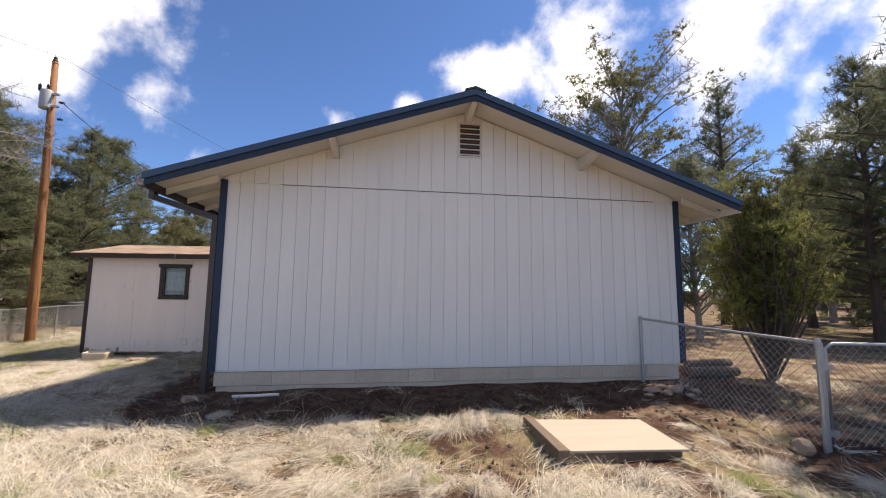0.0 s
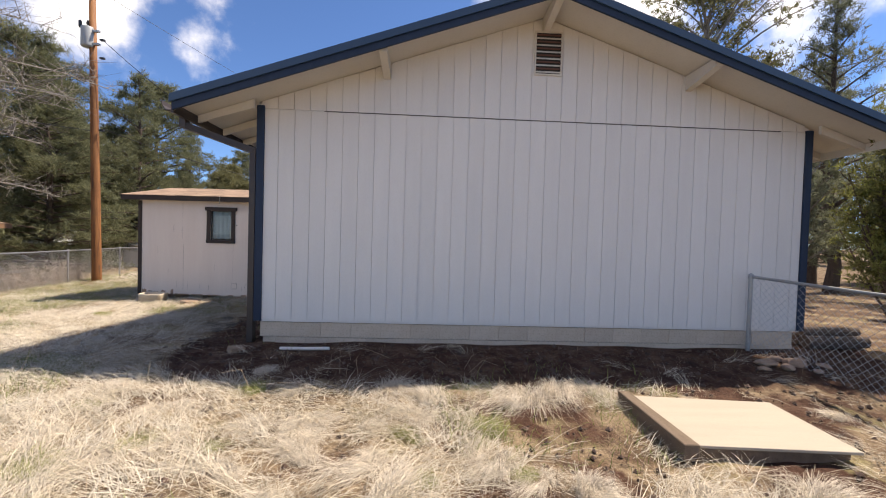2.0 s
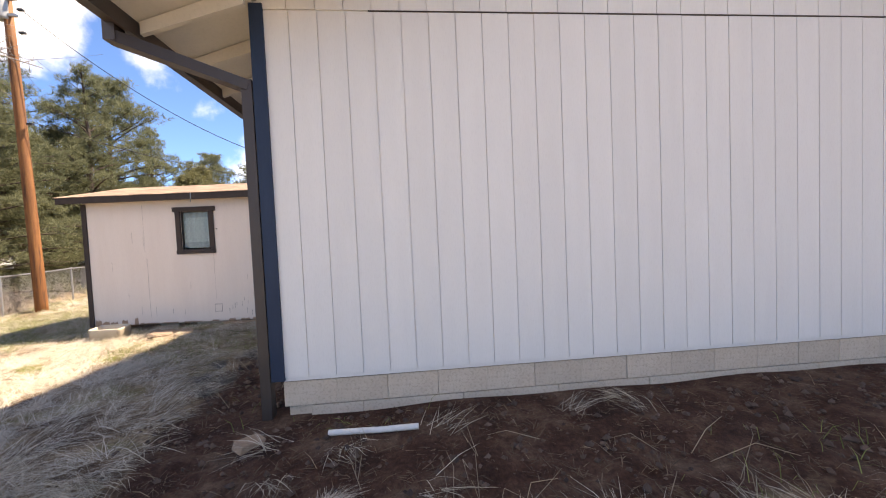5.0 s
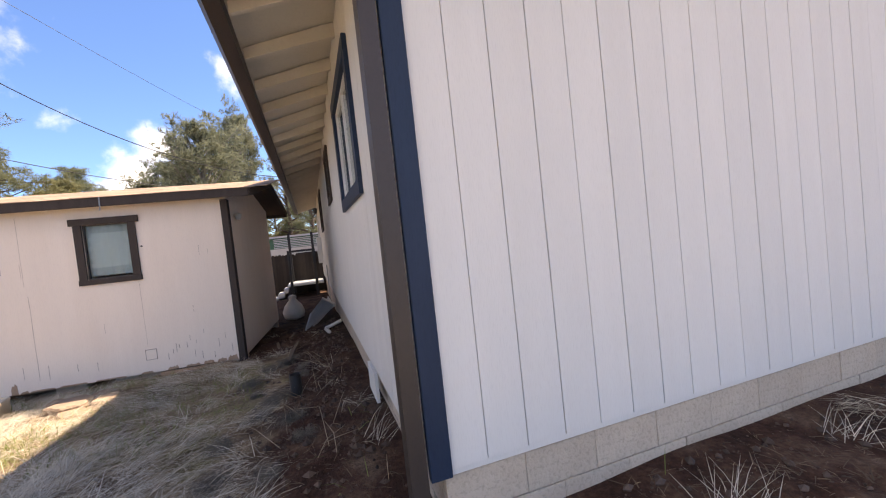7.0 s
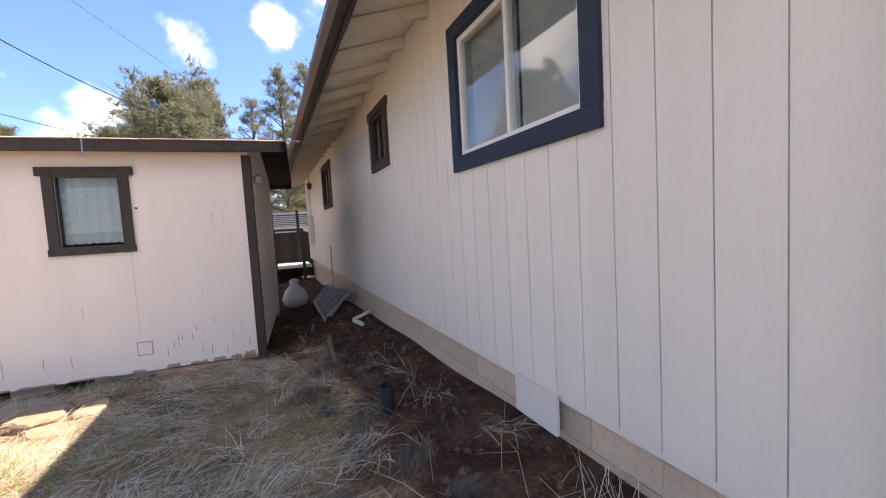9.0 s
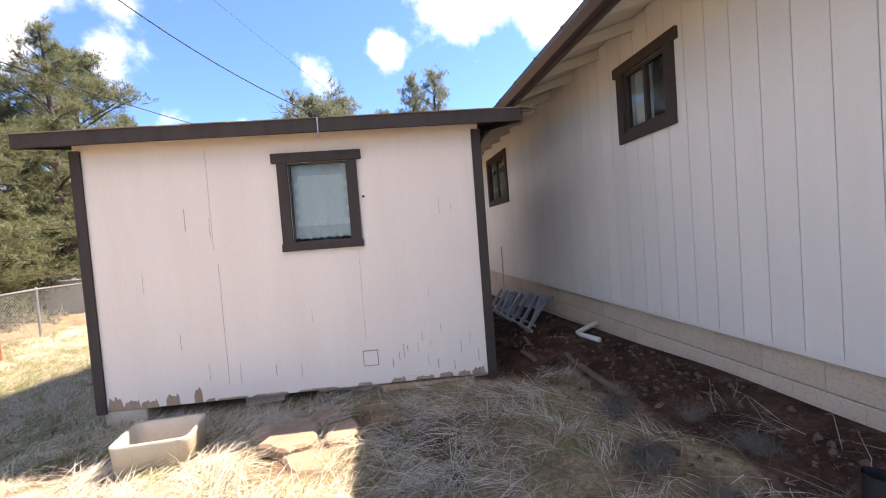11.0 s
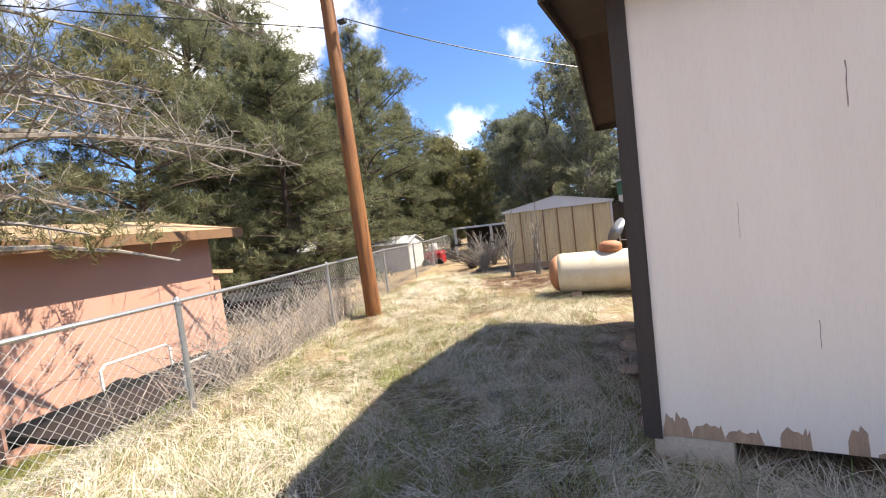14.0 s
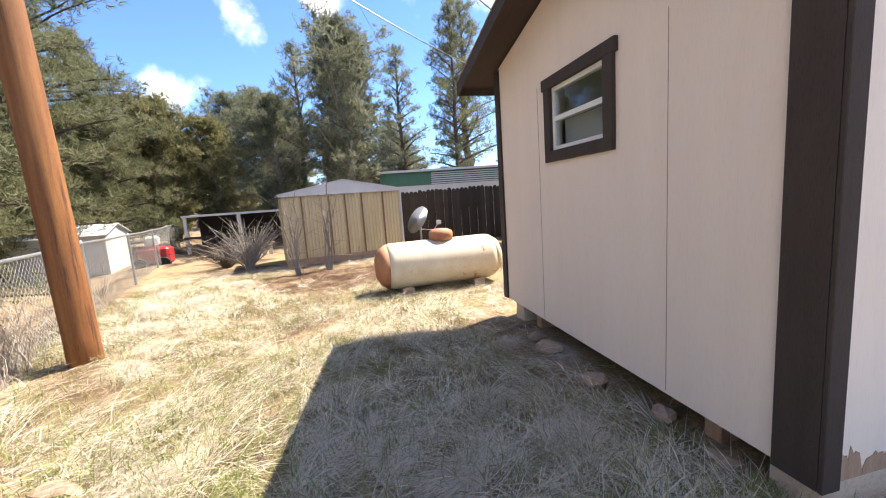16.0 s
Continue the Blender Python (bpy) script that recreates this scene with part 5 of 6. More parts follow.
part("pane", MB().box(-4.16, 2.345, 1.0, -3.9, 2.358, 1.9), DARK, w)
part("lean_to_roof", MB().poly([(0.0, 0.8, 2.0), (1.1, 0.8, 1.85), (1.1, 3.0, 1.85), (0.0, 3.0, 2.0)], (0, 0, 0.08)), TAN_ROOF, pk)
part("pillar", MB().box(0.5, 0.9, -0.4, 0.8, 1.2, 1.85), STUCCO, pk)

ws = thing("white_shed", (-16.12, 25.34, -0.85), "white metal garden shed with a low gable roof", "shed")
ws.rotation_euler = (0, 0, radians(2))
ws.scale = (0.85, 0.85, 0.72)
part("wall", MB().box(-2.8, 0, 0, 0, 2.0, 2.0), ROOF_GREY, ws)
part("gable_wall", MB().poly([(0.004, 0, 0), (0.004, 2.0, 0), (0.004, 2.0, 2.0), (0.004, 1.0, 2.42), (0.004, 0, 2.0)], (0.03, 0, 0)), WHITE_METAL, ws)
for s, y in ((-1, -0.12), (1, 2.12)):
    part("roof", MB().poly([(-2.9, 1.0, 2.42), (0.14, 1.0, 2.42), (0.14, y, 1.96), (-2.9, y, 1.96)], (0, 0, 0.03)), ROOF_GREY, ws)
rd = thing("red_machine", (-14.75, 25.11, g(-14.75, 25.11) - 0.15), "small red garden machine with a white hood", "garden machine")
rd.scale = (0.9, 0.9, 0.9)
part("body", MB().box(-0.5, -0.3, 0.15, 0.5, 0.3, 0.75), RED_PAINT, rd, bevel=0.08)
part("hood", MB().box(-0.25, -0.2, 0.75, 0.15, 0.2, 1.15), WHITE_METAL, rd, bevel=0.08)
for x in (-0.35, 0.35):
    part("wheel", MB().lathe([(0.2, -0.06), (0.22, 0), (0.2, 0.06)], (0, 0, 0), 14).mesh("wheel", RUBBER), RUBBER, rd).matrix_basis = pose(x, -0.35, 0.2, 90)
# open carport beyond the brush
cp = thing("carport", (-12.74, 27.23, -0.9), "low open-sided lumber rack under a pale roof", "carport")
cp.scale = (0.9, 0.9, 0.9)
part("roof", MB().box(-2.0, 0, 2.0, 2.2, 2.5, 2.08), ROOF_GREY, cp)
for x in (-1.9, 0.1, 2.1):
    part("post", MB().box(x - 0.06, 0.05, -0.3, x + 0.06, 0.17, 2.0), WHITE_METAL, cp)
part("rail", MB().box(-2.0, 0.02, 1.1, 2.2, 0.06, 1.2), FENCE_WOOD, cp)
part("back_wall", MB().box(-2.0, 2.4, -0.3, 2.2, 2.5, 2.0), FENCE_WOOD, cp)
pal = thing("pallet_stack", (-12.13, 24.54, -0.85), "pair of leaning white-slatted wooden pallets", "pallets")
pal.scale = (0.9, 0.9, 0.9)
for i in range(9):
    part("slat", MB().obox(pose(-0.9 + i * 0.22, 0.02 * i, 0.45, 12, 0, 8), 0.13, 0.03, 0.8), WHITE_METAL, pal)
part("rail", MB().obox(pose(0, 0.0, 0.85, 12, 0, 8), 2.1, 0.06, 0.08), TIMBER, pal)
part("rail", MB().obox(pose(0, 0.12, 0.2, 12, 0, 8), 2.1, 0.06, 0.08), TIMBER, pal)

# dark board fence behind the tin shed
bf = thing("board_fence", (-8.42, 23.27, 0.0), "tall dark weathered board fence", "fence")
bf.scale = (0.9, 0.9, 0.9)
BOARD = MB().poly([(0, 0, -1.2), (0.152, 0, -1.2), (0.152, 0, 1.36), (0.10, 0, 1.42), (0.04, 0, 1.42), (0, 0, 1.36)], (0, 0.02, 0)).mesh("board", FENCE_WOOD)
for i in range(110):
    ob = part("board", BOARD, FENCE_WOOD, bf)
    ob.location = (-1.0 + i * 0.145, -0.03 * i + 0.022 * (i % 2), random.uniform(-.05, .03))
for z in (-0.3, 0.9):
    part("rail", MB().beam((-1.0, 0.06, z), (15, -3.25, z), 0.04, 0.09), FENCE_WOOD, bf)

tr = thing("green_trailer", (-3.99, 27.33, -0.54), "white mobile home with a green upper band", "mobile home")
tr.scale = (0.9, 0.9, 0.9)
tr.rotation_euler = (0, 0, radians(-10))
part("body", MB().box(-3.4, 0, 0, 6.0, 3.5, 2.35), WHITE_METAL, tr)
part("roof", MB().box(-3.6, -0.2, 3.0, 6.2, 3.7, 3.1), ROOF_GREY, tr)
part("band", MB().box(-3.45, -0.02, 2.35, 6.05, 3.52, 3.0), GREEN_METAL, tr)
for i in range(6):
    part("slat", MB().box(-1.0, -0.06, 2.38 + i * 0.1, 3.0, -0.03, 2.43 + i * 0.1), ROOF_GREY, tr)
for x in (-2.6, 0.2, 3.6):
    part("window", MB().box(x, -0.05, 1.1, x + 1.2, -0.005, 2.0), DARK, tr)

# flat-bed trailer parked against the fence
ut = thing("utility_trailer", (-13.28, 12.55, g(-13.28, 12.55)), "low black flat-bed utility trailer with white side frames", "trailer")
ut.scale = (0.9, 0.9, 0.9)
ut.rotation_euler = (0, 0, radians(95))
part("bed", MB().box(-1.5, -0.72, 0.36, 1.2, 0.72, 0.43), BLACK_STEEL, ut)
for y in (-0.75, 0.72):
    part("side_panel", MB().box(-1.5, y, 0.26, 1.2, y + 0.03, 0.50), BLACK_STEEL, ut)
for y in (-0.74, 0.74):
    part("side_frame", MB().tube([(-0.5, y, 0.43), (-0.5, y, 0.78), (-0.44, y, 0.84), (0.44, y, 0.84), (0.5, y, 0.78), (0.5, y, 0.43)], 0.02, 8), WHITE_METAL, ut)
for y in (-0.88, 0.88):
    wh = part("wheel", MB().lathe([(0.20, -0.08), (0.26, -0.06), (0.28, 0), (0.26, 0.06), (0.20, 0.08)], (0, 0, 0), 20).mesh("wheel", RUBBER), RUBBER, ut)
    wh.matrix_basis = pose(-0.2, y, 0.27, 90)
    part("rim", MB().lathe([(0.19, -0.07), (0.19, 0.07)], (0, 0, 0), 16), GALV, wh)
part("tongue", MB().beam((1.2, 0, 0.36), (2.3, 0, 0.32), 0.08, 0.08), BLACK_STEEL, ut)

# long low building beyond the neighbours
lb = thing("far_cabin", (-20.67, 19.75, -1.26), "dark red cabin with a pale metal roof among pines", "cabin")
lb.scale = (0.9, 0.9, 0.9)
lb.rotation_euler = (0, 0, radians(35))
part("wall", MB().box(-3, 0, 0, 3, 4, 2.2), material("dark_red_boards", (0.12, 0.035, 0.025), 0.85), lb)
part("roof", MB().poly([(-3.4, -0.5, 2.15), (3.4, -0.5, 2.15), (3.4, 2.2, 2.9), (-3.4, 2.2, 2.9)], (0, 0, 0.05)), ROOF_GREY, lb)
part("roof", MB().poly([(-3.4, 4.5, 2.15), (3.4, 4.5, 2.15), (3.4, 2.2, 2.9), (-3.4, 2.2, 2.9)], (0, 0, 0.05)), ROOF_GREY, lb)
part("post", MB().box(3.0, -0.45, 0, 3.12, -0.33, 2.15), TIMBER, lb)
yb = thing("yellow_cabin", (-21.25, 32.04, -1.26), "small pale yellow house seen between trees", "house")
yb.scale = (0.9, 0.9, 0.9)
part("wall", MB().box(-2, 0, 0, 2, 3, 2.5), BEIGE, yb)
part("roof", MB().poly([(-2.3, -0.3, 2.45), (2.3, -0.3, 2.45), (2.3, 1.5, 3.3), (-2.3, 1.5, 3.3)], (0, 0, 0.06)), TAN_ROOF, yb)
part("roof", MB().poly([(-2.3, 3.3, 2.45), (2.3, 3.3, 2.45), (2.3, 1.5, 3.3), (-2.3, 1.5, 3.3)], (0, 0, 0.06)), TAN_ROOF, yb)
part("window", MB().box(-0.5, -0.03, 1.0, 0.4, 0.02, 2.0), DARK, yb)

# back porch at the far end of the passage
porch = thing("back_porch", (-3.7, 20.3, -0.5), "dark-railed back porch with pale steps", "porch")
for x, y in ((-0.15, 0), (0.75, 0), (-0.15, 1.6), (0.75, 1.6)):
    part("post", MB().box(x - 0.05, y - 0.05, 0, x + 0.05, y + 0.05, 2.6 if y > 1 else 1.9), BLACK_STEEL, porch)
part("deck", MB().box(-0.3, 0, 0.55, 1.0, 2.4, 0.62), WHITE_METAL, porch)
part("rail", MB().box(-0.2, -0.03, 1.82, 0.8, 0.03, 1.9), BLACK_STEEL, porch)
for i in range(3):
    part("step", MB().box(-0.9 + i * 0.22, 0.1, 0.0, -0.3, 1.0, 0.16 + i * 0.16), WHITE_METAL, porch)
single("trash_bag", MB().lathe([(0.05, 0), (0.22, 0.06), (0.26, 0.2), (0.20, 0.36), (0.08, 0.5), (0.10, 0.58), (0.03, 0.62)], (-3.6, 14.9, g(-3.6, 14.9)), 14), PVC, "crumpled white plastic bag on bare earth", "bag", smooth=True)

car = thing("car", (-20.28, 20.65, g(-20.28, 20.65)), "white sedan parked beyond the fence", "car")
car.scale = (0.9, 0.9, 0.9)
car.rotation_euler = (0, 0, radians(35))
prof = [(-2.1, 0.35), (-2.15, 0.75), (-1.5, 0.9), (-0.9, 1.38), (0.5, 1.42), (1.2, 0.95), (2.1, 0.85), (2.2, 0.4)]
part("body", MB().poly([(x, -0.85, z) for x, z in prof], (0, 1.7, 0)), WHITE_METAL, car, bevel=0.04)
part("side_window", MB().poly([(-1.25, -0.862, 0.95), (-0.8, -0.862, 1.30), (0.45, -0.862, 1.33), (0.95, -0.862, 0.97)], (0, 0.01, 0)), DARK, car)
for x in (-1.3, 1.35):
    for y in (-0.8, 0.8):
        part("wheel", MB().lathe([(0.2, -0.1), (0.31, -0.08), (0.32, 0), (0.31, 0.08), (0.2, 0.1)], (0, 0, 0), 18).mesh("wheel", RUBBER), RUBBER, car).matrix_basis = pose(x, y, 0.32, 90)


# ---- trees ----
def needle_tris(centres, dirs, per, length, width, spread, rs):
    """Loose needles round each tuft: thin triangles that fan out from the twig's way."""
    c = np.repeat(np.asarray(centres, np.float32), per, 0)
    d = np.repeat(np.asarray(dirs, np.float32), per, 0)
    n = len(c)
    v = d + rs.normal(0, spread, (n, 3))
    v /= np.linalg.norm(v, axis=1, keepdims=True) + 1e-6
    s = np.cross(v, rs.normal(0, 1, (n, 3)))
    s /= np.linalg.norm(s, axis=1, keepdims=True) + 1e-6
    L = length * rs.uniform(0.6, 1.25, (n, 1))
    w = width * rs.uniform(0.6, 1.3, (n, 1))
    base = c + rs.normal(0, length * 0.16, (n, 3))
    verts = np.stack([base - s * w, base + s * w, base + v * L], 1).reshape(-1, 3)
    return verts, np.arange(3 * n).reshape(-1, 3)


def limb_path(rs, start, az, length, rise, droop, n=6, wander=0.08):
    pts = [np.array(start, float)]
    a = az
    for i in range(n):
        f = (i + 1) / n
        el = rise - droop * f
        a += rs.normal(0, wander)
        pts.append(pts[-1] + length / n * np.array([math.cos(a) * math.cos(el), math.sin(a) * math.cos(el), math.sin(el)]))
    return pts


def make_tree(name, seed, h, crown_r, base_f, mat, bark, limbs, tufts, per, nl, nw, shape, label, category, group, rise=0.35, droop=0.35, trunk_r=None, bare=0.0, spread=0.75, lean=0.02, inner=0.3, twigs=2, leaf_from=0.0, limb_k=0.42):
    """A trunk with limbs and twigs, and needles in clumps on them; local to the tree's foot."""
    rs = np.random.RandomState(seed)
    tree = thing(name, (0, 0, 0), label, category, group)
    tr = trunk_r or h * 0.018
    k = 10
    bend = rs.normal(0, lean, (k + 1, 2)).cumsum(0)
    bend -= bend[0]
    pts = [(bend[i, 0] * h / 4, bend[i, 1] * h / 4, h * i / k - (0.3 if i == 0 else 0)) for i in range(k + 1)]
    wood = MB().tube(pts, [tr * (1.25 if i == 0 else 1) * (1 - 0.93 * i / k) + 0.012 for i in range(k + 1)], 9)
    cs, ds = [], []
    for i in range(limbs):
        f = base_f + (1 - base_f) * ((i + rs.uniform(0, 1)) / limbs)
        z = f * h * 0.985
        q = min(int(z / h * k), k - 1)
        u = z / h * k - q
        p0 = np.array(pts[q]) * (1 - u) + np.array(pts[q + 1]) * u
        g_ = (f - base_f) / (1 - base_f)
        reach = crown_r * shape(g_) * rs.uniform(0.55, 1.22)
        az = i * 2.4 + rs.uniform(-0.5, 0.5)
        path = limb_path(rs, p0, az, reach, rise + 0.5 * g_, droop, 6, 0.12)
        bare_limb = rs.rand() < bare
        r0 = max(0.010, tr * limb_k * (1 - 0.75 * g_))
        wood.tube(path, [r0 * (1 - 0.85 * j / 6) + 0.004 for j in range(7)], 5, cap=False)
        m = max(4, int(tufts * 0.5 * (0.35 + 0.65 * shape(g_))))
        for j in range(m):
            t = rs.uniform(inner, 1.0) ** 0.8
            q = min(int(t * 6), 5)
            b = path[q] + (path[q + 1] - path[q]) * (t * 6 - q)
            side = rs.normal(0, 1, 3)
            side[2] = abs(side[2]) * 0.6 + 0.05
            side /= np.linalg.norm(side)
            tw = reach * 0.24 * rs.uniform(0.3, 1.15) * (1.15 - t * 0.6)
            e = b + side * tw
            if j % 3 == 0 or bare_limb:
                wood.tube([b, (b + e) / 2 + rs.normal(0, 0.02, 3), e], [0.011, 0.008, 0.004], 3, cap=False)
            if bare_limb:
                for _ in range(twigs):
                    u2 = rs.uniform(0.3, 1.0)
                    e1 = b + (e - b) * u2
                    e2 = e1 + rs.normal(0, 1, 3) * tw * 0.45 + np.array([0, 0, 0.04])
                    wood.tube([e1, (e1 + e2) / 2 + rs.normal(0, 0.03, 3), e2], [0.006, 0.004, 0.002], 3, cap=False)
                continue
            if g_ < leaf_from and rs.rand() < 0.85:
                continue
            for _ in range(4):
                cs.append(e + rs.normal(0, nl * 0.5, 3) * np.array([1.25, 1.25, 0.75]))
                ds.append(side * 0.7 + rs.normal(0, 0.3, 3) + np.array([0, 0, 0.35]))
    part("trunk", wood, bark, tree)
    if cs:
        vs, fs = needle_tris(cs, ds, per, nl, nw, spread, rs)
        part("crown", tri_mesh("crown", vs, fs, mat), mat, tree, kind="stuff")
    return tree


cone = lambda q: max(0.14, (1 - q) ** 0.5 * min(1, 0.6 + q * 1.8))
full = lambda q: max(0.2, (1 - q ** 2.0) ** 0.6 * min(1, 0.75 + q))
oval = lambda q: max(0.15, math.sin(math.pi * min(max(0.12 + 0.83 * q, 0), 1)) ** 0.6)
vase = lambda q: 0.45 + 0.55 * q if q < 0.75 else max(0.25, 1.0 - 2.2 * (q - 0.75))

PINE = make_tree("pine_tree", 3, 12.0, 3.1, 0.16, NEEDLE, BARK, 56, 30, 10, 0.26, 0.013, cone, "tall dark green pine tree behind the buildings", "tree", "pines")
DENSE = make_tree("pine_tree", 5, 11.0, 4.3, 0.05, NEEDLE, BARK, 90, 50, 9, 0.27, 0.014, full, "broad full pine tree with branches to the ground", "tree", "broad pines", rise=0.15)
SLIM = make_tree("pine_tree", 8, 12.0, 2.7, 0.22, NEEDLE_G, BARK, 44, 22, 10, 0.26, 0.013, cone, "slender pine tree with open branches", "tree", "slender pines", rise=0.5)
JUNI = make_tree("juniper_tree", 11, 7.0, 2.7, 0.10, NEEDLE_Y, GREY_BARK, 64, 34, 8, 0.26, 0.022, oval, "rounded yellow-green juniper tree", "tree", "junipers", rise=0.7, droop=0.2)
CEDAR = make_tree("cedar_tree", 14, 9.5, 3.6, 0.12, NEEDLE_G, GREY_BARK, 60, 38, 8, 0.28, 0.022, oval, "old grey-green cedar tree with bare inner limbs", "tree", "cedars", rise=0.8, droop=0.3, bare=0.12)
SPARSE = make_tree("oak_tree", 17, 12.5, 5.2, 0.28, NEEDLE_Y, GREY_BARK, 70, 56, 7, 0.17, 0.022, oval, "large spreading tree with sparse foliage and bare twigs", "tree", "", rise=0.8, droop=0.75, bare=0.30, trunk_r=0.30, twigs=5, limb_k=0.34)
TWIGGY = make_tree("juniper_tree", 23, 9.0, 5.8, 0.22, NEEDLE_Y, GREY_BARK, 96, 66, 14, 0.15, 0.007, oval, "leaning juniper with long bare grey branches", "tree", "", rise=0.45, droop=0.8, bare=0.62, trunk_r=0.24, twigs=5, limb_k=0.26)
HOME = {PINE: 12.0, DENSE: 11.0, SLIM: 12.0, JUNI: 7.0, CEDAR: 9.5, SPARSE: 12.5, TWIGGY: 9.0}
used = set()


def plant(src, x, y, top, turn, wide=1.0):
    """Set a tree, or a copy of it, at a place, grown to a top height."""
    z = g(x, y)
    k = (top - z) / HOME[src]
    m = pose(x, y, z - 0.05, 0, 0, turn)
    ob = copy_thing(src, m) if src in used else src
    used.add(src)
    ob.matrix_basis = m
    ob.scale = (k * wide, k * wide, k)
    return ob


plant(PINE, -18.14, 26.18, 11.0, 0, 0.95)
plant(DENSE, -19.11, 25.51, 7.6, 40)
plant(DENSE, -17.89, 20.03, 7.7, 130, 1.1)
plant(DENSE, -20.41, 30.82, 12.1, 220)
plant(PINE, -21.33, 19.74, 11.3, 90, 1.2)
plant(DENSE, -24.46, 26.66, 12.5, 20)
plant(PINE, -20.39, 34.92, 10.3, 200)
plant(TWIGGY, -15.2, 9.6, 8.2, 20)
plant(DENSE, -19.4, 16.32, 7.4, 300, 0.95)
plant(PINE, -22.24, 14.39, 9.6, 250)
plant(JUNI, -16.59, 32.76, 5.6, 0)
plant(JUNI, -14.36, 31.72, 4.8, 80)
plant(JUNI, -18.13, 37.41, 6.8, 150)
plant(CEDAR, -7.93, 29.02, 8.2, 0, 1.1)
plant(CEDAR, -11.31, 30.61, 5.6, 100, 1.1)
plant(SLIM, -4.15, 35.14, 10.3, 0)
plant(PINE, -2.69, 29.67, 10.2, 310, 0.8)
plant(SLIM, -1.01, 32.72, 11.8, 120, 1.2)
plant(CEDAR, -7.82, 39.52, 11.7, 200, 0.8)
plant(SLIM, -10.43, 32.59, 9.2, 240)
plant(SLIM, -7.31, 32.23, 9.4, 30, 1.1)
plant(SPARSE, 10.8, 16.9, 11.6, 0, 1.1)
plant(SLIM, 13.3, 13.6, 10.0, 60)
plant(SLIM, 15.6, 16.5, 9.0, 190, 1.2)
plant(PINE, 14.6, 10.0, 9.2, 150, 0.9)
plant(PINE, 12.4, 5.6, 12.0, 270, 0.9)
plant(SLIM, 9.7, 4.6, 9.5, 15, 1.15)
plant(DENSE, 17.5, 11.0, 9.5, 100)
plant(CEDAR, 9.8, 11.5, 5.5, 20)
plant(DENSE, -19.4, 22.63, 7.4, 75, 1.1)
plant(DENSE, -21.95, 23.01, 11.7, 160)
plant(DENSE, -17.1, 28.4, 5.5, 250, 1.0)
wr = random.Random(12)
for i in range(26):
    az = radians(wr.uniform(-52, 16))
    dd = wr.uniform(27, 42)
    plant(wr.choice((JUNI, JUNI, CEDAR)), -9 + dd * math.sin(az), 10 + dd * math.cos(az), wr.uniform(1.6, 3.6), wr.uniform(0, 360), wr.uniform(1.1, 1.6))
for i in range(46):
    az = radians(wr.uniform(-75, 85))
    dd = wr.uniform(46, 85)
    if -0.02 < az < 0.0:
        continue
    plant(wr.choice((PINE, DENSE, DENSE, CEDAR, SLIM)), -3 + dd * math.sin(az), 8 + dd * math.cos(az), wr.uniform(9, 14), wr.uniform(0, 360), wr.uniform(1.0, 1.4))
for i in range(12):
    az = radians(wr.uniform(48, 80))
    dd = wr.uniform(20, 40)
    plant(wr.choice((PINE, SLIM, CEDAR)), dd * math.sin(az), dd * math.cos(az), wr.uniform(7, 11), wr.uniform(0, 360))

# thuja bush beside the house
bush = make_tree("thuja_bush", 31, 0.9, 2.55, 0.05, THUJA, BARK, 90, 38, 8, 0.10, 0.010, lambda q: 0.82 + 0.18 * q, "tall vase-shaped evergreen bush, brown and bare below", "bush", "", rise=1.02, droop=-0.12, trunk_r=0.06, bare=0.10, inner=0.42)
bush.location = (6.28, 5.98, g(6.28, 5.98) - 0.02)
bush.scale = (0.88, 0.88, 1.0)


def shrub(name, x, y, h, r, n, mat, label, category, seed, group=""):
    """Bare arching twigs from one foot."""
    rs = np.random.RandomState(seed)
    mb = MB()
    for i in range(n):
        az = rs.uniform(0, 6.28)
        out = rs.uniform(0.1, 1.0) * r
        hh = h * rs.uniform(0.5, 1.0)
        p = [np.array([0.05 * math.cos(az), 0.05 * math.sin(az), -0.03])]
        for k in range(1, 6):
            f = k / 5
            p.append(np.array([out * f ** 1.3 * math.cos(az), out * f ** 1.3 * math.sin(az), hh * f * (1 - 0.18 * f)]) + rs.normal(0, 0.03 * h * 0.4, 3))
        mb.tube(p, [0.014 * h / 1.5 * (1 - 0.8 * k / 5) + 0.002 for k in range(6)], 4, cap=False)
        for _ in range(5):
            k = rs.randint(1, 5)
            e = p[k] + rs.normal(0, 0.22 * h * 0.5, 3) + np.array([0, 0, 0.1])
            mb.tube([p[k], (p[k] + e) / 2 + rs.normal(0, .02, 3), e], [0.006, 0.004, 0.002], 3, cap=False)
    ob = single(name, mb, mat, label, category, group)
    ob.location = (x, y, g(x, y))
    return ob


shrub("bare_shrub", -10.26, 19.64, 2.29, 0.5, 9, GREY_BARK, "thin bare sapling in front of the tin shed", "shrub", 1)
shrub("bare_shrub", -9.61, 19.81, 2.55, 0.35, 7, GREY_BARK, "thin bare sapling in front of the tin shed", "shrub", 2)
shrub("bare_shrub", -11.43, 21.1, 1.67, 1.2, 40, GREY_BARK, "tangled leafless grey shrub beside the tin shed", "shrub", 3)
shrub("cut_brush", -12.18, 22.24, 1.06, 1.6, 60, BARK, "dark heap of cut branches", "brush pile", 4)
shrub("bare_shrub", -11.62, 23.15, 1.41, 1.2, 40, GREY_BARK, "tangled leafless grey shrub beside the tin shed", "shrub", 5)

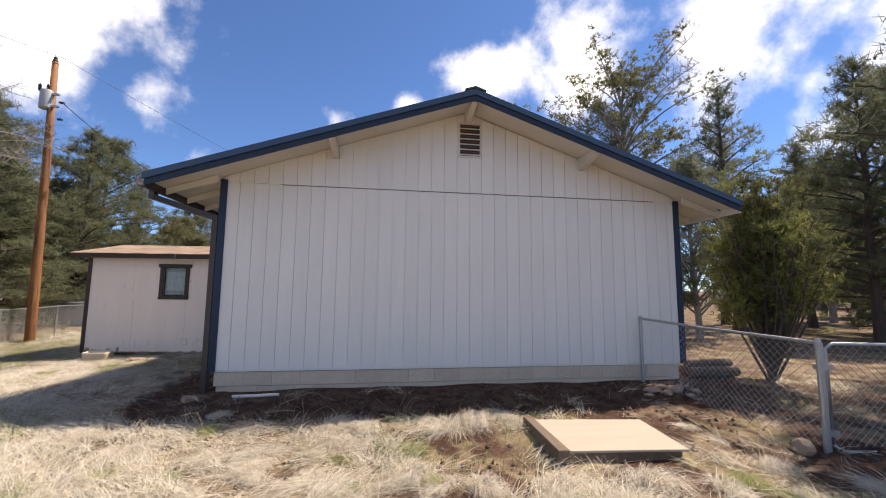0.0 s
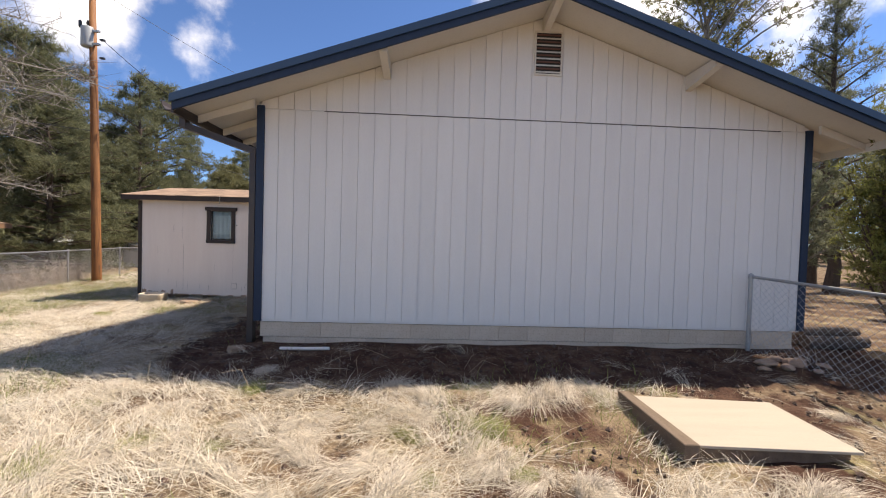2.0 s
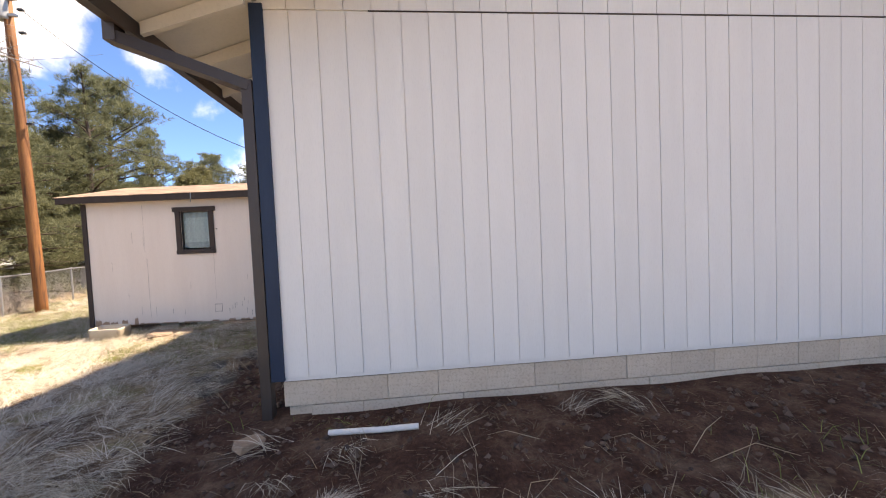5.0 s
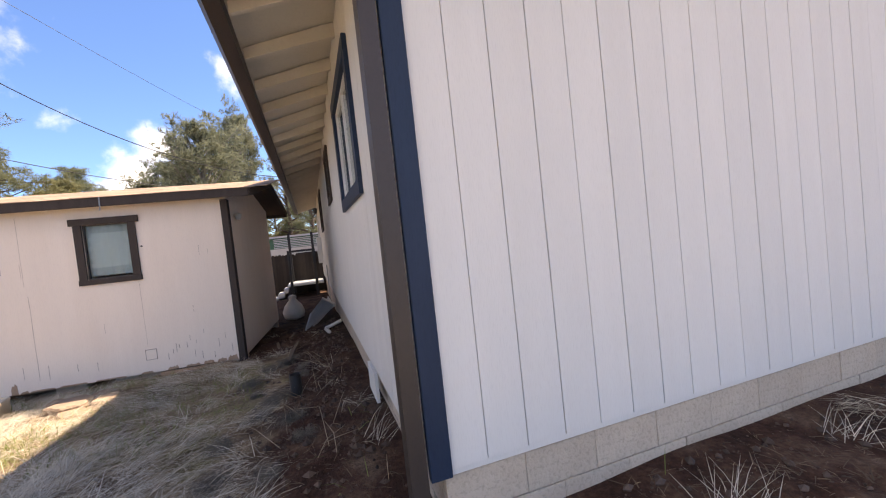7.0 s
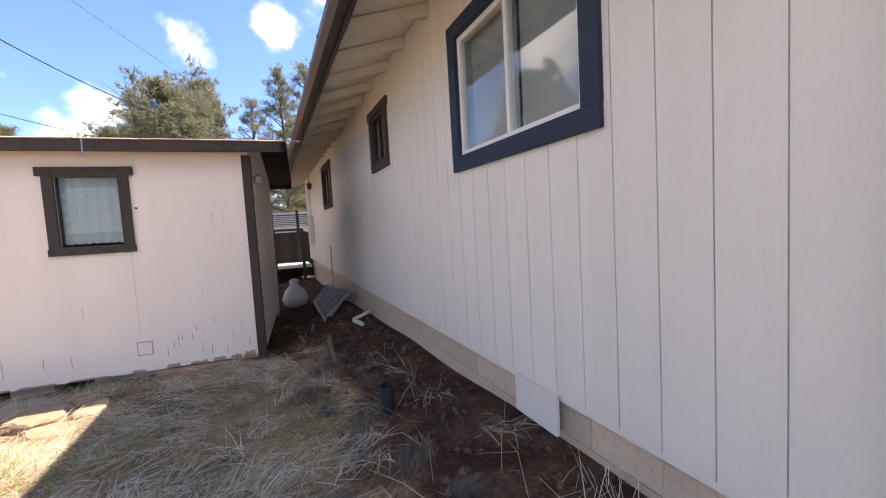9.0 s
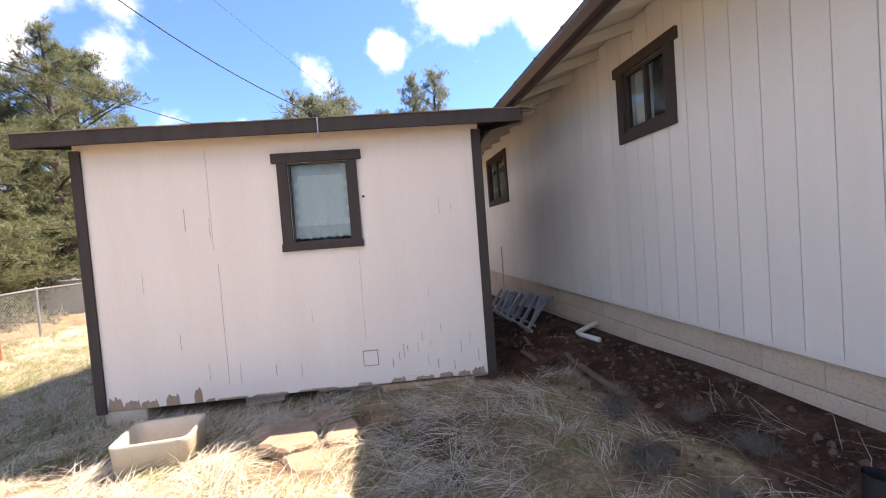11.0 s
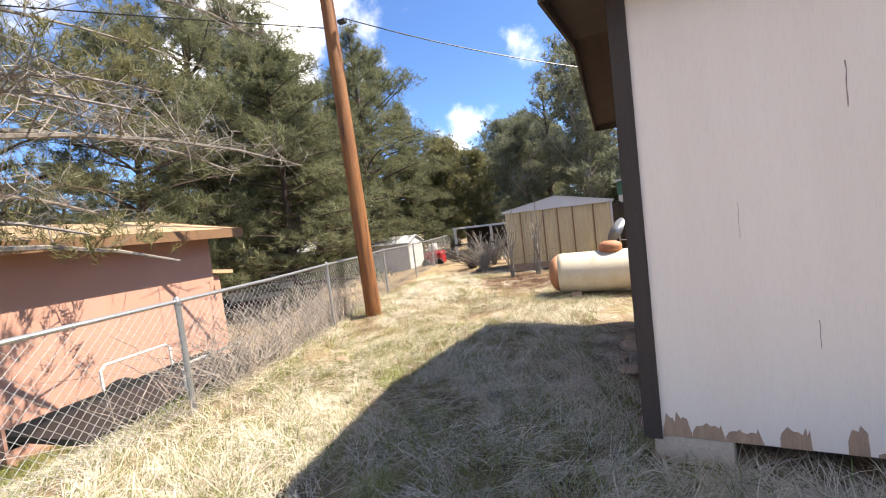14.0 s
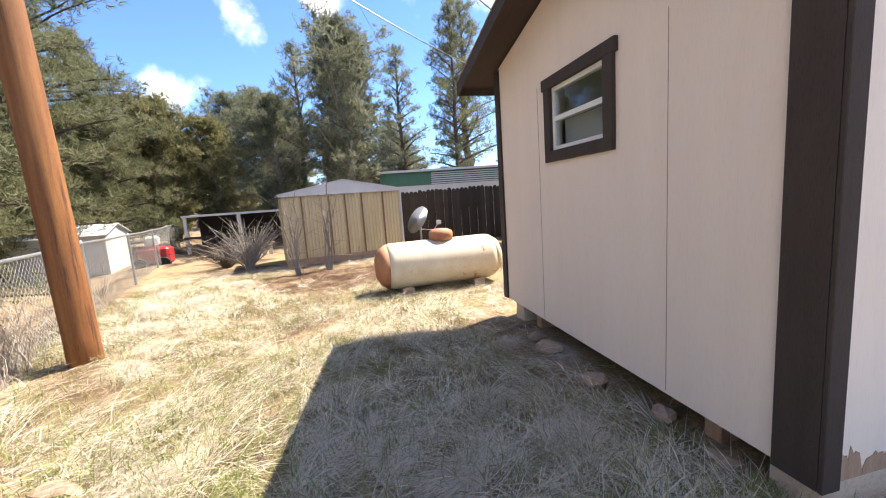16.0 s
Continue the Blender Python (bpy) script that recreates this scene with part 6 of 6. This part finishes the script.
# dead vines woven into the side fence
rs = np.random.RandomState(40)
mb = MB()
for i in range(800):
    y = rs.uniform(12.2, 15.6) if i % 5 else rs.uniform(11.2, 18.5)
    x = -11.9 - 0.2 * (y - 11.75) + rs.normal(0, 0.10) - 0.1
    z = g(x, y)
    hh = rs.uniform(0.4, 1.2)
    p = [np.array([x, y, z])]
    dr = rs.normal(0, 0.22, 2)
    for k in range(1, 5):
        f = k / 4
        p.append(np.array([x - abs(dr[0]) * f * 0.6 + rs.normal(0, .05), y + dr[1] * 2 * f + rs.normal(0, .09), z + hh * (f - 0.25 * f * f) + rs.normal(0, .03)]))
    mb.tube(p, [0.0042, 0.004, 0.0036, 0.003, 0.0015], 3, cap=False)
single("dead_vines", mb, material("dry_vine_stems", (0.46, 0.39, 0.34), 0.9, (0.30, 0.25, 0.21), 4, 0.6, per="island", per_amount=0.4), "dry leafless vines tangled through the chain-link fence", "vines", kind="stuff")


# ---- grass ----
def inside(x, y):
    """Where nothing grows: under the buildings and the well cover."""
    h = (x > -2.7) & (y > 6.2) & (x < 5.1)
    s = (x > -7.93 + 0.08 * (y - 11.62)) & (x < -4.18 + 0.08 * (y - 11.34)) & (y > 11.05 - 0.08 * (x + 0.58)) & (y < 14.6)
    c = (x > 1.4) & (x < 2.83) & (y > 3.55) & (y < 4.64)
    return h | s | c


def blades(name, xy, length, width, flat_lo, flat_hi, swirl, mat, label, category, rs, lift=0.0, way=None):
    """Bent grass blades, each three triangles, standing or lying as the angle says."""
    n = len(xy)
    x, y = xy[:, 0], xy[:, 1]
    az = rs.uniform(0, 6.283, n) * (1 - swirl) + swirl * (2.2 * np.sin(x * 0.9 + 1) + 2.0 * np.cos(y * 1.1) + rs.normal(0, 0.5, n))
    if way is not None:
        az = way
    el = rs.uniform(flat_lo, flat_hi, n)
    L = rs.uniform(length[0], length[1], n)
    w = rs.uniform(width[0], width[1], n)
    d = np.stack([np.cos(az), np.sin(az)], 1)
    s = np.stack([-np.sin(az), np.cos(az)], 1)
    z = gz(x, y) - 0.006 + lift * rs.uniform(0, 1, n)
    m = xy + d * (L * 0.5 * np.cos(el))[:, None]
    t = m + d * (L * 0.5 * np.cos(el * 0.3))[:, None]
    zm = z + L * 0.5 * np.sin(el)
    ztop = zm + L * 0.5 * np.sin(el * 0.3)
    ztop = np.maximum(ztop, gz(t[:, 0], t[:, 1]) + 0.004)
    zm = np.maximum(zm, gz(m[:, 0], m[:, 1]) + 0.006)
    sw = s * w[:, None]
    tw = rs.uniform(-0.5, 0.5, n) * w
    v = np.zeros((n, 5, 3), np.float32)
    v[:, 0, :2], v[:, 0, 2] = xy - sw, z
    v[:, 1, :2], v[:, 1, 2] = xy + sw, z
    v[:, 2, :2], v[:, 2, 2] = m - sw * 0.8, zm + tw
    v[:, 3, :2], v[:, 3, 2] = m + sw * 0.8, zm - tw
    v[:, 4, :2], v[:, 4, 2] = t, ztop
    i = np.arange(n)[:, None] * 5
    f = np.concatenate([i + [0, 1, 3], i + [0, 3, 2], i + [2, 3, 4]], 0)
    me = tri_mesh(name, v.reshape(-1, 3), f, mat)
    return tagged(new(name, me), label, category, kind="stuff")


rs = np.random.RandomState(7)


def scatter(n, soil_keep=0.08, patch=0.0):
    """Points over the yard, thick along the walk, thin on bare soil."""
    k = int(n * 0.62)
    f = rs.uniform(-0.15, 1.15, k)
    off = rs.normal(0, 2.6, k)
    a = np.stack([-0.3 - 9.5 * f + off * 0.7, 2.6 + 9.6 * f + off * 0.7], 1)
    b = np.stack([rs.uniform(-13.2, -8, n - k), rs.uniform(9.5, 21, n - k)], 1)
    c = np.stack([rs.uniform(-8, 7, n // 3), rs.uniform(1.3, 6, n // 3)], 1)
    xy = np.concatenate([a, b, c])
    x, y = xy[:, 0], xy[:, 1]
    ok = ~inside(x, y) & (y > 1.0) & (y < 24)
    bare = soil_at(x, y)
    clump = 0.5 + 0.5 * np.sin(x * 3.1 + 2 * np.sin(y * 1.7)) * np.sin(y * 2.7 + 1.5 * np.sin(x * 2.3))
    fine = 0.5 + 0.5 * np.sin(x * 9.7 + 2.4 * np.sin(y * 5.3)) * np.sin(y * 8.9 + 2.1 * np.sin(x * 6.7))
    clump = np.clip(0.45 * clump + 0.95 * fine - 0.2, 0, 1)
    keep = np.clip(1 - bare * 1.9, soil_keep, 1) * (1 - patch + patch * clump)
    return xy[ok & (rs.uniform(0, 1, len(x)) < keep)]


# tussocks: blades that share a foot and a way
feet = scatter(23000, 0.03, 0.8)
feet = feet[(feet[:, 0] > -7.6) | (rs.uniform(0, 1, len(feet)) < 0.45)]
k = 26
fx = np.repeat(feet, k, 0)
lay = np.repeat(2.4 * np.sin(feet[:, 0] * 0.8 + 1) + 2.0 * np.cos(feet[:, 1] * 0.9) + rs.normal(0, 1.1, len(feet)), k) + rs.normal(0, 0.55, len(fx))
fx = fx + rs.normal(0, 0.055, fx.shape)
ok = ~inside(fx[:, 0], fx[:, 1])
blades("dry_grass", fx[ok], (0.09, 0.38), (0.0010, 0.0024), 0.03, 0.6, 0.0, STRAW, "matted dry straw grass lying over the yard in swirls", "grass", rs, 0.02, lay[ok])
blades("short_dry_grass", scatter(90000, 0.03, 0.7), (0.06, 0.20), (0.0010, 0.0024), 0.1, 1.0, 0.3, material("tan_dry_grass", (0.66, 0.53, 0.37), 0.8, (0.38, 0.28, 0.18), 2.2, 0.6, 20, 0.2, 0.0, per="island", per_amount=0.5, spec=0.2, trans=0.3), "short dry straw grass between the mats", "grass", rs, 0.01)
blades("grass_litter", scatter(110000, 0.5, 0.2), (0.03, 0.14), (0.0012, 0.0035), 0.0, 0.3, 0.0, material("brown_grass_litter", (0.26, 0.18, 0.115), 0.9, (0.13, 0.085, 0.055), 1.5, 0.6, per="island", per_amount=0.6), "brown dead grass litter on the soil", "grass", rs, 0.01)
gp = scatter(190000, 0.04, 0.6)
gr = (np.sin(gp[:, 0] * 1.1 + 0.6) * np.sin(gp[:, 1] * 1.3 + 2.0) > 0.25) | ((gp[:, 0] < -8.2) & (gp[:, 1] < 20) & (rs.uniform(0, 1, len(gp)) < 0.85)) | ((gp[:, 1] > 10.7) & (gp[:, 1] < 11.7) & (gp[:, 0] < -5.0) & (rs.uniform(0, 1, len(gp)) < 0.7))
far_side = np.stack([rs.uniform(-16.4, -12.3, 60000), rs.uniform(7.0, 15.5, 60000)], 1)
far_side = far_side[far_side[:, 0] < -12.0 - 0.2 * (far_side[:, 1] - 11.75)]
blades("green_grass", far_side, (0.07, 0.22), (0.0018, 0.0038), 0.4, 1.4, 0.0, GREEN, "thick green grass beyond the chain-link fence", "grass", rs)
blades("green_grass", gp[gr], (0.06, 0.20), (0.0013, 0.003), 0.5, 1.4, 0.0, GREEN, "short new green grass among the straw", "grass", rs)


def tuft_mesh(seed, n=900, h=0.115, r=0.23, mat=TUFT):
    """A mop of grass: blades rise from one foot, arch over and hang down, combed one way."""
    q = np.random.RandomState(seed)
    az = q.uniform(0, 6.283, n)
    out = r * q.uniform(0.15, 1.2, n) * (0.7 + 0.45 * np.sin(az * 2 + seed))
    hh = h * q.uniform(0.3, 1.1, n)
    rr = 0.10 * np.sqrt(q.uniform(0, 1, n))
    b = np.stack([np.cos(az) * rr, np.sin(az) * rr, np.zeros(n) - 0.02], 1)
    az = az + q.normal(0, 0.9, n)
    d = np.stack([np.cos(az) * out + 0.20 * q.uniform(0, 1, n), np.sin(az) * out + 0.06 * q.uniform(-1, 1, n), np.zeros(n)], 1)
    up = np.stack([np.zeros(n), np.zeros(n), hh], 1)
    drop = q.uniform(-0.1, 0.5, (n, 1)) * q.uniform(0.3, 1, (n, 1))
    rows = [b, b + d * 0.22 + up * 0.7, b + d * 0.62 + up * 0.95, b + d * 1.15 + up * drop]
    s = np.stack([-np.sin(az), np.cos(az), np.zeros(n)], 1) * q.uniform(0.0006, 0.0015, n)[:, None]
    v = np.stack([rows[0] - s, rows[0] + s, rows[1] - s, rows[1] + s, rows[2] - s * .8, rows[2] + s * .8, rows[3]], 1).reshape(-1, 3)
    i = np.arange(n)[:, None] * 7
    return tri_mesh("grass_tuft", v, np.concatenate([i + [0, 1, 3], i + [0, 3, 2], i + [2, 3, 5], i + [2, 5, 4], i + [4, 5, 6]], 0), mat)


tufts = [tuft_mesh(k) for k in range(4)]
spots = [(-0.75, 4.75, 1.2), (-0.35, 4.55, 1.1), (0.55, 4.55, 1.3), (0.85, 4.7, 1.2), (-2.1, 5.1, .7), (1.3, 4.75, .9), (0.1, 3.6, 1.0), (0.6, 3.3, .9), (-0.6, 3.3, 1.0), (-1.3, 3.8, .9), (1.25, 3.25, 1.0), (2.0, 3.2, 1.0),
         (-3.2, 4.6, .9), (-4.2, 5.0, .9), (2.6, 3.1, .8), (3.3, 3.3, .9), (3.3, 4.3, .6), (-2.9, 3.5, 1.0), (-4.8, 6.4, .8), (-7.1, 10.6, .8), (-6.9, 11.1, .7), (-6.2, 11.15, .8), (-8.69, 13.1, .8), (-8.44, 12.45, .9),
         (-8.1, 11.47, .8), (-9.01, 12.11, .7), (-8.21, 13.93, .8), (-9.62, 15.06, .8), (-11.52, 15.61, 1.1), (-11.59, 15.03, 1.0), (-11.94, 16.34, 1.2), (-12.11, 17.32, 1.4), (-11.63, 17.98, 1.3), (-11.29, 17.17, 1.2), (-12.38, 18.46, 1.4), (-11.15, 18.81, 1.2), (-11.81, 19.37, 1.4), (-10.74, 13.07, .8), (-10.57, 12.01, .8)]
for i, (x, y, s) in enumerate(spots):
    ob = new("grass_tuft", tufts[i % 4])
    ob.location, ob.rotation_euler, ob.scale = (x, y, g(x, y)), (0, 0, i * 1.7), (s * (0.85 + 0.3 * (i % 3) / 2), s, s * (0.75 + 0.4 * (i % 4) / 3))
    tagged(ob, "bleached clump of dry bunch grass", "grass clump", "bunch grass clumps")

# smaller clumps all over the sunny yard, some still green
GREEN_TUFT = material("yellow_green_grass", (0.44, 0.46, 0.17), 0.8, (0.32, 0.35, 0.12), 3, 0.6, 20, 0.2, 0.0, per="island", per_amount=0.5, spec=0.2, trans=0.25)
greens = [tuft_mesh(k, 380, 0.15, 0.18, GREEN_TUFT) for k in (11, 12)]
tr = random.Random(77)
count = 0
while count < 190:
    f, off = tr.uniform(-0.1, 1.1), tr.gauss(0, 1.9)
    x, y = (-0.3 - 9.5 * f + off * 0.7, 2.9 + 9.6 * f + off * 0.7) if count < 130 else (tr.uniform(-3.5, 4.0), tr.uniform(2.2, 4.7))
    if bool(inside(np.array(x), np.array(y))) or float(soil_at(x, y)) > 0.5 or y > 17 or (x > 1.3 and 3.2 < y < 4.9) or (x > -5.6 and y > 6):
        continue
    green = count % 4 == 0
    ob = new("grass_tuft", greens[count % 2] if green else tufts[count % 4])
    sc = tr.uniform(0.4, 0.95)
    ob.location, ob.rotation_euler, ob.scale = (x, y, g(x, y)), (0, 0, tr.uniform(0, 6.28)), (sc * tr.uniform(0.8, 1.5), sc, sc * tr.uniform(0.45, 0.85))
    tagged(ob, "small yellow-green clump of grass" if green else "small bleached clump of matted dry grass", "grass clump", "green grass clumps" if green else "small straw clumps")
    count += 1

dull = tuft_mesh(21, 500, 0.18, 0.2, material("dull_dead_weeds", (0.30, 0.27, 0.23), 0.9, (0.18, 0.155, 0.13), 3, 0.6, 20, 0.2, 0.0, per="island", per_amount=0.5, spec=0.2))
for i in range(16):
    x, y = -3.55 + 0.28 * math.sin(i * 2.7), 7.0 + i * 0.23
    ob = new("grass_tuft", dull)
    sc = 0.55 + 0.25 * (i % 3) / 2
    ob.location, ob.rotation_euler, ob.scale = (x, y, g(x, y)), (0, 0, i * 2.1), (sc, sc, sc * 0.7)
    tagged(ob, "small dull clump of dry grass on dug earth", "grass clump", "clumps on the dug strip")

# dry weed stalks
mb = MB()
q = np.random.RandomState(3)
for i in range(150):
    x, y = (q.uniform(-4.5, 0.2), q.uniform(4.5, 5.6)) if i < 40 else ((q.uniform(-10.5, -8.8), q.uniform(11, 17)) if i < 120 else (q.uniform(-3.4, -2.9), q.uniform(6.5, 10)))
    L, az, el = q.uniform(0.15, 0.5), q.uniform(0, 6.28), q.uniform(0.3, 1.4)
    z = g(x, y)
    p1 = np.array([x + L * .6 * math.cos(az) * math.cos(el), y + L * .6 * math.sin(az) * math.cos(el), z + L * .6 * math.sin(el)])
    p2 = p1 + np.array([L * .4 * math.cos(az + .4), L * .4 * math.sin(az + .4), L * q.uniform(-.1, .3)])
    mb.tube([(x, y, z - .01), p1, p2], [0.0025, 0.002, 0.001], 3, cap=False)
single("weed_stalks", mb, material("dry_weed_stems", (0.48, 0.39, 0.28), 0.9, (0.33, 0.26, 0.18), 4, 0.6, per="island", per_amount=0.5), "thin dry weed stalks standing in the grass", "weeds", kind="stuff")

# clods and pebbles on the bare soil
mb = MB()
q = np.random.RandomState(9)
count = 0
while count < 5200:
    x, y = (q.uniform(-3.6, 5), q.uniform(3.0, 6.2)) if count % 3 else (q.uniform(-3.7, -2.7), q.uniform(6.2, 14))
    if bool(inside(np.array(x), np.array(y))) or q.rand() > float(soil_at(x, y)) + 0.1:
        continue
    r = 0.005 + 0.030 * q.rand() ** 3.5
    z = g(x, y) + r * 0.3
    k = len(mb.v)
    j = lambda: q.uniform(0.6, 1.3) * r
    mb.v += [(x + j(), y, z), (x, y + j(), z), (x - j(), y, z), (x, y - j(), z), (x, y, z + j() * .8), (x, y, z - j())]
    mb.f += [(k, k + 1, k + 4), (k + 1, k + 2, k + 4), (k + 2, k + 3, k + 4), (k + 3, k, k + 4), (k + 1, k, k + 5), (k + 2, k + 1, k + 5), (k + 3, k + 2, k + 5), (k, k + 3, k + 5)]
    count += 1
single("pebbles", mb, material("soil_clods", (0.20, 0.135, 0.10), 0.95, (0.08, 0.048, 0.036), 3, 0.6, per="island", per_amount=0.5), "small clods and pebbles on red-brown soil", "pebbles", kind="stuff")
